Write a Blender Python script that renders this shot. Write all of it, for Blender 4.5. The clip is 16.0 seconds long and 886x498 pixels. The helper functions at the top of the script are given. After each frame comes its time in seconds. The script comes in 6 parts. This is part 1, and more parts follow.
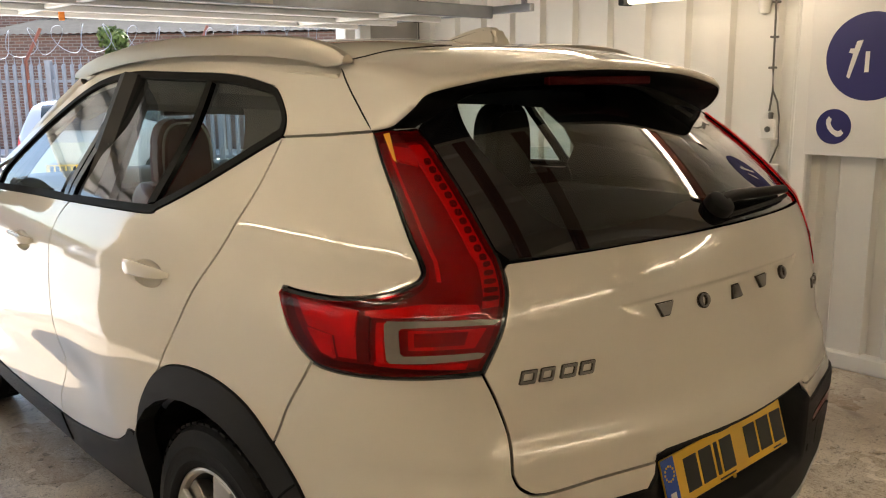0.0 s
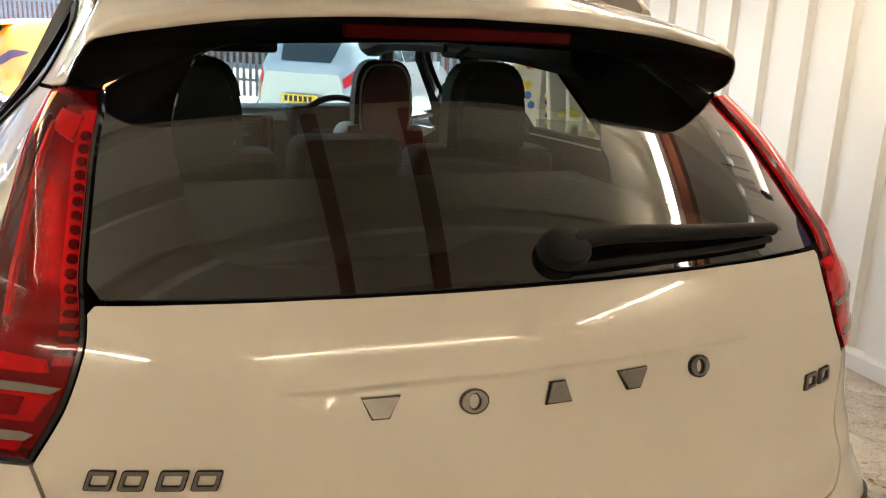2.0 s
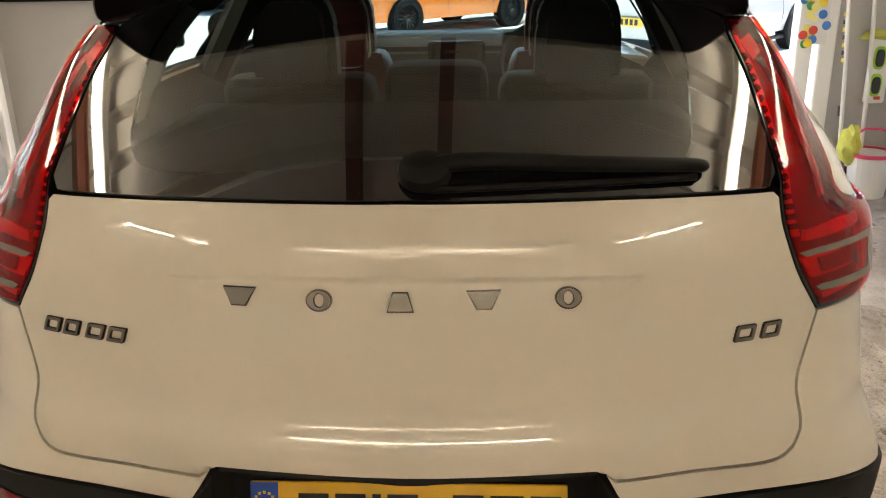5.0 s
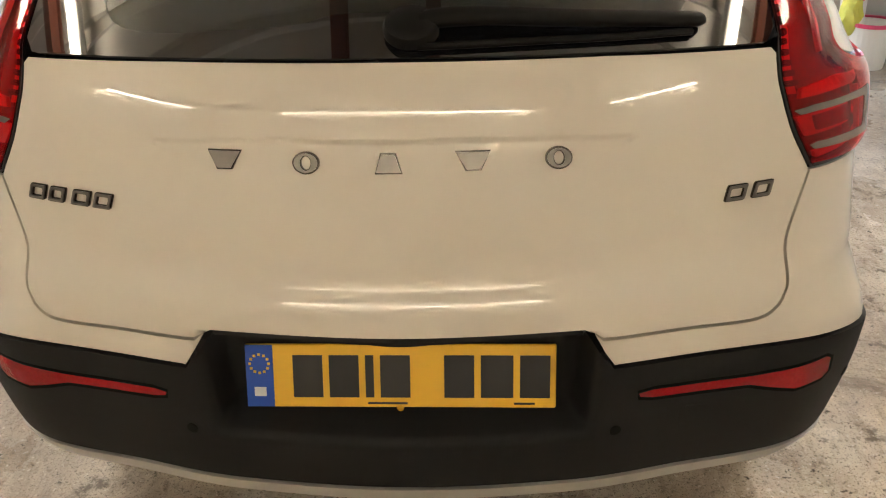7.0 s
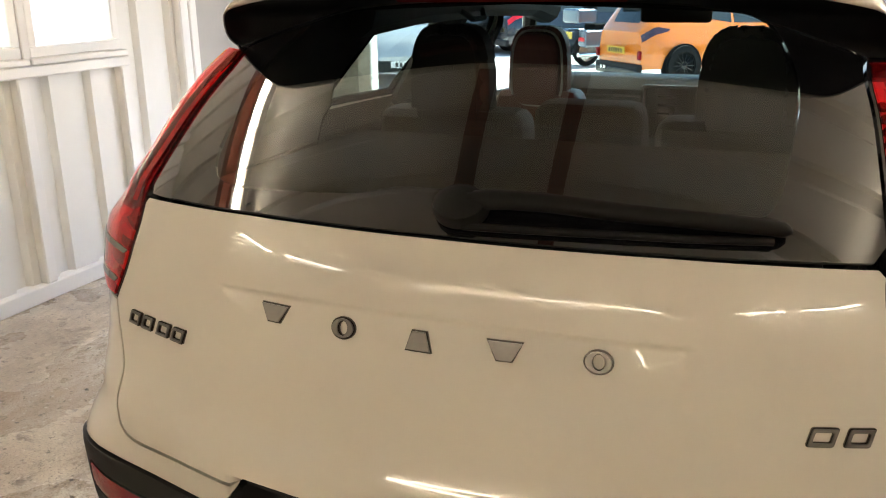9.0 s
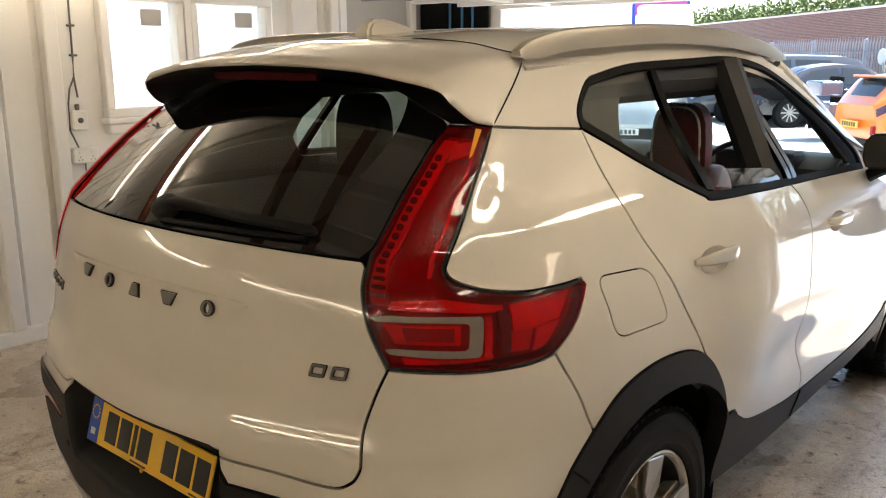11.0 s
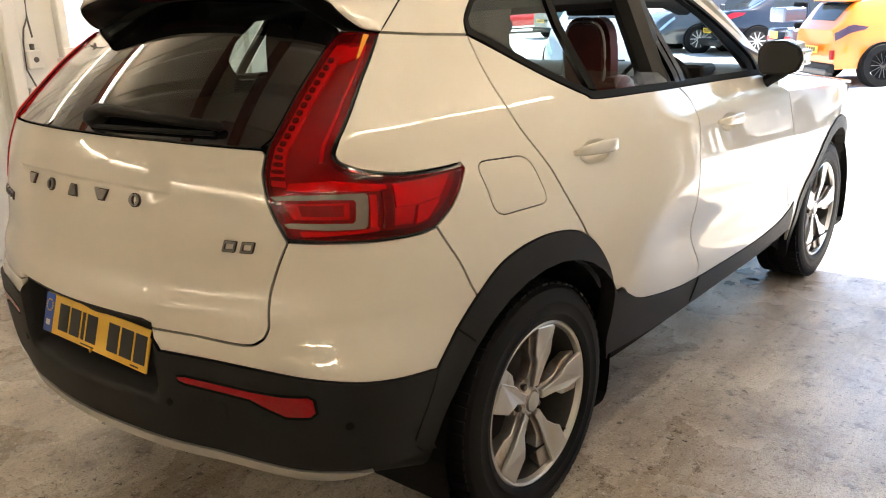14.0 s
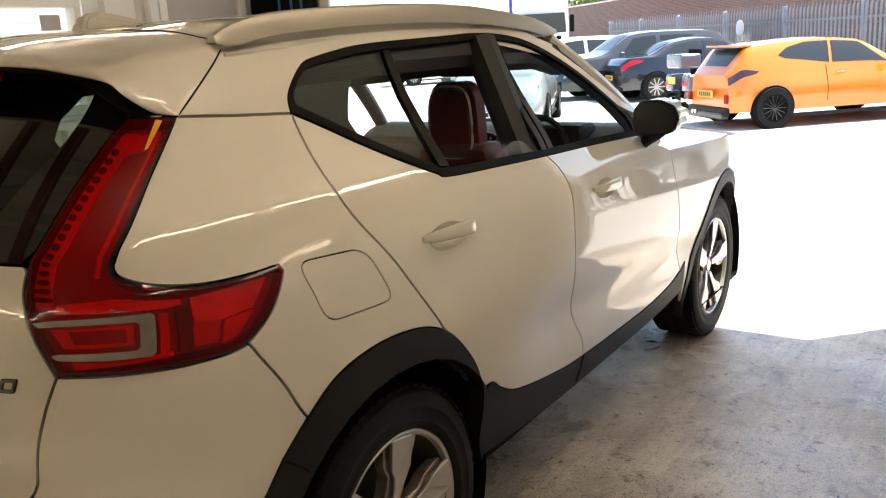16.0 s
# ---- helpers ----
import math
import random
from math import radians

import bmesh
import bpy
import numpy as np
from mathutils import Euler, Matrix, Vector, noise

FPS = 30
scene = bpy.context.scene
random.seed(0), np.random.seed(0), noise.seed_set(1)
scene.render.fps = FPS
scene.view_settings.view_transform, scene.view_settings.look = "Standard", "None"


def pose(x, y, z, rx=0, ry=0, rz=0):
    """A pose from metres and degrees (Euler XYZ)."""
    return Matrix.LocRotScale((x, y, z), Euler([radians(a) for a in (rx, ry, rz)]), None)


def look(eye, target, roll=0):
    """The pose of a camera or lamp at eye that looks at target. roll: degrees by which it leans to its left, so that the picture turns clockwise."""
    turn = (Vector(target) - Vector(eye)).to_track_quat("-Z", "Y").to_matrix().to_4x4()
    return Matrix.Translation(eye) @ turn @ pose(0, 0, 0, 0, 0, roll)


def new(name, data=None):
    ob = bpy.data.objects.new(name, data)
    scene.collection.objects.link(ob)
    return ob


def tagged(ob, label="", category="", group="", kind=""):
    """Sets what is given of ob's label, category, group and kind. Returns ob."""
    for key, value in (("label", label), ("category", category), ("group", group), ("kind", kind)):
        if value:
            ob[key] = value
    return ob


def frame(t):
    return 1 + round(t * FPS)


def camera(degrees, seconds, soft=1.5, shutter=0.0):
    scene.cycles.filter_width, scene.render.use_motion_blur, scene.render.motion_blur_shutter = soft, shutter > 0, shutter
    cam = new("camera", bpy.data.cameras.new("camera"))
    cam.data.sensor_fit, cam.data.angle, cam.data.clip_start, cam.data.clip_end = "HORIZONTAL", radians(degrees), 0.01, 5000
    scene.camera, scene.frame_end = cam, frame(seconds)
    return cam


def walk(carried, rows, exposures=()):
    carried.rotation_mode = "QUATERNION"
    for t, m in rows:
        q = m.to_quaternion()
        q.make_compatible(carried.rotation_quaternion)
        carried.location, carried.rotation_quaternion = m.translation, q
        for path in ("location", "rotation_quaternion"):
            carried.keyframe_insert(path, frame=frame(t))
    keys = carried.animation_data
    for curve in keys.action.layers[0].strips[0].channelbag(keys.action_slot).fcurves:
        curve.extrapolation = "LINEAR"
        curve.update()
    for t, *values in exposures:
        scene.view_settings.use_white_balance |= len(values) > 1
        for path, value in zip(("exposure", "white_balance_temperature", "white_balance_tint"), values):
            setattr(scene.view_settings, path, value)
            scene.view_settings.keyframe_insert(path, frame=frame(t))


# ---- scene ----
from mathutils.geometry import delaunay_2d_cdt

cam = camera(55.0, 16.0, 1.1)
PATH = [
    (0, (-1.712, -0.913, 1.514), (-0.399, 0.543, 1.123), -0.5),
    (0.5, (-1.451, -0.925, 1.522), (-0.165, 0.552, 1.118), -0.6),
    (1, (-1.256, -0.95, 1.521), (-0.055, 0.585, 1.07), 0.3),
    (1.5, (-0.911, -0.898, 1.509), (0.137, 0.737, 1.029), 2.3),
    (2, (-0.565, -0.912, 1.532), (0.177, 0.871, 1.01), 2.5),
    (2.5, (-0.276, -0.909, 1.533), (0.1, 0.99, 1.031), 1.1),
    (3, (-0.031, -0.93, 1.535), (0.124, 0.969, 1.013), 1.6),
    (5.3, (0.128, -1.148, 1.564), (0.025, 0.706, 0.822), -1.2),
    (5.5, (0.129, -1.147, 1.56), (0.031, 0.694, 0.785), -1.2),
    (6, (0.132, -1.145, 1.549), (0.038, 0.665, 0.704), -1.3),
    (6.5, (0.132, -1.143, 1.538), (0.047, 0.639, 0.635), -1.4),
    (7, (0.133, -1.141, 1.528), (0.048, 0.618, 0.58), -1.5),
    (7.5, (0.13, -1.138, 1.524), (0.051, 0.599, 0.536), -1.2),
    (8, (0.131, -1.137, 1.519), (-0.022, 0.61, 0.558), -1.3),
    (8.5, (0.216, -1.068, 1.525), (-0.228, 0.712, 0.729), -1.8),
    (9, (0.447, -0.998, 1.528), (-0.268, 0.772, 0.933), -0.6),
    (9.2, (0.522, -0.981, 1.556), (-0.246, 0.771, 0.973), -0.7),
    (11.3, (1.877, -0.897, 1.559), (0.551, 0.535, 1.125), -0.3),
    (11.5, (1.948, -0.87, 1.544), (0.601, 0.541, 1.102), -0.4),
    (12, (2.041, -0.881, 1.513), (0.698, 0.509, 0.999), -0.5),
    (12.5, (2.05, -0.959, 1.481), (0.75, 0.432, 0.869), -1.2),
    (13, (2.064, -0.993, 1.451), (0.805, 0.414, 0.791), -1.2),
    (13.5, (2.073, -1.01, 1.476), (0.839, 0.426, 0.829), -1.5),
    (14, (2.072, -1.015, 1.491), (0.844, 0.456, 0.917), -2.0),
    (14.5, (2.075, -1.004, 1.504), (0.862, 0.505, 1.005), -2.5),
    (15, (2.078, -0.984, 1.516), (0.909, 0.572, 1.057), -3.3),
    (15.5, (2.063, -0.868, 1.517), (0.956, 0.732, 1.053), -3.6),
    (16, (2.056, -0.643, 1.527), (0.957, 0.96, 1.054), -3.3),
]
walk(cam, [(t, look(eye, target, roll)) for t, eye, target, roll in PATH], exposures=[(0, 1.84, 6800, 10), (1, 2.1, 6600, 10), (2, 2.58, 6550, 10), (3, 2.70, 6350, 10), (5.5, 2.46, 6400, 10), (6.5, 2.60, 6250, 10), (7.5, 2.76, 6200, 10), (8.2, 2.84, 6200, 10), (9, 2.54, 6250, 10),
                                                                               (11.5, 1.92, 6500, 10), (12.5, 2.14, 6550, 10), (13, 2.40, 6500, 10), (14, 2.38, 6550, 10), (15, 2.06, 6850, 10), (16, 1.68, 6900, 10)])

# ---- light ----
world = bpy.data.worlds.new("sky")
scene.world = world
world.use_nodes = True
sky = world.node_tree.nodes.new("ShaderNodeTexSky")
sky.sky_type, sky.sun_disc = "NISHITA", False
sky.sun_elevation, sky.sun_rotation = radians(60), radians(45)
world.node_tree.links.new(sky.outputs[0], world.node_tree.nodes["Background"].inputs[0])
world.node_tree.nodes["Background"].inputs[1].default_value = 0.15
sun = new("sun", bpy.data.lights.new("sun", "SUN"))
sun.data.energy, sun.data.angle, sun.data.color = 5.0, radians(0.5), (1.0, 0.95, 0.87)
sun.matrix_world = look((3.35, 3.49, 8.75), (0, 0, 0))
# strip lights: rows along both side walls and one across the back
LAMP_POWER, LAMP_X, LAMP_Y, LAMP_Z = 7.2, (-1.70, 1.44), ((.05, 1.25), (1.33, 2.53)), 2.20


# ---- materials ----
def material(name, color, rough=0.5, metal=0.0, vary=0.12, scale=8.0, bump=0.0, bump_scale=60.0, coat=0.0, second=None):
    """A painted or raw surface: colour that varies at two scales, with fine relief."""
    m = bpy.data.materials.new(name)
    m.use_nodes = True
    n, l = m.node_tree.nodes, m.node_tree.links
    b = n["Principled BSDF"]
    b.inputs["Roughness"].default_value, b.inputs["Metallic"].default_value = rough, metal
    b.inputs["Coat Weight"].default_value, b.inputs["Coat Roughness"].default_value = coat, 0.02
    b.inputs["Base Color"].default_value = (*color, 1)
    tc = n.new("ShaderNodeTexCoord")
    if vary:
        big, fine, mix, ramp = n.new("ShaderNodeTexNoise"), n.new("ShaderNodeTexNoise"), n.new("ShaderNodeMath"), n.new("ShaderNodeValToRGB")
        big.inputs["Scale"].default_value, fine.inputs["Scale"].default_value = scale * 0.15, scale
        big.inputs["Detail"].default_value, fine.inputs["Detail"].default_value = 4, 8
        mix.operation = "MULTIPLY_ADD"
        mix.inputs[1].default_value = 0.5
        l.new(tc.outputs["Object"], big.inputs[0]), l.new(tc.outputs["Object"], fine.inputs[0])
        l.new(big.outputs[0], mix.inputs[0])
        half = n.new("ShaderNodeMath")
        half.operation, half.inputs[1].default_value = "MULTIPLY", 0.5
        l.new(fine.outputs[0], half.inputs[0]), l.new(half.outputs[0], mix.inputs[2])
        dark = second or tuple(c * (1 - vary) for c in color)
        ramp.color_ramp.elements[0].position, ramp.color_ramp.elements[1].position = 0.35, 0.65
        ramp.color_ramp.elements[0].color, ramp.color_ramp.elements[1].color = (*dark, 1), (*color, 1)
        l.new(mix.outputs[0], ramp.inputs[0]), l.new(ramp.outputs[0], b.inputs["Base Color"])
    if bump:
        t, bm_ = n.new("ShaderNodeTexNoise"), n.new("ShaderNodeBump")
        t.inputs["Scale"].default_value, t.inputs["Detail"].default_value = bump_scale, 6
        bm_.inputs["Strength"].default_value, bm_.inputs["Distance"].default_value = bump, 0.01
        l.new(tc.outputs["Object"], t.inputs[0]), l.new(t.outputs[0], bm_.inputs["Height"]), l.new(bm_.outputs[0], b.inputs["Normal"])
    return m


def pane(name, tint, gloss=1.0, rough=0.0, ior=1.55):
    """Thin glass: tinted see-through sheet with a Fresnel gloss."""
    m = bpy.data.materials.new(name)
    m.use_nodes = True
    n, l = m.node_tree.nodes, m.node_tree.links
    clear, shine, fres, mix = n.new("ShaderNodeBsdfTransparent"), n.new("ShaderNodeBsdfGlossy"), n.new("ShaderNodeLayerWeight"), n.new("ShaderNodeMixShader")
    clear.inputs[0].default_value = (*tint, 1)
    shine.inputs["Roughness"].default_value = rough
    shine.inputs[0].default_value = (gloss, gloss, gloss, 1)
    fres.inputs[0].default_value = 0.5
    steep, lift = n.new("ShaderNodeMath"), n.new("ShaderNodeMath")
    f0 = ((ior - 1) / (ior + 1)) ** 2
    steep.operation, steep.inputs[1].default_value = "POWER", 5
    lift.operation, lift.inputs[1].default_value, lift.inputs[2].default_value = "MULTIPLY_ADD", 1 - f0, f0
    l.new(fres.outputs["Facing"], steep.inputs[0]), l.new(steep.outputs[0], lift.inputs[0])
    l.new(lift.outputs[0], mix.inputs[0]), l.new(clear.outputs[0], mix.inputs[1]), l.new(shine.outputs[0], mix.inputs[2])
    l.new(mix.outputs[0], n["Material Output"].inputs[0])
    return m


def glow(name, color, strength):
    m = bpy.data.materials.new(name)
    m.use_nodes = True
    b = m.node_tree.nodes["Principled BSDF"]
    b.inputs["Base Color"].default_value = (*color, 1)
    b.inputs["Emission Color"].default_value, b.inputs["Emission Strength"].default_value = (*color, 1), strength
    return m


PAINT = material("white_paint", (0.69, 0.645, 0.565), 0.4, 0, 0.03, 3, coat=1.0)
PAINT.node_tree.nodes["Principled BSDF"].inputs["Specular IOR Level"].default_value = 0.1
PAINT.node_tree.nodes["Principled BSDF"].inputs["Coat Roughness"].default_value = 0.006
PAINT.node_tree.nodes["Principled BSDF"].inputs["Coat IOR"].default_value = 1.6
MIRROR = material("mirror_silver", (0.07, 0.072, 0.075), 0.02, 1, 0)
GLINT_AMBER = material("amber_glint", (0.9, 0.35, 0.04), 0.2, 0, 0)
CLAD = material("grained_black_plastic", (0.009, 0.009, 0.0095), 0.55, 0, 0.3, 40, 0.15, 900)
GLOSS = material("gloss_black", (0.008, 0.008, 0.009), 0.06, 0, 0)
POST = material("satin_black_post", (0.004, 0.004, 0.0045), 0.16, 0, 0)
POST.node_tree.nodes["Principled BSDF"].inputs["Specular IOR Level"].default_value = 0.18
UNDER = material("spoiler_black", (0.0025, 0.0025, 0.003), 0.5, 0, 0.2, 20)
UNDER.node_tree.nodes["Principled BSDF"].inputs["Specular IOR Level"].default_value = 0.12
SHELL = material("inner_black", (0.006, 0.006, 0.006), 0.8, 0, 0)
SHELL.node_tree.nodes["Principled BSDF"].inputs["Specular IOR Level"].default_value = 0.1
RUBBER = material("tyre_rubber", (0.004, 0.004, 0.0045), 0.7, 0, 0.35, 25, 0.2, 300)
WIPER = material("wiper_black", (0.0035, 0.0033, 0.003), 0.6, 0, 0.2, 30)
for m_ in (CLAD, RUBBER, WIPER):
    m_.node_tree.nodes["Principled BSDF"].inputs["Specular IOR Level"].default_value = 0.25
SEAL = material("window_seal", (0.005, 0.0048, 0.0045), 0.6, 0, 0.2, 30)
CHROME = material("chrome", (0.75, 0.74, 0.72), 0.08, 1, 0)
# chrome with the dark surroundings it would mirror put into its colour
BADGE = material("darkened_chrome", (0.21, 0.195, 0.18), 0.28, 1, 0.2, 60)
BADGE_EDGE = material("badge_edge", (0.09, 0.08, 0.07), 0.2, 1, 0)
ALLOY = material("alloy_silver", (0.62, 0.61, 0.59), 0.3, 0.85, 0.12, 20)
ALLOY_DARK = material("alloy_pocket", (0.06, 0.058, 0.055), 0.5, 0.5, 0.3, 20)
SKID = material("silver_skid", (0.55, 0.54, 0.52), 0.32, 0.6, 0.1, 20)
GLASS = pane("clear_window_glass", (0.72, 0.80, 0.78))
PRIVACY = pane("tinted_tail_glass", (0.52, 0.60, 0.55), ior=1.85)
FRIT = material("glass_border_black", (0.006, 0.006, 0.007), 0.03, 0, 0)
FRIT.node_tree.nodes["Principled BSDF"].inputs["IOR"].default_value = 1.8
def red_lens(name):
    """Thick red plastic: part clear, part glowing through its mass, with a soft gloss."""
    m = pane(name, (0.97, 0.022, 0.03), ior=1.36)
    n, l = m.node_tree.nodes, m.node_tree.links
    mass, deep = n.new("ShaderNodeBsdfDiffuse"), n.new("ShaderNodeMixShader")
    mass.inputs[0].default_value, deep.inputs[0].default_value = (0.60, 0.006, 0.010, 1), 0.09
    mix = n["Material Output"].inputs[0].links[0].from_node
    l.new(mix.inputs[1].links[0].from_socket, deep.inputs[1]), l.new(mass.outputs[0], deep.inputs[2])
    l.new(deep.outputs[0], mix.inputs[1])
    return m


LENS = red_lens("red_lens")
LAMP_IN = material("red_reflector", (0.66, 0.003, 0.014), 0.35, 0.0, 0.25, 60, 0.25, 240)
BRAKE = material("dark_brake_lens", (0.05, 0.0015, 0.002), 0.6, 0, 0.2, 60)
BRAKE.node_tree.nodes["Principled BSDF"].inputs["Specular IOR Level"].default_value = 0.05
LAMP_DARK = material("dark_red_lamp", (0.20, 0.002, 0.006), 0.25, 0, 0.3, 30)
LAMP_GREY = material("grey_lamp_bezel", (0.24, 0.19, 0.165), 0.22, 0.2, 0.15, 60)
REFLECT = material("red_reflector_strip", (0.27, 0.004, 0.008), 0.2, 0, 0.2, 160, 0.12, 500, coat=0.3)
REFLECT.node_tree.nodes["Principled BSDF"].inputs["Specular IOR Level"].default_value = 0.2
SEAL.node_tree.nodes["Principled BSDF"].inputs["Specular IOR Level"].default_value = 0.1
RAIL = material("satin_rail", (0.40, 0.365, 0.305), 0.35, 0.4, 0.1, 6)
YELLOW = material("yellow_plate", (0.80, 0.47, 0.02), 0.3, 0, 0.04, 5, coat=0.4)
BLACK_INK = material("black_ink", (0.01, 0.01, 0.01), 0.4, 0, 0)
SIGN_PALE = material("pale_print", (.72, .72, .70), .4, 0, .05, 6)
BLUE_INK = material("blue_band", (0.01, 0.07, 0.42), 0.35, 0, 0.05, 5)
LEATHER = material("red_leather", (0.10, 0.010, 0.010), 0.42, 0, 0.3, 14, 0.1, 250)
TRIM_DARK = material("charcoal_trim", (0.009, 0.008, 0.008), 0.6, 0, 0.25, 20, 0.1, 300)
PIPING = material("pale_piping", (0.45, 0.44, 0.42), 0.5, 0, 0.1, 30)
SHELF = material("charcoal_fabric", (0.040, 0.038, 0.033), 0.9, 0, 0.25, 20, 0.2, 400)
TRIM_GREY = material("grey_trim", (0.05, 0.055, 0.055), 0.5, 0, 0.2, 20, 0.1, 300)
WHITE_STEEL = material("white_wall_paint", (0.80, 0.78, 0.74), 0.45, 0, 0.10, 1.6, 0.06, 40)
WHITE_TRIM = material("white_gloss_trim", (0.82, 0.80, 0.77), 0.3, 0, 0.08, 3, 0.04, 60)
CEILING = material("cream_roof_sheet", (0.80, 0.76, 0.67), 0.4, 0, 0.2, 1.5)
RUST = material("red_oxide_beam", (0.26, 0.078, 0.042), 0.55, 0, 0.35, 6, 0.1, 60)
GREY_PANEL = material("grey_panel", (0.42, 0.40, 0.37), 0.5, 0, 0.12, 3, 0.05, 50)
STEEL = material("galvanised_steel", (0.27, 0.285, 0.32), 0.45, 0.6, 0.3, 6)
ASPHALT = material("worn_concrete_yard", (0.62, 0.60, 0.565), 0.9, 0, 0.25, 2.5, 0.3, 90)
ROOFING = material("weathered_roof_sheet", (0.055, 0.056, 0.06), 0.8, 0, 0.4, 4)
FOLIAGE = material("green_leaves", (0.12, 0.17, 0.035), 0.6, 0, 0.6, 6)


def layer(n, l, coord, scale, detail, lo, hi, color, under, amount=1.0, rough=0.65, distort=0.0):
    """Lay a colour over another where a noise stands high; gives the mixed colour and the noise's mask."""
    t, r, mix = n.new("ShaderNodeTexNoise"), n.new("ShaderNodeMapRange"), n.new("ShaderNodeMix")
    t.inputs["Scale"].default_value, t.inputs["Detail"].default_value, t.inputs["Roughness"].default_value = scale, detail, rough
    t.inputs["Distortion"].default_value = distort
    r.inputs[1].default_value, r.inputs[2].default_value, r.inputs[4].default_value = lo, hi, amount
    mix.data_type = "RGBA"
    mix.inputs[7].default_value = (*color, 1)
    l.new(coord, t.inputs[0]), l.new(t.outputs[0], r.inputs[0]), l.new(r.outputs[0], mix.inputs[0]), l.new(under, mix.inputs[6])
    return mix.outputs[2], r.outputs[0]


def concrete(name):
    """Stained shop floor: pale worn screed, brown oil stains, dark and pale grit, tyre smears, damp sheen."""
    m = material(name, (0.64, 0.56, 0.455), 0.6, 0, 0.3, 6, 0, 45, second=(0.40, 0.325, 0.245))
    n, l = m.node_tree.nodes, m.node_tree.links
    b = n["Principled BSDF"]
    tc = n.new("ShaderNodeTexCoord").outputs["Object"]
    stretch = n.new("ShaderNodeMapping")
    stretch.inputs["Scale"].default_value = (1.0, 0.16, 1.0)
    l.new(tc, stretch.inputs[0])
    c = b.inputs["Base Color"].links[0].from_socket
    c, _ = layer(n, l, tc, 1.1, 6, 0.42, 0.58, (0.73, 0.66, 0.555), c, 0.8)
    c, _ = layer(n, l, stretch.outputs[0], 9.0, 6, 0.52, 0.66, (0.30, 0.23, 0.165), c, 0.5)
    c, _ = layer(n, l, stretch.outputs[0], 38.0, 4, 0.53, 0.66, (0.30, 0.23, 0.165), c, 0.35)
    c, _ = layer(n, l, tc, 0.75, 8, 0.46, 0.62, (0.26, 0.20, 0.145), c, 0.6, 0.7, 0.6)
    c, stain = layer(n, l, tc, 2.6, 10, 0.55, 0.66, (0.13, 0.09, 0.056), c, 0.8, 0.75, 0.5)
    c, _ = layer(n, l, tc, 10.0, 8, 0.57, 0.64, (0.10, 0.075, 0.052), c, 0.8, 0.75)
    c, _ = layer(n, l, tc, 42.0, 5, 0.54, 0.66, (0.16, 0.12, 0.085), c, 0.6, 0.75)
    c, _ = layer(n, l, tc, 130.0, 3, 0.57, 0.64, (0.10, 0.08, 0.058), c, 0.7)
    c, pale = layer(n, l, tc, 60.0, 3, 0.62, 0.66, (0.78, 0.74, 0.68), c, 0.6)
    b.inputs["Specular IOR Level"].default_value = 0.7
    wet, wr = n.new("ShaderNodeTexNoise"), n.new("ShaderNodeMapRange")
    wet.inputs["Scale"].default_value, wet.inputs["Detail"].default_value = 1.7, 8
    wr.inputs[1].default_value, wr.inputs[2].default_value, wr.inputs[3].default_value, wr.inputs[4].default_value = 0.40, 0.62, 0.14, 0.44
    l.new(tc, wet.inputs[0]), l.new(wet.outputs[0], wr.inputs[0]), l.new(wr.outputs[0], b.inputs["Roughness"])
    c, _ = layer(n, l, tc, 26.0, 6, 0.615, 0.64, (0.035, 0.028, 0.02), c, 0.85, 0.7)
    c, _ = layer(n, l, tc, 210.0, 3, 0.60, 0.66, (0.06, 0.048, 0.036), c, 0.7)
    l.new(c, b.inputs["Base Color"])
    grit, bp = n.new("ShaderNodeTexNoise"), n.new("ShaderNodeBump")
    grit.inputs["Scale"].default_value, grit.inputs["Detail"].default_value = 130, 8
    bp.inputs["Strength"].default_value, bp.inputs["Distance"].default_value = 0.45, 0.005
    l.new(tc, grit.inputs[0]), l.new(grit.outputs[0], bp.inputs["Height"]), l.new(bp.outputs[0], b.inputs["Normal"])
    return m


def dusty_alloy(name):
    """Silver wheel paint with brown brake dust baked on near the hub and in the corners."""
    m = material(name, (0.60, 0.585, 0.56), 0.33, 0.8, 0.1, 20)
    n, l = m.node_tree.nodes, m.node_tree.links
    b = n["Principled BSDF"]
    tc = n.new("ShaderNodeTexCoord").outputs["Object"]
    c = b.inputs["Base Color"].links[0].from_socket
    c, mask = layer(n, l, tc, 11, 5, 0.46, 0.66, (0.30, 0.17, 0.06), c, 0.8)
    c, _ = layer(n, l, tc, 60, 4, 0.60, 0.72, (0.16, 0.11, 0.06), c, 0.5)
    l.new(c, b.inputs["Base Color"])
    return m


SPOKE = dusty_alloy("dusty_spoke")
FLOOR = concrete("stained_concrete")


# ---- mesh helpers ----
def mesh_ob(name, verts, faces, mat, parent=None, normals=None, smooth=False, label=""):
    me = bpy.data.meshes.new(name)
    me.from_pydata([tuple(map(float, v)) for v in verts], [], [tuple(map(int, f)) for f in faces])
    me.materials.append(mat)
    if normals is not None:
        me.shade_smooth()
        me.normals_split_custom_set_from_vertices([tuple(map(float, v)) for v in normals])
    elif smooth:
        me.shade_smooth()
    ob = new(name, me)
    ob.parent = parent
    if label:
        ob["label"] = label
    return ob


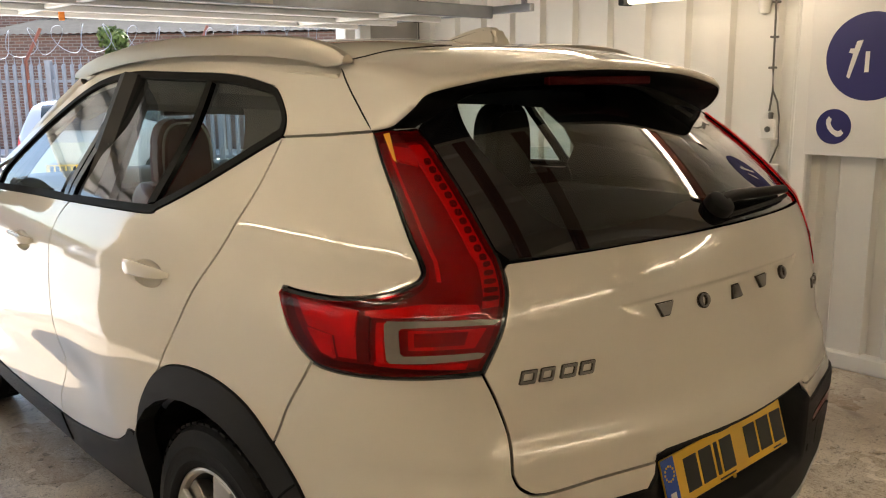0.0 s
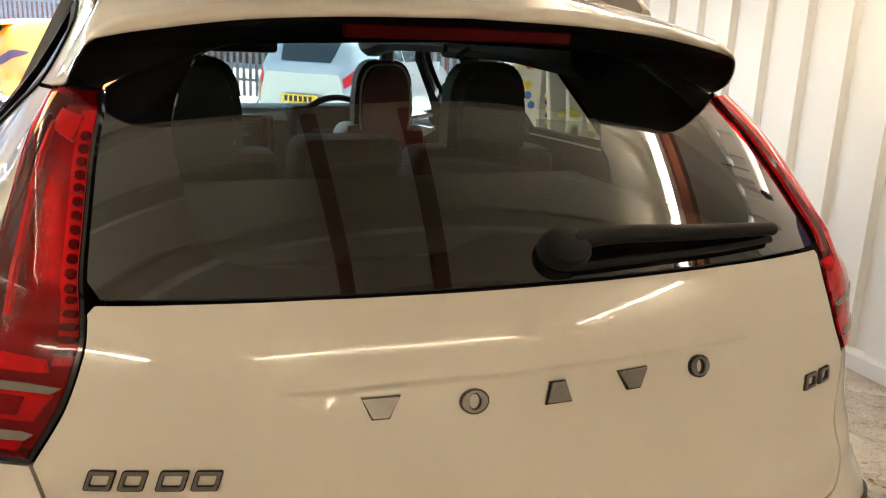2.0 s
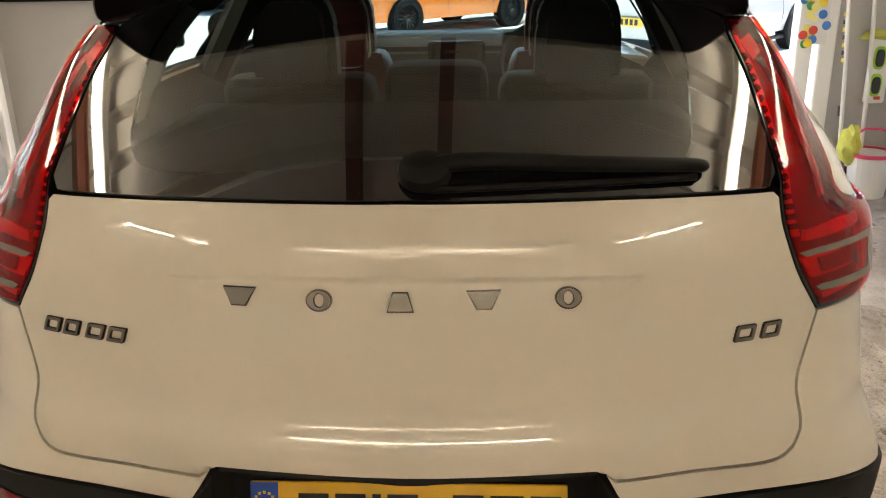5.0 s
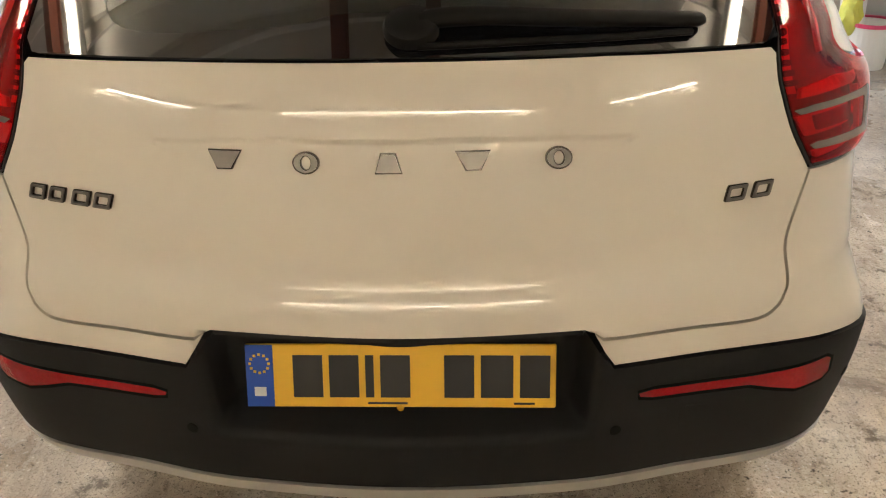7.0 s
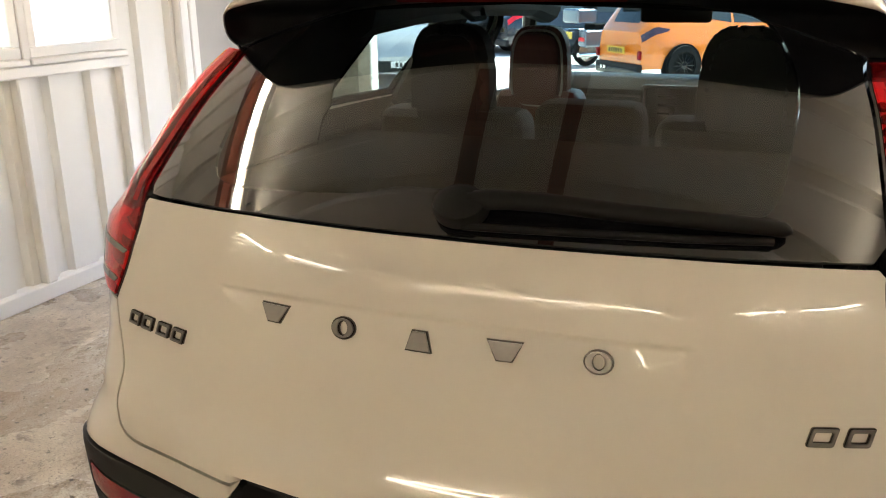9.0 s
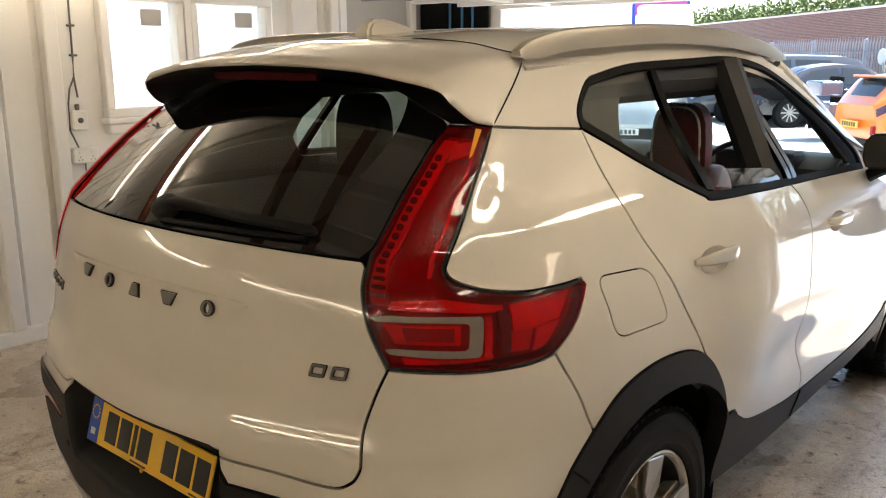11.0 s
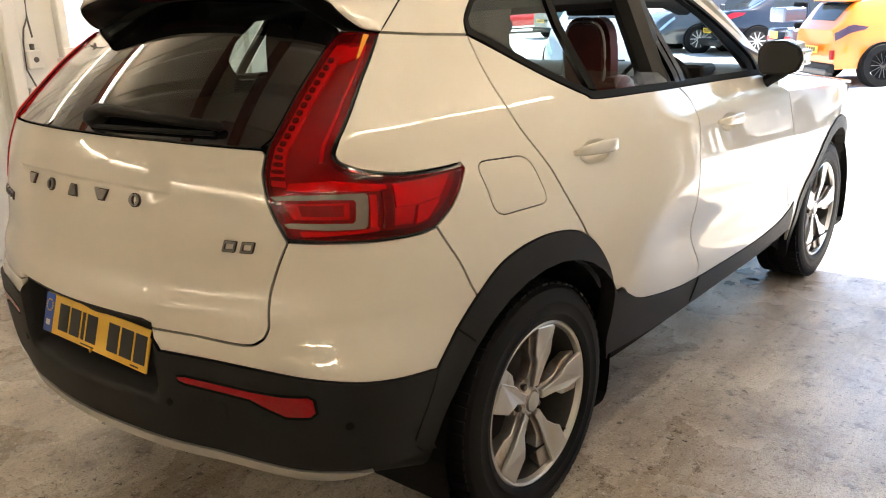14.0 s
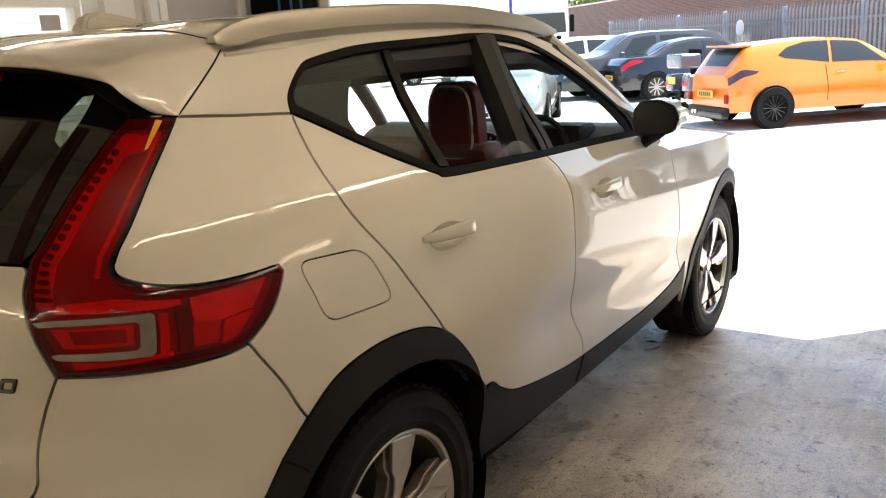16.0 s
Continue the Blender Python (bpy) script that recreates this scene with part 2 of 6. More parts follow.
def part(name, bm, mat, parent=None, label="", smooth=False, angle=35):
    """Link a bmesh as one mesh object under a thing or a part."""
    me = bpy.data.meshes.new(name)
    bm.normal_update()
    bm.to_mesh(me)
    bm.free()
    me.materials.append(mat)
    if smooth:
        me.shade_smooth()
        me.set_sharp_from_angle(angle=radians(angle))
    ob = new(name, me)
    ob.parent = parent
    if label:
        ob["label"] = label
    return ob


def thing(name, m, label, category, group="", kind=""):
    ob = new(name)
    ob.empty_display_size = 0.1
    ob.matrix_world = m
    return tagged(ob, label, category, group, kind)


def box(x0, x1, y0, y1, z0, z1, bevel=0.0, bm=None, seg=1):
    bm = bm or bmesh.new()
    got = bmesh.ops.create_cube(bm, size=1)["verts"]
    bmesh.ops.scale(bm, vec=(x1 - x0, y1 - y0, z1 - z0), verts=got)
    bmesh.ops.translate(bm, vec=((x0 + x1) / 2, (y0 + y1) / 2, (z0 + z1) / 2), verts=got)
    if bevel:
        edges = list({e for v in got for e in v.link_edges})
        bmesh.ops.bevel(bm, geom=edges, offset=bevel, segments=seg, affect="EDGES", profile=0.6)
    return bm


def lathe(profile, n=48, axis="x", bm=None):
    """Turn (radius, along) pairs round an axis."""
    bm = bm or bmesh.new()
    rings = []
    for r, h in profile:
        ring = []
        for k in range(n):
            a = 2 * math.pi * k / n
            c, s = r * math.cos(a), r * math.sin(a)
            ring.append(bm.verts.new({"x": (h, c, s), "y": (c, h, s), "z": (c, s, h)}[axis]))
        rings.append(ring)
    for a, b in zip(rings, rings[1:]):
        for k in range(n):
            bm.faces.new((a[k], a[(k + 1) % n], b[(k + 1) % n], b[k]))
    bmesh.ops.recalc_face_normals(bm, faces=bm.faces)
    return bm


def tube(points, radius, n=8, bm=None, cap=True):
    """A round bar along points."""
    bm = bm or bmesh.new()
    pts = [Vector(p) for p in points]
    rings = []
    for i, p in enumerate(pts):
        d = (pts[min(i + 1, len(pts) - 1)] - pts[max(i - 1, 0)]).normalized()
        side = d.cross(Vector((0, 0, 1)))
        side = Vector((1, 0, 0)) if side.length < 1e-3 else side.normalized()
        up = side.cross(d)
        r = radius(i / (len(pts) - 1)) if callable(radius) else radius
        rings.append([bm.verts.new(p + r * (math.cos(2 * math.pi * k / n) * side + math.sin(2 * math.pi * k / n) * up)) for k in range(n)])
    for a, b in zip(rings, rings[1:]):
        for k in range(n):
            bm.faces.new((a[k], a[(k + 1) % n], b[(k + 1) % n], b[k]))
    if cap:
        bm.faces.new(rings[0][::-1]), bm.faces.new(rings[-1])
    bmesh.ops.recalc_face_normals(bm, faces=bm.faces)
    return bm


def prism(pts, h0, h1, axis="y", bm=None, bevel=0.0):
    """A flat outline given thickness along an axis; outline pairs run over the other two axes in order."""
    bm = bm or bmesh.new()
    put = {"x": lambda a, b, h: (h, a, b), "y": lambda a, b, h: (a, h, b), "z": lambda a, b, h: (a, b, h)}[axis]
    lo, hi = [bm.verts.new(put(a, b, h0)) for a, b in pts], [bm.verts.new(put(a, b, h1)) for a, b in pts]
    faces = [bm.faces.new(lo), bm.faces.new(hi)]
    faces += [bm.faces.new((lo[i], lo[(i + 1) % len(pts)], hi[(i + 1) % len(pts)], hi[i])) for i in range(len(pts))]
    bmesh.ops.recalc_face_normals(bm, faces=faces)
    if bevel:
        bmesh.ops.bevel(bm, geom=list({e for f in faces for e in f.edges}), offset=bevel, segments=2, affect="EDGES")
    return bm


def run(pts, n=6):
    """A smooth open curve through points (Catmull-Rom)."""
    p = np.array([pts[0], *pts, pts[-1]], float)
    out = []
    for i in range(1, len(p) - 2):
        for u in np.arange(n) / n:
            out.append(.5 * (2 * p[i] + (p[i + 1] - p[i - 1]) * u + (2 * p[i - 1] - 5 * p[i] + 4 * p[i + 1] - p[i + 2]) * u * u
                             + (3 * p[i] - p[i - 1] - 3 * p[i + 1] + p[i + 2]) * u**3))
    return [tuple(v) for v in out] + [tuple(p[-2])]


def join(*runs):
    out = []
    for r in runs:
        out += [p for p in r if not out or math.dist(p, out[-1]) > 1e-4]
    return out[:-1] if math.dist(out[0], out[-1]) < 1e-4 else out


def rounded(corners, r, n=7):
    """A closed outline with its corners rounded off over r metres."""
    out, c = [], [np.array(q, float) for q in corners]
    for a, b, d in zip(c[-1:] + c[:-1], c, c[1:] + c[:1]):
        p, q = b + (a - b) / np.linalg.norm(a - b) * r, b + (d - b) / np.linalg.norm(d - b) * r
        out += [tuple((1 - u) ** 2 * p + 2 * u * (1 - u) * b + u * u * q) for u in np.linspace(0, 1, n)]
    return out


def mirrored(poly):
    return [(-a, b) for a, b in reversed(poly)]


def both(half):
    """A closed outline from its half with s >= 0, which runs from the middle line to the middle line."""
    left = [(-a, b) for a, b in reversed(half)]
    return join(half, [p for p in left if abs(p[0]) > 1e-5])


def inside(poly, pts):
    p, q = np.array(poly), np.array(pts)
    hit = np.zeros(len(q), bool)
    for (x0, y0), (x1, y1) in zip(p, np.roll(p, -1, 0)):
        cross = (y0 > q[:, 1]) != (y1 > q[:, 1])
        hit ^= cross & (q[:, 0] < (x1 - x0) * (q[:, 1] - y0) / (y1 - y0 + 1e-12) + x0)
    return hit


def ringed(poly, step):
    out = []
    for a, b in zip(poly, poly[1:] + poly[:1]):
        n = max(1, round(math.dist(a, b) / step))
        out += [(a[0] + (b[0] - a[0]) * i / n, a[1] + (b[1] - a[1]) * i / n) for i in range(n)]
    return out


def grown(poly, d):
    """The outline moved outwards by d (inwards where negative)."""
    p = np.array(poly)
    area = np.sum(p[:, 0] * np.roll(p[:, 1], -1) - p[:, 1] * np.roll(p[:, 0], -1))
    t = np.roll(p, -1, 0) - np.roll(p, 1, 0)
    n = np.stack([t[:, 1], -t[:, 0]], -1) / (np.linalg.norm(t, axis=1)[:, None] + 1e-9)
    return [tuple(v) for v in p + n * d * np.sign(area)]


def patch(name, poly, mat, parent, holes=(), extra=(), step=.03, lift=0.0, skirt=.012, gap=.0, f=None, fn=None, label=""):
    """A panel cut to an outline on a smooth surface, with turned-in edges."""
    f, fn = f or skin, fn or skin_normal
    poly = grown(poly, -gap) if gap else list(poly)
    loops = [ringed(list(p), step) for p in (poly, *holes)]
    pts, edges = [], []
    for lp in loops:
        base = len(pts)
        pts += lp
        edges += [(base + i, base + (i + 1) % len(lp)) for i in range(len(lp))]
    p = np.array(loops[0])
    gx, gy = np.meshgrid(np.arange(p[:, 0].min() + step / 2, p[:, 0].max(), step), np.arange(p[:, 1].min() + step / 2, p[:, 1].max(), step))
    grid = np.stack([gx.ravel(), gy.ravel()], -1)
    keep = inside(loops[0], grid)
    for lp in loops[1:]:
        keep &= ~inside(lp, grid)
    grid = grid[keep]
    rim = np.array(pts)
    near = np.array([np.min(np.sum((rim - g) ** 2, 1)) for g in grid]) if len(grid) else np.zeros(0)
    pts += [tuple(g) for g, d in zip(grid, near) if d > (.4 * step) ** 2]
    pts += [q for q in extra if inside(loops[0], [q])[0]]
    vs, _, fs, *_ = delaunay_2d_cdt([Vector(q) for q in pts], edges, [], 0, 1e-6)
    vs = np.array([tuple(v) for v in vs])
    mid = np.array([vs[list(t)].mean(0) for t in fs])
    ok = inside(loops[0], mid)
    for lp in loops[1:]:
        ok &= ~inside(lp, mid)
    n = fn(vs[:, 0], vs[:, 1])
    verts = f(vs[:, 0], vs[:, 1]) + lift * n
    faces = [tuple(t) for t, k in zip(fs, ok) if k]
    verts, normals = list(verts), list(n)
    if skirt:
        count = {}
        for t in faces:
            for a, b in zip(t, t[1:] + t[:1]):
                count[(a, b)] = 1
        for a, b in [e for e in count if (e[1], e[0]) not in count]:
            i = len(verts)
            lo_a, lo_b = verts[a] - skirt * n[a], verts[b] - skirt * n[b]
            side = np.cross(verts[b] - verts[a], -n[a])
            side = side / (np.linalg.norm(side) + 1e-9)
            verts += [verts[a], verts[b], lo_b, lo_a]
            normals += [-side] * 4
            faces.append((i + 3, i + 2, i + 1, i))
    return mesh_ob(name, verts, faces, mat, parent, normals, label=label)


def loft(name, curves, mat, parent, label="", close=False):
    """A sheet through curves of the same number of points."""
    c = np.array(curves, float)
    r, n = c.shape[:2]
    faces = [(i * n + j, i * n + j + 1, (i + 1) * n + j + 1, (i + 1) * n + j) for i in range(r - 1) for j in range(n - 1)]
    return mesh_ob(name, c.reshape(-1, 3), faces, mat, parent, smooth=True, label=label)



# ---- the hatchback's skin: a wrap round the body, s metres from the middle of the tail, at height z ----
def spline(xs, ys):
    """A smooth curve through knots (monotone cubic), as a function of numbers or arrays."""
    xs, ys = np.array(xs, float), np.array(ys, float)
    d = np.diff(ys) / np.diff(xs)
    m = np.r_[d[0], (d[:-1] + d[1:]) / 2, d[-1]]
    for i in range(1, len(m) - 1):
        m[i] = 0 if d[i - 1] * d[i] <= 0 else 2 * d[i - 1] * d[i] / (d[i - 1] + d[i])

    def curve(x):
        x = np.clip(x, xs[0], xs[-1])
        i = np.clip(np.searchsorted(xs, x, side="right") - 1, 0, len(xs) - 2)
        h = xs[i + 1] - xs[i]
        u = (x - xs[i]) / h
        return ((2 * u**3 - 3 * u**2 + 1) * ys[i] + (u**3 - 2 * u**2 + u) * h * m[i]
                + (3 * u**2 - 2 * u**3) * ys[i + 1] + (u**3 - u**2) * h * m[i + 1])
    return curve


PLAN_S = (0, .29, .55, .70, .86, 1.06, 1.32, 1.62, 2.12, 2.82, 3.52, 4.02, 4.50, 4.85, 5.20, 5.60)
PLAN_X = (0, .315, .592, .742, .865, .928, .962, .984, 1.0, .993, .985, .972, .92, .78, .42, 0)
PLAN_Y = (0, .023, .086, .145, .265, .44, .70, 1.0, 1.5, 2.2, 2.9, 3.4, 3.86, 4.12, 4.34, 4.41)
plan_x, plan_y = spline((-.29, *PLAN_S), (-.315, *PLAN_X)), spline((-.29, *PLAN_S), (.023, *PLAN_Y))
half_width = spline((.15, .30, .45, .62, .82, .98, 1.03, 1.06, 1.09, 1.12, 1.185, 1.195, 1.205, 1.215, 1.25, 1.30, 1.35, 1.40, 1.52, 1.60),
                    (.80, .835, .872, .908, .918, .903, .897, .890, .879, .866, .8375, .8323, .8260, .8186, .7912, .7510, .7110, .6722, .598, .545))
tail = spline((.15, .28, .36, .40, .43, .48, .62, .72, .76, .775, .79, .80, .806, .812, .82, .83, .84, .85, .858, .866, .874, .882, .89, .90, .95, 1.03, 1.085, 1.12, 1.14, 1.175, 1.187, 1.193, 1.21, 1.25, 1.30, 1.36, 1.42, 1.52, 1.60),
              (.50, .35, .14, .03, -.028, -.040, -.045, -.046, -.044, -.0415, -.0400, -.0384, -.0371, -.0355, -.0327, -.0285, -.0238, -.0192, -.0161, -.0135, -.0115, -.0100, -.0088, -.0075, -.002, .013, .022, .0300, .0362, .0500, .0558, .0615, .0797, .1248, .1859, .2661, .353, .498, .61))


def smooth(a, b, x):
    u = np.clip((x - a) / (b - a), 0, 1)
    return u * u * (3 - 2 * u)


def hollow_edges(a):
    """Lower and upper edge of the tailgate's hollow at a metres from the middle."""
    return 1.032 + .042 * np.clip((a - .27) / .12, 0, 1) ** 1.6, 1.083 - .009 * np.clip(a / .39, 0, 1) ** 2


def skin(s, z):
    """The place on the body's skin; s < 0 is the car's left."""
    s, z = np.asarray(s, float), np.asarray(z, float)
    a = np.abs(s)
    off, t = plan_y(a), tail(z)
    y = np.where(off < 1.5, t + off * (1.5 - t) / 1.5, off)
    w = half_width(z)
    # hollow in the lower doors, rising towards the rear wheel
    hollow = smooth(1.30, 1.75, y) * smooth(3.35, 2.9, y) * np.exp(-((z - .60 - .05 * (2.4 - y)) / .11) ** 2)
    x = (w - .036 * hollow) * plan_x(a)
    # shallow boat-shaped hollow across the tailgate under its upper edge
    low, top = hollow_edges(a)
    rise = np.clip((z - low) / np.maximum(top - .008 - low, .004), 0, 1)
    y = y + .0045 * rise * np.clip((top - z) / .008, 0, 1) * smooth(.395, .37, a)
    # fuller upper corners, and lamps that stand a little proud
    x = x * (1 + .045 * smooth(1.20, 1.40, z) * np.exp(-((a - .82) / .16) ** 2))
    g = smooth(1.16, 1.37, z) * smooth(.28, .72, a) * smooth(1.00, .72, a)
    x, y = x + .034 * g, y - .012 * g
    g = smooth(.965, 1.00, z) * smooth(1.16, 1.08, z) * np.exp(-((a - .90) / .14) ** 2)
    x, y = x + .012 * g, y - .010 * g
    # fuller bumper corners, and the number plate's recess
    g = smooth(.80, .66, z) * np.exp(-((a - .86) / .20) ** 2)
    x, y = x + .042 * g, y - .034 * g
    y = y + .074 * smooth(.335, .285, a) * smooth(.555, .605, z) * smooth(.772, .756, z)
    return np.stack([np.sign(s) * x, y, z], -1)


def skin_normal(s, z, e=.002):
    s, z = np.asarray(s, float), np.asarray(z, float)
    n = np.cross(skin(s + e, z) - skin(s - e, z), skin(s, z + e) - skin(s, z - e))
    return n / np.linalg.norm(n, axis=-1, keepdims=True)

# ---- the white hatchback ----
def side_s(y, z):
    """s on the car's right at which the skin stands at y."""
    t = float(tail(z))
    off = (y - t) * 1.5 / (1.5 - t) if y < 1.5 else y
    lo, hi = 0.0, 5.6
    for _ in range(40):
        m = (lo + hi) / 2
        lo, hi = (m, hi) if plan_y(m) < off else (lo, m)
    return (lo + hi) / 2


def Y(y, z):
    return (side_s(y, z), z)


def arch(cy, cz, r, a0, a1, n=14, squash=1.0):
    """Points round a wheel arch, angles in degrees from straight ahead over the top."""
    return [Y(cy + r * math.cos(radians(a)), cz + r * squash * math.sin(radians(a))) for a in np.linspace(a0, a1, n)]


HANDLES = ((1.10, 1.050), (2.06, 1.008))


def handle_ring(cy, cz):
    """The outline of the hollow behind a door handle."""
    s0 = side_s(cy, cz)
    return [(s0 + .084 * math.cos(q), cz + .033 * math.sin(q)) for q in np.linspace(0, 2 * math.pi, 33)[:-1]]


WHEEL_R, WHEEL_F, AXLE = 0.861, 3.560, 0.352
GATE_SEAM = run([(.690, .978), (.662, .918), (.645, .862), (.653, .805), (.650, .785), (.634, .763), (.590, .749), (.45, .756), (.316, .756)])
LAMP_IN_EDGE = run([(.690, .982), (.652, 1.048), (.642, 1.112), (.648, 1.155), (.668, 1.225), (.682, 1.315), (.698, 1.38), (.718, 1.415)])
LAMP_OUT_EDGE = run([(.838, 1.408), (.832, 1.32), (.830, 1.24), (.816, 1.185), (.808, 1.158), (.828, 1.138), (.89, 1.120), (.99, 1.106), (1.10, 1.102), (1.162, 1.104)])
LAMP_LOW_EDGE = run([(1.170, 1.090), (1.125, 1.025), (1.08, .988), (1.03, .968), (.91, .968), (.78, .976), (.692, .982)])
REAR_DOOR_SEAM = run([(1.262, 1.386), (1.325, 1.275), (1.385, 1.185), (1.415, 1.14), (1.525, .995), (1.622, .866), (1.648, .832)])
MID_SEAM = run([(2.336, 1.166), (2.392, 1.112), (2.414, 1.0), (2.388, .81), (2.44, .625), (2.520, .50), (2.530, .44)])
FRONT_SEAM = run([(3.36, 1.05), (3.40, .90), (3.432, .768), (3.52, .62), (3.61, .47)])
GLASS_LOW = run([(1.262, 1.386), (1.40, 1.338), (1.62, 1.25), (1.745, 1.202), (1.80, 1.186), (2.06, 1.176), (2.336, 1.166), (2.70, 1.155), (3.085, 1.140)])
GLASS_TOP = run([(3.085, 1.140), (3.07, 1.235), (2.955, 1.376), (2.81, 1.464), (2.64, 1.522), (2.42, 1.545), (2.13, 1.540), (1.63, 1.530), (1.36, 1.506), (1.292, 1.486), (1.25, 1.43), (1.262, 1.386)])
CLAD_LINE = run([(.352, .703), (.47, .702), (.68, .692), (.86, .670), (1.064, .636)])
ARCH_OUT_R = run([(1.064, .636), (1.130, .715), (1.200, .780), (1.285, .842), (1.42, .868), (1.568, .856), (1.680, .806), (1.776, .704), (1.826, .600)])
ARCH_OUT_F = arch(WHEEL_F, AXLE, .475, 188, 6, 16, 1.03)
SILL_TOP = run([(1.826, .600), (1.880, .598), (1.93, .56), (2.04, .512), (2.28, .465), (2.53, .440), (3.11, .424), (3.45, .44), (3.61, .47)])
CAP_SEAM = run([(.912, 1.552), (.908, 1.527), (.893, 1.498), (.873, 1.466), (.853, 1.432), (.838, 1.408)], 3)
SEAM_D = [(.838, 1.408), (1.05, 1.396), (1.262, 1.386)]

LENS_FOLD = np.array([(.800, 1.415), (.765, 1.30), (.725, 1.19), (.735, 1.128), (.80, 1.110), (.93, 1.092), (1.18, 1.082)])


def lens_skin(s, z):
    """The lamp's lens: the body's skin with a soft fold that runs down the stem and out along the foot."""
    s, z = np.asarray(s, float), np.asarray(z, float)
    q, d = np.stack([np.abs(s), z], -1), np.full(s.shape, 9.0)
    for a, b in zip(LENS_FOLD, LENS_FOLD[1:]):
        u = np.clip(((q - a) @ (b - a)) / ((b - a) @ (b - a)), 0, 1)
        d = np.minimum(d, np.linalg.norm(q - a - u[..., None] * (b - a), axis=-1))
    lift = .0035 + .0085 * (1 - smooth(-.02, .085, d))
    return skin(s, z) + lift[..., None] * skin_normal(s, z)


def lens_normal(s, z, e=.003):
    s, z = np.asarray(s, float), np.asarray(z, float)
    n = np.cross(lens_skin(s + e, z) - lens_skin(s - e, z), lens_skin(s, z + e) - lens_skin(s, z - e))
    return n / np.linalg.norm(n, axis=-1, keepdims=True)


# the whole thing stands in its own frame: tail at y = 0, nose ahead
car = thing("car", pose(0, 0, 0), "clean white hatchback with black cladding on the concrete floor", "car")
GAP = .0031
GATE_LINES = [(sx, z) for sx in np.arange(-.66, .661, .012) for z in (.784, .792, .797, .801, .804, .807, .810, .813, .816, .820, .825, .830, .840, .848, .853, .857, .861, .865, .869, .873, .878, .884, .892, 1.12, 1.125, 1.13, 1.135, 1.14, 1.15)]
for sx in np.arange(-.39, .391, .010):
    lo, hi = hollow_edges(abs(sx))
    GATE_LINES += [(sx, float(q)) for q in (lo - .004, lo, lo + .004, hi - .014, hi - .011, hi - .008, hi - .003, hi, hi + .003)]
patch("tailgate", both(join([(0, .773), (.300, .773), (.316, .757)], GATE_SEAM[::-1], [p for p in LAMP_IN_EDGE if p[1] < 1.172], [(.640, 1.176), (.35, 1.187), (0, 1.190)])),
             PAINT, car, step=.016, gap=GAP, extra=GATE_LINES, label="white tailgate panel with a shallow hollow across it")
half_bumper = join(CLAD_LINE, [(1.064, .636)], [(1.130, .715), (1.196, .780)], [(1.062, .972)], [p for p in LAMP_LOW_EDGE if p[0] < 1.05], GATE_SEAM, [(.316, .756), (.352, .703)])
for side in (1, -1):
    turn = (lambda p: list(p)) if side > 0 else mirrored
    word = "right" if side > 0 else "left"
    patch("bumper_corner", turn(half_bumper), PAINT, car, gap=GAP)
    quarter = join([(1.062, .972), (1.196, .780)], [p for p in ARCH_OUT_R if 1.2 <= p[0] <= 1.646], REAR_DOOR_SEAM[::-1], SEAM_D[::-1], LAMP_OUT_EDGE, LAMP_LOW_EDGE[:13])
    flap = rounded([(1.203, 1.100), (1.402, 1.089), (1.480, .951), (1.262, .955)], .042)
    patch("quarter_panel", turn(quarter), PAINT, car, gap=GAP, holes=[turn(flap)] if side > 0 else ())
    if side > 0:
        patch("fuel_flap", grown(flap, -.0035), PAINT, car, label="white square fuel flap with rounded corners")
    patch("pillar", turn(join(SEAM_D, [p for p in GLASS_TOP[::-1] if p[0] < 3.06], [(3.20, 1.20), (3.13, 1.275), (3.00, 1.40), (2.86, 1.492), (2.70, 1.555), (2.42, 1.588), (2.10, 1.592), (1.60, 1.592), (1.10, 1.585), (.93, 1.575), *CAP_SEAM])), PAINT, car, gap=GAP)
    rear_door = join(REAR_DOOR_SEAM, [p for p in ARCH_OUT_R if p[0] > 1.66], [p for p in SILL_TOP if p[0] < 2.53], MID_SEAM[::-1], [p for p in GLASS_LOW[::-1] if p[0] < 2.336])
    front_door = join(MID_SEAM, [p for p in SILL_TOP if p[0] >= 2.53], FRONT_SEAM[::-1], [(3.22, 1.095), (3.085, 1.140)], [p for p in GLASS_LOW[::-1] if 2.336 <= p[0] < 3.08])
    bowls = [handle_ring(cy, cz) for cy, cz in HANDLES]
    door_r = patch("rear_door", turn(rear_door), PAINT, car, gap=GAP, step=.025, holes=[turn(bowls[0])])
    door_f = patch("front_door", turn(front_door), PAINT, car, gap=GAP, step=.025, holes=[turn(bowls[1])])
    fender = join(FRONT_SEAM, [q for q in ARCH_OUT_F if q[0] > 3.60], [(4.62, .44), (4.70, .62), (4.75, .86), (4.55, .96), (4.2, 1.0), (3.8, 1.025)])
    patch("fender", turn(fender), PAINT, car, gap=GAP)
    patch("roof_gutter", turn([(.80, 1.45), (1.5, 1.52), (2.4, 1.53), (2.8, 1.46), (2.9, 1.50), (2.6, 1.58), (2.3, 1.598), (.95, 1.598), (.80, 1.53)]), PAINT, car, lift=-.010, skirt=0)
    # black cladding: arches, sill
    inner_r = arch(WHEEL_R, AXLE, .428, 168, -8, 18)
    patch("rear_arch", turn(join(ARCH_OUT_R, [(1.84, .50), (1.845, .345)], [p for p in inner_r[::-1] if p[1] > .37], [(1.035, .39), (1.005, .45)])), CLAD, car, lift=.006, skirt=.05, gap=.001)
    inner_f = arch(WHEEL_F, AXLE, .425, 204, 2, 20)
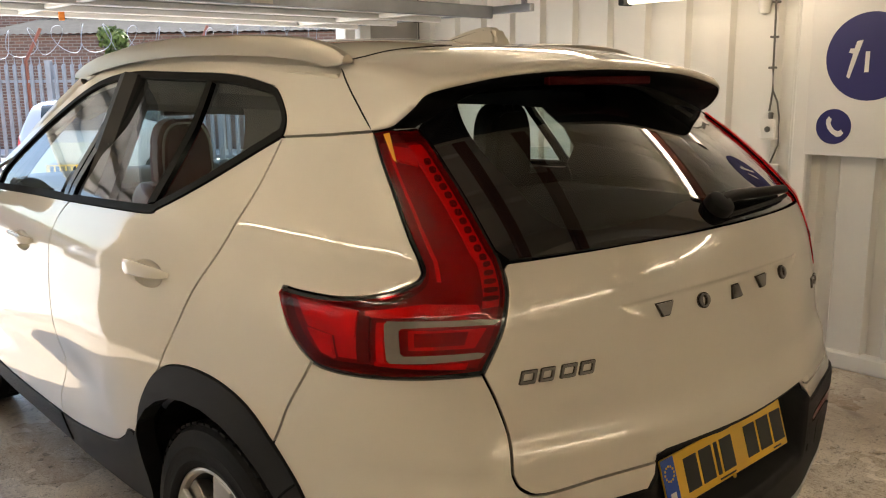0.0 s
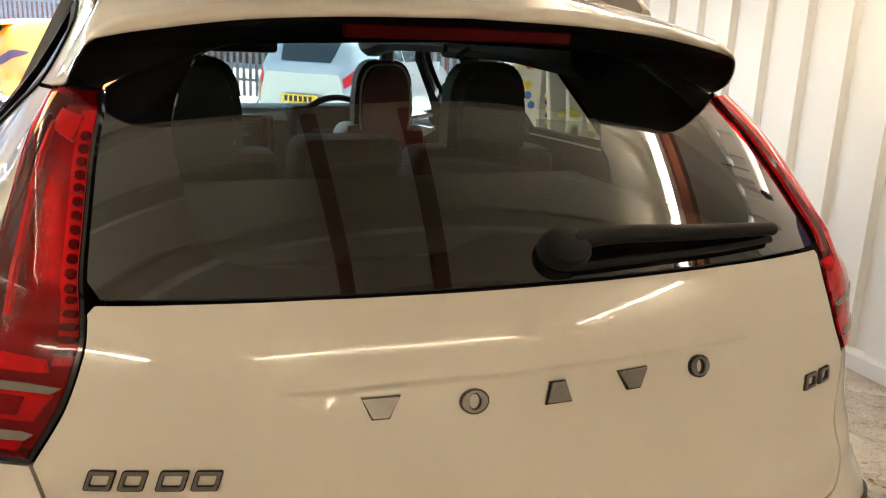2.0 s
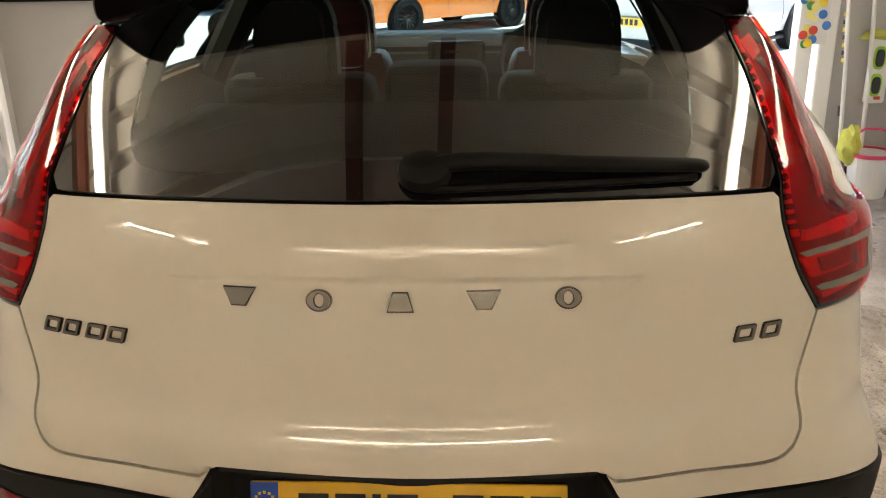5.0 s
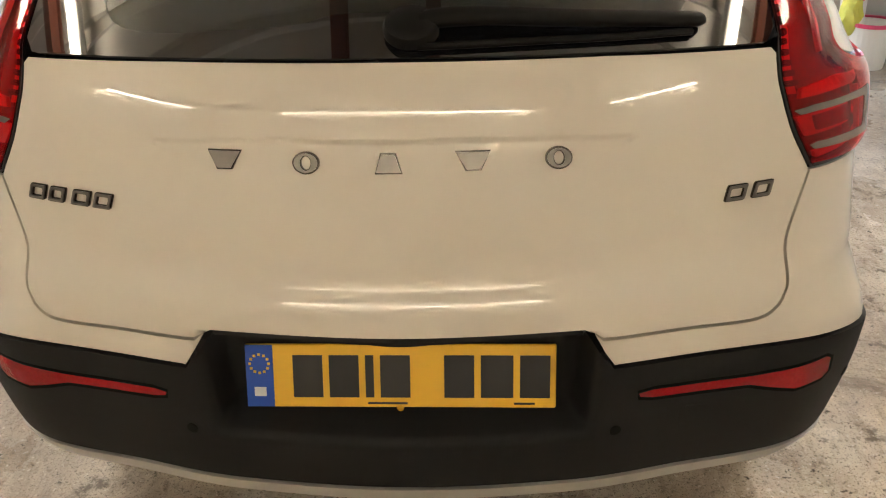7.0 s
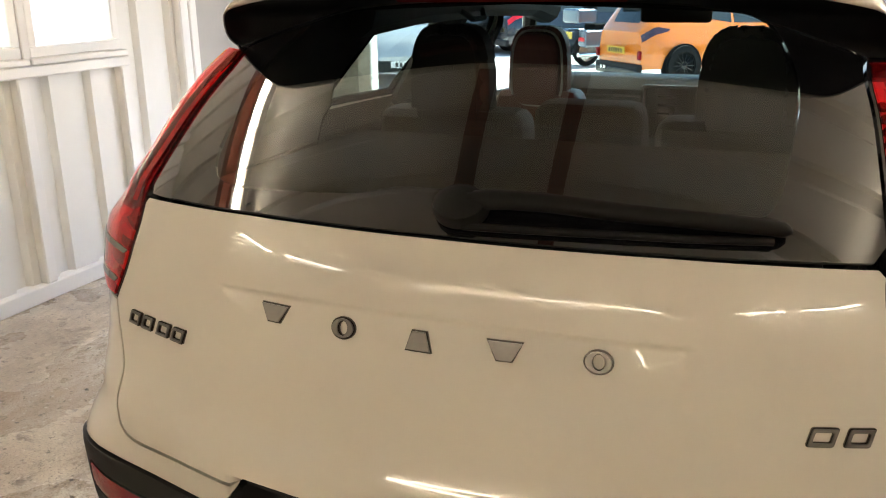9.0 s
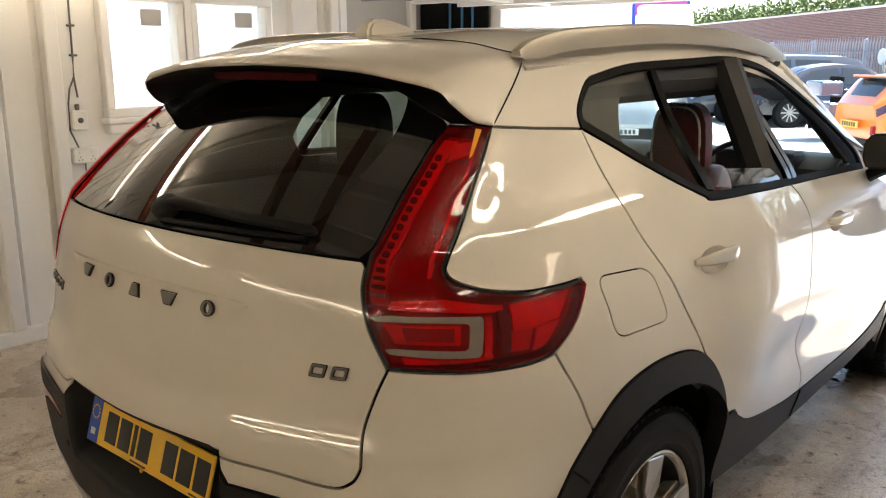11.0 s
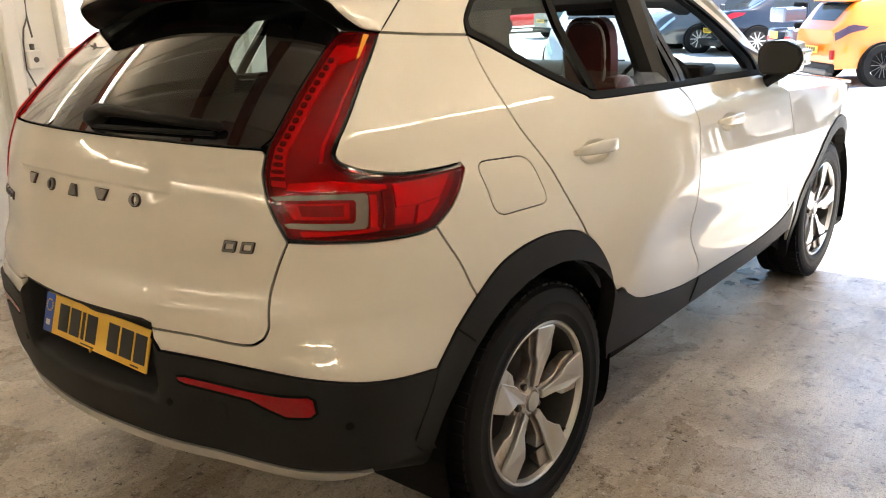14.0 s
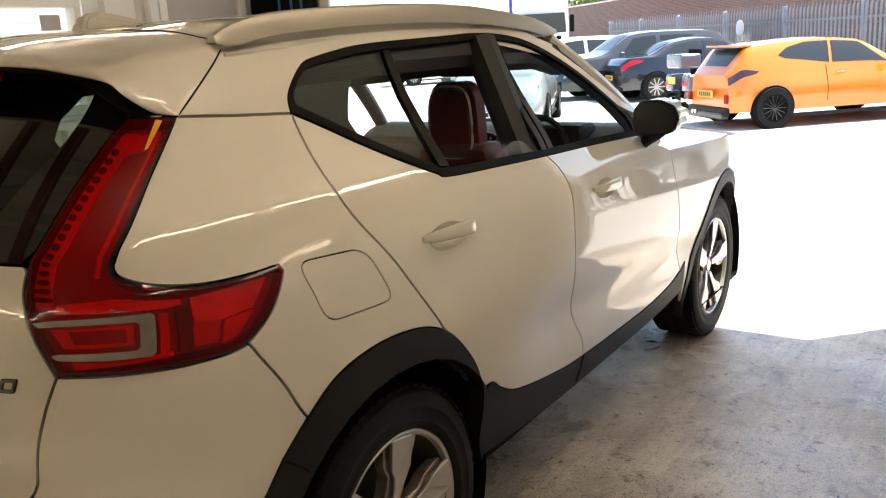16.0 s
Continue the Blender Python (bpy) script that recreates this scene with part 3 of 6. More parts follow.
    patch("front_arch", turn(join(ARCH_OUT_F, inner_f[::-1])), CLAD, car, lift=.006, skirt=.05)
    patch("sill", turn(join([(1.848, .598)], [p for p in SILL_TOP if p[0] > 1.85], [(3.66, .50), (3.66, .36), (3.2, .335), (2.4, .335), (1.85, .36)])), CLAD, car, lift=.004, skirt=.04, gap=.001)
    # side glass
    part_glass = join(GLASS_LOW, GLASS_TOP)
    band = grown(part_glass, -.019)
    patch("window_surround", turn(part_glass), SEAL, car, holes=[turn(band)], lift=.004, skirt=.012)
    posts = [((1.772, 1.212), (1.812, 1.206), (1.785, 1.512), (1.740, 1.510)), ((2.318, 1.182), (2.350, 1.181), (2.432, 1.514), (2.396, 1.516)), ((2.362, 1.181), (2.394, 1.180), (2.478, 1.510), (2.444, 1.513))]
    for q in posts:
        patch("window_post", turn(list(q)), POST, car, lift=.005, skirt=.014)
    lites = [[p for p in band if p[0] < 1.735 + .035 * (1.52 - p[1]) / .31], [p for p in band if 1.78 + .035 * (1.52 - p[1]) / .31 < p[0] < 2.400 - .09 * (1.53 - p[1]) / .36], [p for p in band if p[0] > 2.492 - .095 * (1.53 - p[1]) / .36]]
    for k, q in enumerate(lites):
        if side > 0 and k == 1:    # wound most of the way down
            q = join([p for p in q if p[1] < 1.19], [(2.25, 1.225), (1.83, 1.262), (1.80, 1.215)])
            if len(q) < 3:
                continue
        if side > 0 and k == 2:
            continue
        g = patch("side_window", turn(q), GLASS, car, lift=-.004, skirt=0)
        g.visible_shadow = False
    # lamp: a dark bowl, bright and deep red reflectors, and a folded red lens over them
    whole = join(LAMP_OUT_EDGE, LAMP_LOW_EDGE, LAMP_IN_EDGE)
    lamp = patch("tail_lamp", turn(whole), GLOSS, car, lift=-.036, skirt=0, step=.02, label="red L-shaped tail lamp with a row of small lamps")
    lens_line = grown(whole, -.008)
    patch("lamp_seal", turn(whole), GLOSS, lamp, holes=[turn(lens_line)], lift=.000, skirt=.03, gap=.001)
    patch("reflector", turn(grown(lens_line, -.001)), LAMP_DARK, lamp, lift=-.024, skirt=0, step=.02)
    lens = patch("lens", turn(grown(lens_line, -.0005)), LENS, lamp, f=lens_skin, fn=lens_normal, skirt=.004, step=.010)
    lens.visible_shadow = False
    # glowing band beside the glass, with its row of dark cells
    edge = [q for q in LAMP_IN_EDGE if 1.10 < q[1] < 1.40]
    patch("glow_band", turn(join([(q[0] + .046, q[1] - .002) for q in edge[::-1]], [(q[0] + .012, q[1]) for q in edge])), LAMP_IN, lamp, lift=-.016, skirt=.008, step=.015)
    at_z = spline([q[1] for q in edge], [q[0] for q in edge])
    for k in range(17):
        zc = 1.362 - .0152 * k
        w, c = .0075 + .010 * max(0, (k - 12) / 4), float(at_z(zc)) + .027 + .006 * max(0, (k - 12) / 4)
        q = [(c - w, zc - .0038), (c - w * .4, zc - .0054), (c + w * .4, zc - .0058), (c + w, zc - .0044), (c + w, zc + .0016), (c + w * .4, zc + .0032), (c - w * .4, zc + .0036), (c - w, zc + .0022)]
        patch("lamp_cell", turn(q), BRAKE, lamp, lift=-.010, skirt=.006, step=.03)
    # thin bright rib along the outer edge, and the band over the square lamp
    rib = [(.803, 1.372), (.801, 1.30), (.797, 1.24), (.785, 1.185), (.778, 1.150)]
    patch("red_rib", turn([(a - .004, b) for a, b in rib] + [(a + .004, b) for a, b in rib[::-1]]), LAMP_IN, lamp, lift=-.010, skirt=.008, step=.02)
    patch("top_flash", turn([(.742, 1.385), (.806, 1.392), (.808, 1.368), (.744, 1.355)][::-1]), LAMP_IN, lamp, lift=-.014, skirt=.006, step=.02)
    patch("upper_band", turn([(.700, 1.108), (.80, 1.112), (.93, 1.094), (.93, 1.081), (.80, 1.090), (.690, 1.092)]), LAMP_IN, lamp, lift=-.012, skirt=.008, step=.02)
    patch("lower_band", turn([(.715, 1.003), (.90, .996), (.90, .985), (.722, .990)]), LAMP_IN, lamp, lift=-.012, skirt=.008, step=.02)
    patch("side_bar", turn([(.878, 1.076), (.897, 1.074), (.892, 1.000), (.874, 1.002)]), LAMP_IN, lamp, lift=-.010, skirt=.008, step=.02)
    # grey hook round the square lamp, open towards the tailgate
    bez = [(.655, 1.078), (.70, 1.0815), (.80, 1.080), (.862, 1.078), (.868, 1.072), (.862, 1.010), (.855, 1.004), (.78, 1.006), (.695, 1.012), (.684, 1.020), (.70, 1.023), (.80, 1.019), (.828, 1.018), (.834, 1.023), (.838, 1.062), (.833, 1.067), (.78, 1.070), (.70, 1.071), (.668, 1.070)]
    patch("bezel", turn(bez[::-1]), LAMP_GREY, lamp, f=lens_skin, fn=lens_normal, lift=.0012, skirt=.003, step=.012)
    patch("lamp_block", turn([(.676, 1.064), (.825, 1.063), (.822, 1.026), (.700, 1.029)][::-1]), LAMP_IN, lamp, lift=-.016, skirt=.006, step=.02)
    patch("lamp_block", turn([(.715, 1.060), (.812, 1.058), (.810, 1.033), (.722, 1.036)][::-1]), LAMP_DARK, lamp, lift=-.010, skirt=.006, step=.02)
    # dark divider, and the bright faceted block towards the outer tip
    patch("lamp_divider", turn([(.915, 1.084), (.945, 1.082), (.942, .990), (.912, .992)][::-1]), BRAKE, lamp, lift=-.010, skirt=.008, step=.03)
    facets = [[(.950, 1.092), (1.03, 1.089), (1.015, 1.035), (.950, 1.040)], [(1.032, 1.089), (1.135, 1.090), (1.090, 1.040), (1.017, 1.035)], [(.950, 1.038), (1.015, 1.033), (1.005, .985), (.950, .985)], [(1.017, 1.033), (1.088, 1.037), (1.045, .995), (1.007, .986)]]
    for k, q in enumerate(facets):
        patch("lamp_facet", turn(q[::-1]), LAMP_IN, lamp, lift=-.012 - .005 * (k % 3), skirt=.006, step=.02)
    # a glint near the lens's top corner, laid on as plain amber colour
    patch("glint_sliver", turn([(.790, 1.398), (.806, 1.396), (.800, 1.350), (.794, 1.345)]), GLINT_AMBER, lamp, f=lens_skin, fn=lens_normal, lift=.0012, skirt=.001, step=.02)
    # bumper reflector
    strip = [(.400, .644), (.425, .648), (.60, .640), (.68, .640), (.738, .645), (.748, .639), (.752, .608), (.741, .597), (.690, .592), (.645, .606), (.600, .622), (.425, .632), (.403, .637)]
    patch("reflector_surround", turn(grown(strip, .007)[::-1]), SHELL, car, lift=.0062, skirt=.003, step=.02)
    patch("reflector_strip", turn(strip[::-1]), REFLECT, car, lift=.0065, skirt=.008, step=.02, label="red reflector strip")
    # door handles: a hollow in the door's skin with a slim grip across it
    for (cy, cz), ring, par in zip(HANDLES, bowls, (door_r, door_f)):
        s0 = side_s(cy, cz)
        def dish(a, b, lift=0.0):
            r = np.clip(((np.abs(a) - s0) / .084) ** 2 + ((b - cz) / .033) ** 2, 0, 1)
            return skin(a, b) - (.024 * (1 - r) ** .8)[..., None] * skin_normal(a, b)
        def dish_n(a, b, e=.002):
            n = np.cross(dish(a + e, b) - dish(a - e, b), dish(a, b + e) - dish(a, b - e))
            return n / np.linalg.norm(n, axis=-1, keepdims=True)
        patch("handle_bowl", turn(ring), PAINT, par, f=dish, fn=dish_n, skirt=0, step=.008)
        rows, bm = [], bmesh.new()
        for u in np.linspace(-1, 1, 19):
            a = side * (s0 + .002 + u * .112)
            zc, tall = cz + .007 - .004 * u, .0195 * (1 - .30 * max(0, -u)) * (1 - abs(u) ** 7 * .45)
            nrm, mid = skin_normal(a, zc), skin(a, zc) + skin_normal(a, zc) * (.003 + .021 * (1 - abs(u) ** 5))
            deep = .0085 * (1 - .5 * abs(u) ** 4)
            rows.append([bm.verts.new(Vector(mid) + Vector(nrm) * deep * math.copysign(abs(math.cos(q)) ** .7, math.cos(q)) + Vector((0, 0, tall * math.copysign(abs(math.sin(q)) ** .8, math.sin(q))))) for q in np.linspace(0, 2 * math.pi, 17)[:-1]])
        for a, b in zip(rows, rows[1:]):
            for k in range(16):
                bm.faces.new((a[k], a[(k + 1) % 16], b[(k + 1) % 16], b[k]))
        bm.faces.new(rows[0]), bm.faces.new(rows[-1])
        bmesh.ops.recalc_face_normals(bm, faces=bm.faces)
        part("door_handle", bm, PAINT, par, smooth=True)
    # split lines through the cladding
    for name, line in (("sill_seam", ((2.528, .446), (2.520, .410), (2.505, .352))), ("arch_seam", ((1.132, .712), (1.160, .690), (1.188, .664)))):
        part(name, tube([tuple(skin(side * a, b) + .0065 * skin_normal(side * a, b)) for a, b in line], .003, 6), SHELL, car)

# lower bumper, skid, plate
half_low = join([(0, .769), (.298, .769), (.320, .748), (.352, .703)], CLAD_LINE, [(1.064, .636), (1.005, .47), (1.02, .40)], [(.90, .433), (.80, .447), (.5, .464), (0, .470)])
patch("bumper_lower", both(half_low[::-1]), CLAD, car, step=.016, lift=.006, skirt=.03, gap=.001, label="grained black lower rear bumper")
patch("skid_strip", both(join([(0, .442), (.5, .436), (.78, .423), (.88, .429)], [(.80, .445), (.5, .461), (0, .467)])), SKID, car, lift=.010, skirt=.02, step=.025, label="silver skid strip")
patch("underside", both(join([(0, .27), (.7, .27), (1.02, .30)], [(1.02, .395), (.90, .43), (.78, .421), (.5, .434), (0, .440)])), CLAD, car, lift=-.006, skirt=0)
# inner dark shell behind the panel gaps
part_glass = join(GLASS_LOW, GLASS_TOP)
for side in (1, -1):
    turn = (lambda p: list(p)) if side > 0 else mirrored
    hole_r = arch(WHEEL_R, AXLE, .43, 200, -20, 20)
    hole_f = arch(WHEEL_F, AXLE, .43, 200, -20, 20)
    shell = join([(.0, .30), (1.0, .30)], hole_r, [(1.9, .28), (3.6, .28)], hole_f, [(4.9, .3), (4.9, .86), (4.2, .93), (3.5, .97), (3.25, 1.06)], [(3.19, 1.2), (3.0, 1.39), (2.7, 1.54), (2.4, 1.57), (1.0, 1.57), (.9, 1.5), (.75, 1.42), (.64, 1.17), (0, 1.17)])
    patch("inner_panel", turn(shell), SHELL, car, holes=[turn(grown(part_glass, -.012))], lift=-.034, skirt=0, step=.05)


def deck(x, y):
    """The roof."""
    x, y = np.asarray(x, float), np.asarray(y, float)
    return np.stack([x, y, roof_line(y) - .062 * np.abs(x / .56) ** 2.3 - .05 * np.clip((np.abs(x) - .50) / .10, 0, 2) ** 2], -1)


def deck_normal(x, y, e=.003):
    n = np.cross(deck(x + e, y) - deck(x - e, y), deck(x, y + e) - deck(x, y - e))
    return n / np.linalg.norm(n, axis=-1, keepdims=True)


roof_line = spline((.30, .42, .72, 1.1, 1.6, 2.0, 2.4, 2.75), (1.560, 1.576, 1.606, 1.634, 1.646, 1.636, 1.597, 1.530))
patch("roof", [(-.56, .722), (.56, .722), (.575, 1.6), (.56, 2.3), (.52, 2.48), (-.52, 2.48), (-.56, 2.3), (-.575, 1.6)], PAINT, car, f=deck, fn=deck_normal, step=.05)


def rim_curve(front):
    """From the car's middle out and down to the lamp: the front seam of the spoiler cap, or its trailing edge."""
    if front:
        return run([(0, .725, roof_line(.725)), (.2, .724, roof_line(.724) - .008), (.38, .722, 1.585), (.48, .720, 1.567), *[tuple(skin(*q)) for q in CAP_SEAM[::3]]], 5)
    return run([(0, .374, 1.535), (.2, .378, 1.530), (.35, .386, 1.520), (.47, .396, 1.503), (.535, .404, 1.491), (.566, .411, 1.480), (.581, .424, 1.459), (.594, .452, 1.434), (.600, .480, 1.418), tuple(skin(.826, 1.410))], 5)


seam_c, edge_c = np.array(rim_curve(True)), np.array(rim_curve(False))
assert len(seam_c) == len(edge_c)
BROW = np.clip((.578 - edge_c[:, 0]) / .05, 0, 1)[:, None]
brow_c = edge_c + np.array([0, .003, .017]) * BROW
def swelled(u):
    """A line across the spoiler cap, from its front seam (0) to its rounded trailing brow (1)."""
    c = seam_c * (1 - u) + brow_c * u
    c[:, 2] += .014 * math.sin(math.pi * u) * np.linspace(1, .1, len(c))
    c[:, 0] += .010 * math.sin(math.pi * u) * np.clip(np.linspace(-.6, 1, len(c)), 0, 1)
    return c
half_sheet = [swelled(u) for u in np.linspace(0, 1, 11)]
half_sheet += [brow_c * .75 + edge_c * .25 + BROW * (0, -.004, -.001), brow_c * .4 + edge_c * .6 + BROW * (0, -.0055, 0), edge_c + BROW * (0, -.002, 0), edge_c + BROW * (0, .004, -.001)]
full = [np.concatenate([c[:0:-1] * (-1, 1, 1), c]) for c in half_sheet]
loft("spoiler", full, PAINT, car, "white roof spoiler over the tail glass")
lip_a = edge_c + BROW * (0, .004, -.001) + (1 - BROW) * (-.003, .001, .0)
lip_b = edge_c + BROW * (0, .014, -.010) + (1 - BROW) * (-.012, .008, .001)
back_sz = np.array(run([(0, 1.502), (.22, 1.500), (.33, 1.497), (.44, 1.490), (.52, 1.478), (.58, 1.462), (.64, 1.444), (.69, 1.427), (.715, 1.418), (.722, 1.414)], 5))
back_c = skin(back_sz[:, 0], back_sz[:, 1])
under = [lip_a, lip_b, lip_b * .5 + back_c * .5, back_c]
loft("spoiler_underside", [np.concatenate([c[:0:-1] * (-1, 1, 1), c]) for c in under], UNDER, car, "black underside of the spoiler")
part("brake_light", box(-.20, .20, .396, .414, 1.498, 1.519, .003), BRAKE, car, "slim dark red high brake light")

# tail glass with its dark border
def pane_normal(s, z):
    """The glass bends evenly across the car, whatever the lamps beside it do."""
    s, z = np.asarray(s, float), np.asarray(z, float)
    n = skin_normal(0 * s, np.maximum(z, 1.225)) + np.array([0, 0, .045])
    n = n / np.linalg.norm(n, axis=-1, keepdims=True) * np.sqrt(1 - (.54 * s) ** 2)[..., None]
    return n + np.stack([.54 * s, 0 * s, 0 * s], -1)


edge_g = [p for p in LAMP_IN_EDGE if p[1] > 1.19]
outer = both(join([(0, 1.193), (.35, 1.190), (.636, 1.182)], [(a - .004, b) for a, b in edge_g], [(.66, 1.450), (.5, 1.495), (0, 1.512)]))
clear = both(run([(0, 1.245), (.09, 1.243), (.16, 1.230), (.30, 1.222), (.41, 1.217), (.485, 1.226), (.525, 1.255), (.548, 1.30), (.588, 1.38), (.583, 1.44), (.55, 1.475), (.45, 1.488), (0, 1.500)], 4))
patch("glass_border", outer, FRIT, car, holes=[clear], step=.02, lift=-.002, skirt=.006, fn=pane_normal)
tg = patch("tail_glass", clear, PRIVACY, car, step=.02, lift=-.002, skirt=0, fn=pane_normal, label="dark tinted tail glass")
tg.visible_shadow = False

# windscreen and bonnet
def screen(u, v):
    u, v = np.asarray(u, float), np.asarray(v, float)
    w = .74 - .20 * v
    return np.stack([u * w, 3.12 - .66 * v - .14 * u * u * (1 - .3 * v), 1.075 + .505 * v + .03 * np.sin(math.pi * v) - (.02 + .045 * v) * u * u], -1)
def screen_n(u, v, e=.004):
    n = np.cross(screen(u + e, v) - screen(u - e, v), screen(u, v + e) - screen(u, v - e))
    return -n / np.linalg.norm(n, axis=-1, keepdims=True)
ws = patch("windscreen", [(-.93, .03), (.93, .03), (.93, .97), (-.93, .97)], GLASS, car, f=screen, fn=screen_n, step=.08, skirt=0)
ws.visible_shadow = False
for side in (1, -1):
    bm = tube([tuple(screen(side * .985, v)) for v in np.linspace(-.02, 1.0, 9)], .024, 8)
    part("front_pillar", bm, PAINT, car, smooth=True)
    inner = [screen(side * .955, v) - (0, .040, .022) for v in np.linspace(0, .98, 7)]
    part("pillar_trim", tube([tuple(p) for p in inner], .030, 8), TRIM_DARK, car)
def bonnet(x, y):
    x, y = np.asarray(x, float), np.asarray(y, float)
    return np.stack([x, y, 1.062 - .030 * ((y - 2.9) / 1.0) - .12 * np.clip((y - 3.6) / .75, 0, 1) ** 2.5 - .045 * (np.abs(x) / .86) ** 3.0], -1)
def bonnet_n(x, y, e=.004):
    n = np.cross(bonnet(x + e, y) - bonnet(x - e, y), bonnet(x, y + e) - bonnet(x, y - e))
    return n / np.linalg.norm(n, axis=-1, keepdims=True)
patch("bonnet", [(-.86, 2.80), (.86, 2.80), (.86, 3.5), (.82, 3.95), (.66, 4.22), (.3, 4.34), (-.3, 4.34), (-.66, 4.22), (-.82, 3.95), (-.86, 3.5)], PAINT, car, f=bonnet, fn=bonnet_n, step=.06)
patch("front_bumper", [(4.65, .32), (5.59, .32), (5.59, .92), (4.75, .86), (4.70, .62)], PAINT, car, step=.06)
patch("front_bumper", mirrored([(4.65, .32), (5.59, .32), (5.59, .92), (4.75, .86), (4.70, .62)]), PAINT, car, step=.06)
# roof rails and aerial fin
for side in (1, -1):
    rail = run([(.550, .69, 1.557), (.557, .75, 1.584), (.566, .90, 1.607), (.575, 1.3, 1.624), (.577, 1.7, 1.620), (.570, 2.08, 1.590), (.560, 2.26, 1.566), (.552, 2.38, 1.538)], 6)
    bm, rings = bmesh.new(), []
    for i, (x, y, z) in enumerate(rail):
        foot = z - .004 - .036 * min(1, i / 6, (len(rail) - 1 - i) / 6)
        rings.append([bm.verts.new((side * (x + dx), y, zz)) for dx, zz in ((.017, foot), (.0155, z - .002), (.011, z + .009), (.003, z + .013), (-.007, z + .011), (-.013, z + .002), (-.015, foot))])
    for a, b in zip(rings, rings[1:]):
        for k in range(6):
            bm.faces.new((a[k], a[k + 1], b[k + 1], b[k]))
    bm.faces.new(rings[0]), bm.faces.new(rings[-1])
    bmesh.ops.recalc_face_normals(bm, faces=bm.faces)
    part("roof_rail", bm, RAIL, car, "satin silver roof rail", smooth=True)
    line = [skin(side * q[0], q[1]) + .0005 * skin_normal(side * q[0], q[1]) for q in CAP_SEAM[::-1]] + [np.array((side * x, y, z + .0005)) for x, y, z in seam_c[19:4:-2]]
    part("cap_seam", tube([tuple(q) for q in line], .0022, 6), SEAL, car, "dark seam beside the spoiler")
prof = [(.730, 1.598), (.740, 1.630), (.760, 1.650), (.80, 1.655), (.86, 1.645), (.935, 1.626), (.94, 1.612)]
fin = prism(prof, -.034, .034, "x", bevel=.010)
for v in fin.verts:
    v.co.x *= 1 - .70 * max(0, (v.co.z - 1.605) / .06)
part("aerial_fin", fin, PAINT, car, smooth=True)


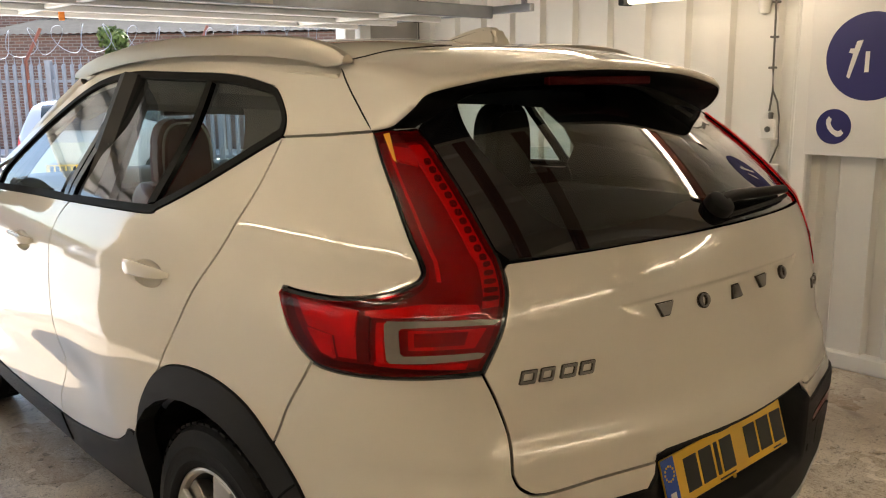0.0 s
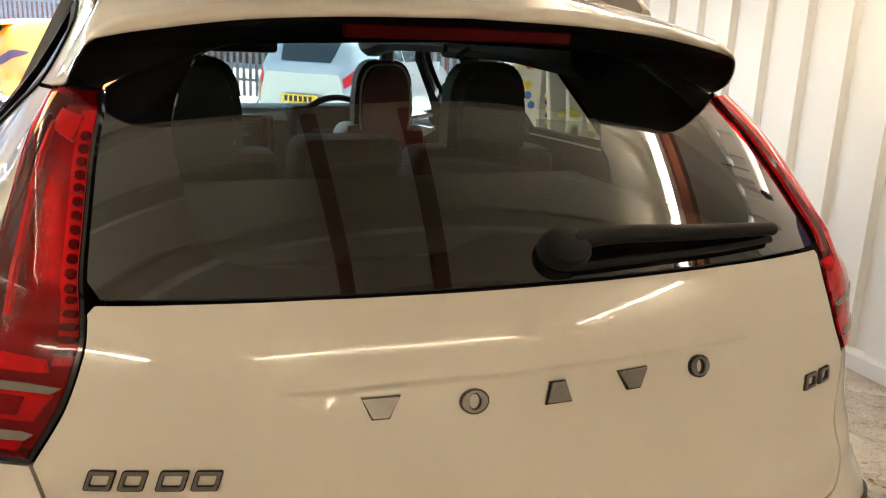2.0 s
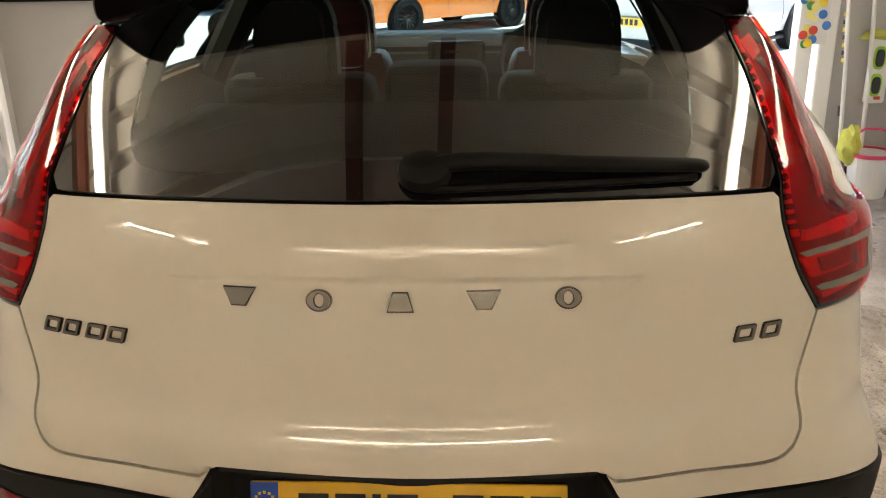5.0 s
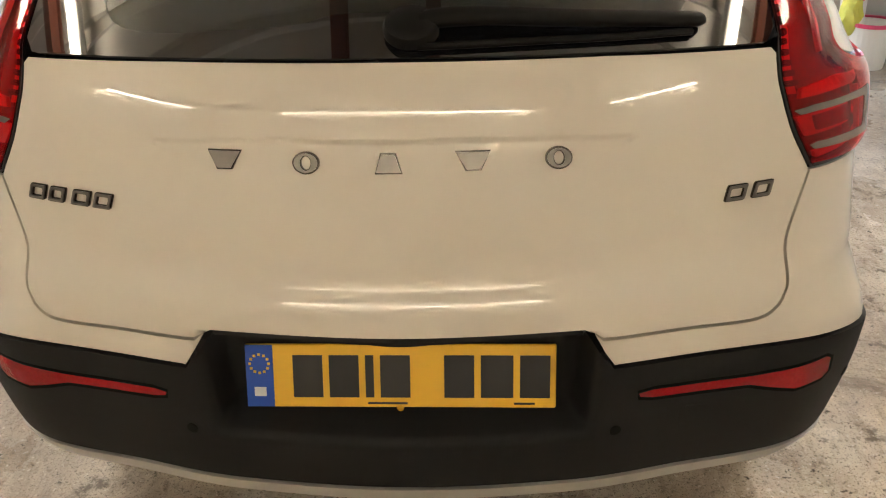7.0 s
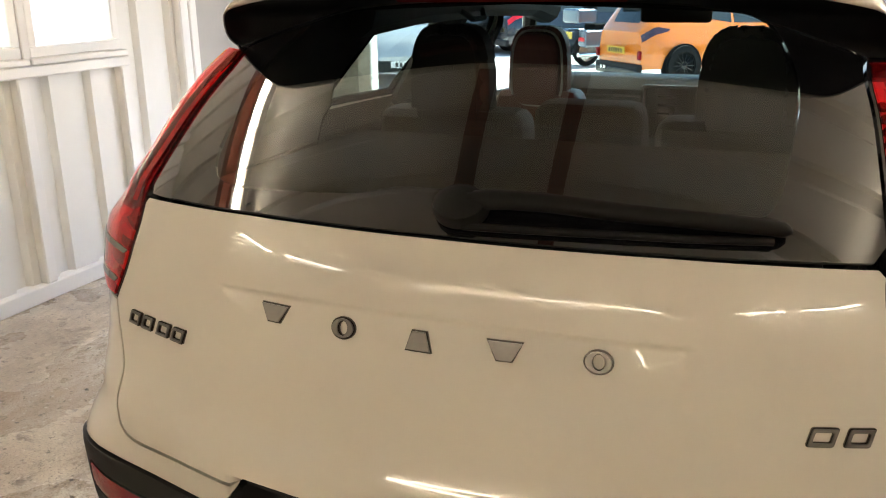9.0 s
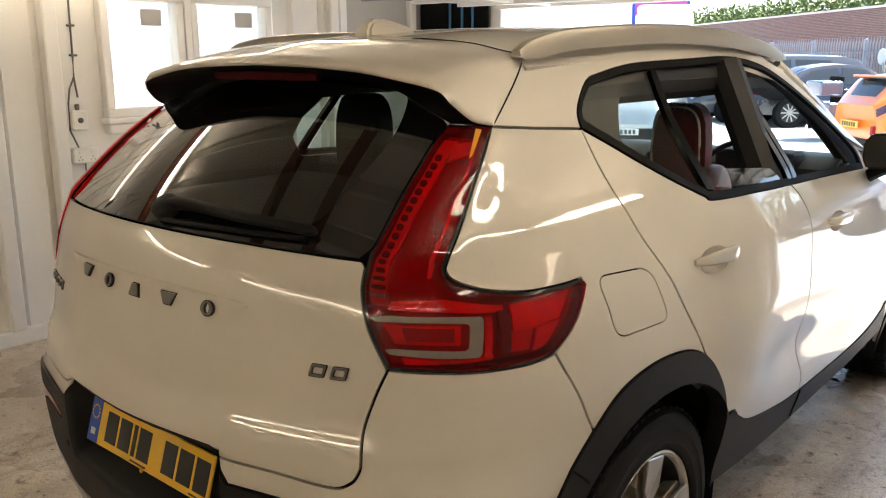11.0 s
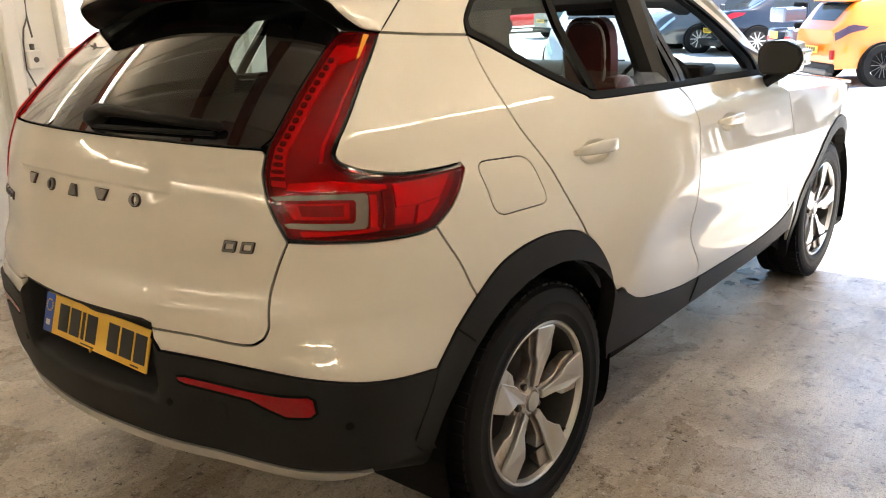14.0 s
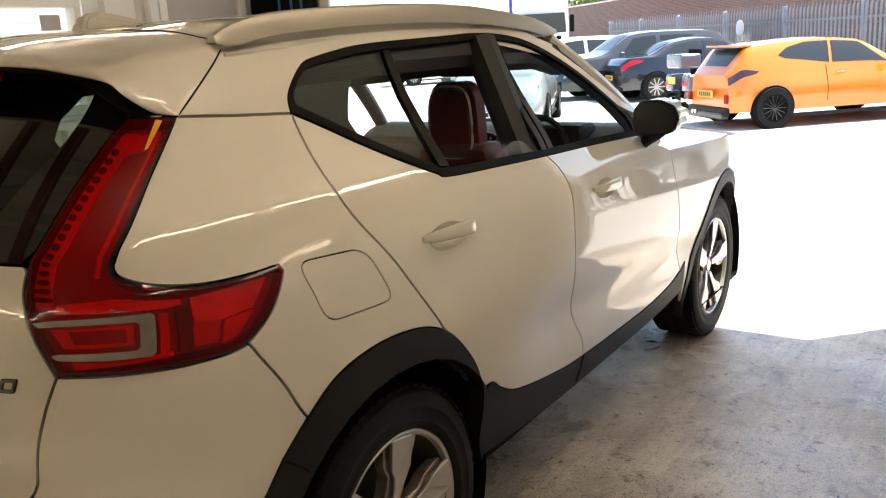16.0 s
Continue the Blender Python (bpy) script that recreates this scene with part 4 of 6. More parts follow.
def wheel(m, parent, left):
    """Five twin-blade alloy wheel; its face looks along +x."""
    w = new("wheel")
    w.parent, w.matrix_local = parent, m
    tyre = lathe([(.232, -.115), (.236, -.118), (.30, -.122), (.338, -.112), (.350, -.092), (.354, -.05), (.354, -.046), (.346, -.045), (.346, -.039), (.355, -.038), (.356, -.002), (.348, 0.0), (.348, .006), (.356, .008), (.355, .038), (.346, .039), (.346, .045), (.354, .046),
                  (.354, .05), (.350, .092), (.338, .112), (.325, .117), (.322, .1185), (.300, .122), (.297, .1205), (.270, .119), (.266, .1205), (.252, .117), (.246, .113), (.244, .10)], 72)
    t = part("tyre", tyre, RUBBER, w, smooth=True, angle=30)
    blocks = bmesh.new()
    for k in range(60):
        a = 2 * math.pi * k / 60
        for x0, x1 in ((.050, .104), (-.104, -.050)):
            box(x0, x1, -.013, .013, .349, .3555, bm=blocks)
            vs = list(blocks.verts)[-8:]
            bmesh.ops.rotate(blocks, verts=vs, cent=(0, 0, 0), matrix=Matrix.Rotation(a, 3, "X"))
    part("tread", blocks, RUBBER, t)["kind"] = "stuff"
    rim = part("rim", lathe([(.244, .10), (.245, .108), (.239, .112), (.232, .108), (.227, .094)], 64), ALLOY, w, "silver rim lip", smooth=True)
    part("rim_barrel", lathe([(.227, .094), (.216, .05), (.208, -.10), (.238, -.11)], 48), ALLOY_DARK, w, "dark grey rim barrel", smooth=True)
    part("brake_disc", lathe([(.0, -.01), (.150, -.01), (.150, .008), (.0, .008)], 40), ALLOY_DARK, w, "dark grey brake disc", smooth=True)
    part("barrel", lathe([(.19, -.05), (.0, -.052)], 32), SHELL, w)
    for k in range(5):
        spin = Matrix.Rotation(2 * math.pi * k / 5 + .10, 3, "X")
        # recessed dusty limb, narrow at the hub and flaring to the rim
        bm, secs = bmesh.new(), []
        for r, wd, x in ((.040, .018, .064), (.085, .019, .074), (.120, .028, .084), (.150, .054, .088), (.190, .063, .090), (.231, .068, .092)):
            secs.append([(x, r, -wd), (x + .004, r, -wd * .3), (x + .004, r, wd * .5), (x - .002, r, wd), (x - .040, r, wd * .85), (x - .040, r, -wd * .85)])
        vs = [[bm.verts.new(q) for q in c] for c in secs]
        for a, b in zip(vs, vs[1:]):
            for j in range(6):
                bm.faces.new((a[j], a[(j + 1) % 6], b[(j + 1) % 6], b[j]))
        bm.faces.new(vs[0]), bm.faces.new(vs[-1])
        bmesh.ops.recalc_face_normals(bm, faces=bm.faces)
        bmesh.ops.bevel(bm, geom=bm.edges[:], offset=.002, segments=1, affect="EDGES")
        bmesh.ops.rotate(bm, verts=bm.verts, cent=(0, 0, 0), matrix=spin)
        spoke = part("spoke", bm, SPOKE, w)
        # flat turned paddle standing proud on it
        face = [(.046, -.013), (.046, .014), (.098, .020), (.128, .036), (.150, .054), (.229, .060), (.231, -.024), (.150, -.026), (.105, -.017)]
        bm = prism(face, 0, .012, "x")
        for v in bm.verts:
            v.co.x += .078 + .022 * smooth(.05, .16, v.co.y)
        bmesh.ops.bevel(bm, geom=[e for e in bm.edges if min(q.co.x for q in e.verts) > .084 and abs(e.verts[0].co.x - e.verts[1].co.x) < .02], offset=.0025, segments=1, affect="EDGES")
        bmesh.ops.rotate(bm, verts=bm.verts, cent=(0, 0, 0), matrix=spin)
        part("spoke_face", bm, ALLOY, spoke, "flat silver spoke face")
    hub = part("hub", lathe([(.066, .040), (.064, .060), (.050, .066), (.036, .084), (.033, .084), (.032, .080), (.0, .080)], 32), SPOKE, w, smooth=True)
    part("hub_cap", lathe([(.030, .080), (.028, .089), (.0, .092)], 24), ALLOY, w, smooth=True)
    for k in range(5):
        a = 2 * math.pi * (k + .5) / 5 + .10
        bm = lathe([(.011, .055), (.011, .074), (.008, .077), (.0, .077)], 6)
        bmesh.ops.translate(bm, verts=bm.verts, vec=(0, .052 * math.cos(a), .052 * math.sin(a)))
        part("wheel_bolt", bm, BADGE, w, "dull bronze wheel bolt")
    return w


for y, track, back in ((WHEEL_R, .747, .010), (WHEEL_F, .728, .030)):
    wheel(pose(track, y - back, AXLE + .003), car, False)
    wheel(pose(-track, y - back, AXLE + .003, 0, 0, 180), car, True)
    for side in (1, -1):
        bm = lathe([(.0, side * .42), (.425, side * .42), (.425, side * .845)], 40)
        for v in bm.verts:
            v.co.y, v.co.z = v.co.y + y, max(v.co.z + AXLE, .2)
        part("wheel_well", bm, SHELL, car)
part("floor_pan", box(-.66, .66, .55, 4.1, .26, .32, .02), SHELL, car)

# door mirrors
def flipped(bm, side):
    for v in bm.verts:
        v.co.x *= side
        v.co.y += .25 * abs(abs(v.co.x) - .862)
    bmesh.ops.recalc_face_normals(bm, faces=bm.faces)
    return bm


for side in (1, -1):
    face = [(.880, 1.148), (.864, 1.180), (.864, 1.240), (.890, 1.274), (.960, 1.276), (1.010, 1.252), (1.026, 1.205), (1.010, 1.160), (.975, 1.146)]
    mir = part("door_mirror", flipped(prism(face, 2.405, 2.53, "y", bevel=.020), side), PAINT, car, "white door mirror with a black rim", smooth=True)
    part("mirror_housing", flipped(prism(face, 2.388, 2.405, "y", bevel=.005), side), GLOSS, mir)
    inner = [(.884, 1.156), (.873, 1.182), (.873, 1.236), (.895, 1.266), (.957, 1.268), (1.003, 1.246), (1.017, 1.205), (1.003, 1.167), (.972, 1.154)]
    part("mirror_glass", flipped(prism(inner, 2.383, 2.388, "y"), side), MIRROR, mir)
    part("mirror_foot", tube([(side * .83, 2.52, 1.085), (side * .88, 2.50, 1.12), (side * .94, 2.48, 1.155)], .024, 8), CLAD, mir)

# number plate: yellow, with its registration as plain bars
plate = part("number_plate", box(-.26, .26, -.003, .003, 0, .111, .002), YELLOW, car, "yellow rear number plate with a blue band")
plate.matrix_local = pose(0, -.006, .614, -17)
part("blue_band", box(-.2595, -.2135, -.0042, -.003, .0012, .1098), BLUE_INK, plate)
x = -.18
for wd in (.050, .050, .014, .050, -.035, .050, .054, .050):
    if wd > 0:
        part("registration_bar", box(x, x + wd, -.0044, -.003, .018, .092, 0), BLACK_INK, plate)
    x += abs(wd) + .011
for sx in (-.095, .105):
    part("plate_screw", lathe([(.0, -.0065), (.006, -.0055), (.006, -.003)], 12, "y"), YELLOW, plate)
for x0, x1 in ((-.055, .012), (.19, .225)):
    part("maker_bar", box(x0, x1, -.0042, -.003, .006, .0095), BLACK_INK, plate)
part("band_bar", box(-.2465, -.2265, -.0050, -.0042, .020, .036), SIGN_PALE, plate)
for k in range(12):
    a = 2 * math.pi * k / 12
    part("band_star", box(-.2365 + .016 * math.cos(a) - .0022, -.2365 + .016 * math.cos(a) + .0022, -.0050, -.0042, .077 + .016 * math.sin(a) - .0022, .077 + .016 * math.sin(a) + .0022), YELLOW, plate)

# badges: plain chrome shapes, each a raised base, coloured dark for the bevel's shade, with a brighter face set in from
# its edge
def badge(name, outline, holes=(), rim=.0028, tall=.0075):
    base = patch(name, outline, BADGE_EDGE, car, holes=holes, lift=tall * .55, skirt=tall * .6, step=.006)
    patch("face", grown(outline, -rim), BADGE, base, holes=[grown(h, rim * .6) for h in holes], lift=tall, skirt=tall * .5, step=.006)


def wedge(s, z):
    badge("chrome_badge", [(s - .012, z - .013), (s + .012, z - .013), (s + .027, z + .016), (s - .027, z + .016)])


def oval(s, z):
    ring = lambda r, t: [(s + r * math.cos(a), z + t * math.sin(a)) for a in np.linspace(0, 2 * math.pi, 25)[:-1]]
    badge("chrome_badge", ring(.021, .0165), [ring(.0075, .0095)])


def slanted(s, z, w, h, lean):
    box_ = lambda d: [(s - w / 2 + d + lean * d / h, z - h / 2 + d), (s + w / 2 - d + lean * d / h, z - h / 2 + d), (s + w / 2 - d + lean * (1 - d / h), z + h / 2 - d), (s - w / 2 + d + lean * (1 - d / h), z + h / 2 - d)]
    badge("small_badge", rounded(box_(0), .004, 4), [rounded(box_(.0068), .002, 3)], .0016, .006)


for s, make in ((-.255, wedge), (-.126, oval), (.128, wedge), (.258, oval)):
    make(s, 1.047)
badge("chrome_badge", [(-.021, 1.032), (.021, 1.032), (.012, 1.062), (-.012, 1.062)])
for s, w in ((-.606, .036), (-.566, .034), (-.518, .038), (-.476, .036)):
    slanted(s, .968, w * .95, .026, .008)
for s, w in ((.543, .038), (.590, .036)):
    slanted(s, .966, w * .95, .026, .008)

# rear wiper, lying close to the foot of the glass
def on_glass(x, z, off):
    """A place off metres out from the tail glass."""
    q = skin(x, z)
    return tuple(q + off * skin_normal(x, max(z, 1.2)))


arm = [on_glass(x, z, o) for x, z, o in ((.055, 1.226, .014), (.10, 1.229, .017), (.18, 1.228, .018), (.30, 1.222, .018), (.42, 1.217, .016), (.50, 1.213, .013), (.525, 1.211, .008))]
wip = part("rear_wiper", tube(run(arm, 4), lambda u: (.0155 - .005 * u) * min(1, .35 + 6 * (1 - u)), 12), WIPER, car, "black rear wiper", smooth=True)
part("wiper_blade", tube([on_glass(x, 1.2045 - .008 * abs(x - .28), .004) for x in np.linspace(.05, .50, 8)], .006, 8), WIPER, wip)
ring = [(.046 * math.cos(q), 1.226 + .022 * math.sin(q)) for q in np.linspace(0, 2 * math.pi, 25)[:-1]]
bm = bmesh.new()
rows = []
for k, (grow, off) in enumerate(((1.0, .0), (1.0, .012), (.90, .022), (.62, .028))):
    rows.append([bm.verts.new(on_glass(.04 + x * grow, 1.222 + (z - 1.226) * grow, off)) for x, z in ring])
for a, b in zip(rows, rows[1:]):
    for j in range(len(ring)):
        bm.faces.new((a[j], a[(j + 1) % len(ring)], b[(j + 1) % len(ring)], b[j]))
bm.faces.new(rows[-1])
bmesh.ops.recalc_face_normals(bm, faces=bm.faces)
part("wiper_cover", bm, WIPER, wip, smooth=True)
# bumper sensors and towing cap
for s in (-.368, .368, -.82, .82):
    q = [(s + .010 * math.cos(a), .572 + .010 * math.sin(a)) for a in np.linspace(0, 2 * math.pi, 13)[:-1]]
    patch("parking_sensor", q, SEAL, car, lift=.0075, skirt=.002, step=.01)
q = [(.485, .545), (.493, .537), (.533, .535), (.541, .543), (.536, .590), (.528, .598), (.488, .599), (.480, .591)]
patch("towing_cap", grown(q, .0), CLAD, car, lift=.0070, skirt=.003, step=.02)


# ---- cabin ----
def seat(m, rear=False, width=.50, flat=False):
    st = new("seat")
    st.parent, st.matrix_local = car, m
    skin_mat, word = (TRIM_DARK, "charcoal leather") if rear else (LEATHER, "dark red leather")
    part("cushion", box(-width / 2, width / 2, -.05, .52, .10, .26, .06, seg=3), skin_mat, st, word, smooth=True)
    bm = box(-width / 2, width / 2, -.12, .04, .20, (.965 if flat else .935) if rear else .93, .05, seg=3)
    for v in bm.verts:
        v.co.y -= .26 * (v.co.z - .2)
        v.co.x *= 1 - (.10 if rear else .40) * max(0, v.co.z - .55) / .35
    part("backrest", bm, skin_mat, st, word, smooth=True)
    if flat:
        return st
    arc = [(math.copysign(abs(math.cos(q)) ** .55, math.cos(q)) * ((.108 if rear else .105) - .010 * math.sin(q)), 1.005 + math.copysign(abs(math.sin(q)) ** .6, math.sin(q)) * .142) for q in np.linspace(0, 2 * math.pi, 33)[:-1]]
    bm = prism(arc, -.30, -.19, "y", bevel=.026)
    part("headrest", bm, TRIM_DARK if rear else LEATHER, st, smooth=True)
    if not rear:
        part("piping", tube([(a * .86, -.293, 1.005 + (b - 1.005) * .90) for a, b in arc + arc[:1]], .0045, 6), PIPING, st, "pale grey piping")
    for sx in (-.06, .06):
        part("headrest_post", tube([(sx, -.24, .80), (sx, -.245, .90)], .007, 8), CHROME, st)
    return st


for sx in (-.37, .37):
    seat(pose(sx, 2.20, .24))
for sx in (-.36, 0, .36):
    seat(pose(sx, 1.33, .285), True, .44 if sx else .30, sx == 0)
part("dashboard", prism([(2.72, .72), (2.66, .95), (2.68, 1.08), (2.78, 1.128), (2.95, 1.138), (3.03, 1.115), (3.06, .72)], -.70, .70, "x", bevel=.02), TRIM_GREY, car, "grey-green dashboard", smooth=True)
scr = part("dash_screen", box(-.125, .125, 2.630, 2.662, .90, 1.118, .012), GLOSS, car, "portrait touch screen")
for k, w in enumerate((.05, .07, .06)):
    part("screen_line", box(-.05, -.05 + w, 2.626, 2.630, 1.00 + .035 * k, 1.008 + .035 * k), TRIM_GREY, scr)
for sx in (-.105, .105):
    part("air_vent", box(sx - .006, sx + .006, 2.624, 2.634, .96, 1.10, .002), CHROME, car, "bright air vent surround")
sw = part("steering_wheel", lathe([(.165, -.012), (.178, 0), (.190, -.012), (.178, -.024), (.165, -.012)], 40, "y"), TRIM_DARK, car, smooth=True)
sw.matrix_local = pose(.37, 2.50, 1.03, -22)
part("wheel_boss", box(-.12, .12, -.02, .03, -.05, .05, .015), TRIM_DARK, sw)
part("instrument_hood", box(.20, .54, 2.64, 2.80, 1.02, 1.155, .03, seg=3), TRIM_DARK, car, smooth=True)
part("rear_view_mirror", box(-.14, .14, 2.60, 2.64, 1.370, 1.452, .02, seg=3), TRIM_DARK, car, smooth=True)
part("parcel_shelf", box(-.60, .60, .34, 1.02, 1.140, 1.160, .005), SHELF, car, "charcoal fabric parcel shelf")
part("headlining", box(-.52, .52, .75, 2.35, 1.535, 1.55), TRIM_DARK, car)
for side in (1, -1):
    part("roof_side_trim", tube([(side * .50, .80, 1.468), (side * .525, 1.2, 1.482), (side * .53, 1.8, 1.482), (side * .52, 2.3, 1.465), (side * .50, 2.5, 1.43)], .062, 10), TRIM_DARK, car)
    part("grab_handle", tube([(side * .475, 1.45, 1.45), (side * .455, 1.49, 1.425), (side * .455, 1.60, 1.425), (side * .475, 1.64, 1.45)], .009, 6), TRIM_GREY, car)
for side in (1, -1):
    part("centre_pillar_trim", tube([(side * .79, 1.71, 1.12), (side * .58, 1.78, 1.52)], .055, 8), TRIM_DARK, car)
    trim = [(.80, 1.12), Y(1.14, 1.12), Y(1.12, 1.24), Y(1.04, 1.31), Y(1.04, 1.38), Y(1.11, 1.45), Y(1.20, 1.52), (.96, 1.55), (.80, 1.42)]
    patch("quarter_trim", trim if side > 0 else mirrored(trim), TRIM_DARK, car, lift=-.055, skirt=.004, step=.04)

# ---- the workshop ----
WALL_L, WALL_R, FRONT, BACK, TOP = -3.0, 2.74, 4.30, -4.2, 2.28
JAMB_L, JAMB_R, LINTEL = -2.2, 2.03, 1.97


def structure(ob, label, category):
    return tagged(ob, label, category, kind="structure")


structure(part("floor", box(WALL_L - .2, WALL_R + .2, BACK - .2, FRONT + .15, -.12, 0), FLOOR), "stained worn concrete workshop floor", "floor")


def ribbed(y0, y1, z0, z1, x, inward, pitch=.28, depth=.036, first=0.0):
    """Trapezoid-ribbed steel sheet that faces along inward (+1 or -1) at the plane x."""
    prof, y = [(y0, 0)], y0 + first
    while y < y1 - .20:
        prof += [(y + .060, 0), (y + .080, depth), (y + .150, depth), (y + .170, 0)]
        y += pitch
    prof.append((y1, 0))
    bm = bmesh.new()
    rows = [[bm.verts.new((x - inward * d, yy, zz)) for yy, d in prof] for zz in (z0, z1)]
    back = [[bm.verts.new((x - inward * (depth + .03), yy, zz)) for yy in (y0, y1)] for zz in (z0, z1)]
    for i in range(len(prof) - 1):
        bm.faces.new((rows[0][i], rows[0][i + 1], rows[1][i + 1], rows[1][i]))
    bm.faces.new((back[0][0], back[1][0], back[1][1], back[0][1]))
    bm.faces.new((rows[1][0], *rows[1][1:], back[1][1], back[1][0]))
    bm.faces.new((rows[0][0], back[0][0], back[0][1], *rows[0][:0:-1]))
    bm.faces.new((rows[0][0], rows[1][0], back[1][0], back[0][0]))
    bm.faces.new((rows[0][-1], back[0][1], back[1][1], rows[1][-1]))
    bmesh.ops.recalc_face_normals(bm, faces=bm.faces)
    return bm


structure(part("wall_right", ribbed(BACK, FRONT, .08, TOP, WALL_R, -1, first=.06), WHITE_STEEL), "white painted ribbed steel container wall", "wall")
for name, y0, y1, z0, z1 in (("wall_left", BACK, 1.55, .08, TOP), ("wall_left_low", 1.55, 2.80, .08, 1.13), ("wall_left_front", 2.80, 3.34, .08, TOP), ("wall_left_top", 1.55, 2.80, 1.975, TOP)):
    structure(part(name, ribbed(y0, y1, z0, z1, WALL_L, 1), WHITE_STEEL), "white painted ribbed steel container wall", "wall")
structure(part("wall_back", box(WALL_L - .2, WALL_R + .2, BACK - .1, BACK, 0, TOP), WHITE_STEEL), "plain white back wall", "wall")
bm = ribbed(0, FRONT + .1 - BACK, 0, WALL_R - WALL_L + .4, 0, 1, .30, .035)
roof = part("ceiling", bm, CEILING)
roof.matrix_world = Matrix(((0, 0, 1, WALL_L - .2), (0, 1, 0, BACK), (-1, 0, 0, TOP), (0, 0, 0, 1)))
structure(roof, "cream ribbed steel roof sheets over red oxide beams", "ceiling")
structure(part("roof_cover", box(WALL_L - .2, WALL_R + .2, BACK - .2, FRONT + .12, TOP + .09, TOP + .14), STEEL), "grey roof deck", "roof")
for sx in (-1.95, -.30, .08, 1.70):
    b = thing("roof_beam", pose(sx, 0, TOP - .012), "red oxide painted steel roof beam", "beam", "roof beams", "structure")
    bm = box(-.029, .029, BACK + .02, FRONT - .05, -.008, 0)
    box(-.005, .005, BACK + .02, FRONT - .05, -.075, -.008, bm=bm)
    box(-.029, .029, BACK + .02, FRONT - .05, -.083, -.075, bm=bm)
    part("flange", bm, RUST, b)
# base rails, posts and skirting
for x0, x1 in ((WALL_L - .04, WALL_L + .045), (WALL_R - .045, WALL_R + .04)):
    structure(part("baseboard", box(x0, x1, BACK, FRONT - .02, 0, .085, .006), WHITE_TRIM), "chipped white base rail", "trim")
for y in (.93, 1.27, 3.32):
    structure(part("trim_post", box(WALL_L - .03, WALL_L + .055, y - .04, y + .04, .085, TOP, .008), WHITE_TRIM), "white steel wall post", "trim")
for y in (.52, 1.16):
    structure(part("trim_post", box(WALL_R - .060, WALL_R + .03, y - .045, y + .045, .085, TOP, .010), WHITE_TRIM), "white steel wall post", "trim")
for y in (2.08, 2.78):
    structure(part("trim_post", box(WALL_L - .03, WALL_L + .05, y - .035, y + .035, .085, 1.13, .008), WHITE_TRIM), "white steel wall post", "trim")


def window(number, y0, y1, z0, z1):
    """A white casement with horizontal slats of a shutter outside."""
    w = thing(f"window_{number}", pose(WALL_L, 0, 0), "white-framed window with slatted shutter outside", "window", kind="structure")
    bm = box(-.05, .055, y0, y1, z0, z0 + .055, .006)
    for a, b, c, d in ((y0, y1, z1 - .055, z1), (y0, y0 + .05, z0 + .055, z1 - .055), (y1 - .05, y1, z0 + .055, z1 - .055)):
        box(-.05, .055, a, b, c, d, .006, bm=bm)
    part("window_frame", bm, WHITE_TRIM, w)
    g = part("pane", box(-.012, -.006, y0 + .045, y1 - .045, z0 + .05, z1 - .05), CLEAR, w)
    g.visible_shadow = False
    n = int((z1 - z0) / .085)
    for k in range(n):
        z = z0 + .06 + k * .085
        bm = box(-.10, -.094, y0 + .02, y1 - .02, 0, .055)
        bmesh.ops.rotate(bm, verts=bm.verts, cent=(-.096, 0, 0), matrix=Matrix.Rotation(radians(-14), 3, "Y"))
        bmesh.ops.translate(bm, verts=bm.verts, vec=(0, 0, z))
        part("slat", bm, SLAT, w)
    part("window_sill", box(-.05, .085, y0 - .02, y1 + .02, z0 - .03, z0, .006), WHITE_TRIM, w)
    part("paper_notice", box(-.004, -.002, y1 - .255, y1 - .12, z1 - .19, z1 - .095), GREY_PANEL, w, "grey paper notice stuck on the pane")
    return w


SLAT = material("white_shutter_slat", (.85, .85, .84), .5, 0, .05, 6)
lit = SLAT.node_tree.nodes["Principled BSDF"]
thin, both_ways = SLAT.node_tree.nodes.new("ShaderNodeBsdfTranslucent"), SLAT.node_tree.nodes.new("ShaderNodeMixShader")
thin.inputs[0].default_value, both_ways.inputs[0].default_value = (.9, .92, .94, 1), .75
SLAT.node_tree.links.new(lit.outputs[0], both_ways.inputs[1]), SLAT.node_tree.links.new(thin.outputs[0], both_ways.inputs[2])
SLAT.node_tree.links.new(both_ways.outputs[0], SLAT.node_tree.nodes["Material Output"].inputs[0])
CLEAR = pane("clear_pane", (.92, .95, .94))
# an emissive sheet added close outside the windows, in place of daylight
DAYLIGHT_GLOW = glow("glowing_daylight_sheet", (.95, .97, 1.0), .42)
structure(part("backdrop", box(WALL_L - .22, WALL_L - .20, .9, 4.6, .7, 2.7), DAYLIGHT_GLOW), "glowing white sheet in place of daylight outside the windows", "backdrop")
window(1, 1.555, 2.09, 1.205, 1.92)
window(2, 2.14, 2.755, 1.205, 1.92)
structure(part("trim_post", box(WALL_L - .04, WALL_L + .06, 2.094, 2.136, 1.192, 1.92, .004), WHITE_TRIM), "white post between the windows", "trim")
structure(part("window_rail", box(WALL_L - .04, WALL_L + .07, 1.55, 2.80, 1.115, 1.172, .008), WHITE_TRIM), "white rail under the windows", "trim")
structure(part("window_rail", box(WALL_L - .04, WALL_L + .05, 1.55, 2.80, 1.922, 1.974, .006), WHITE_TRIM), "white rail over the windows", "trim")
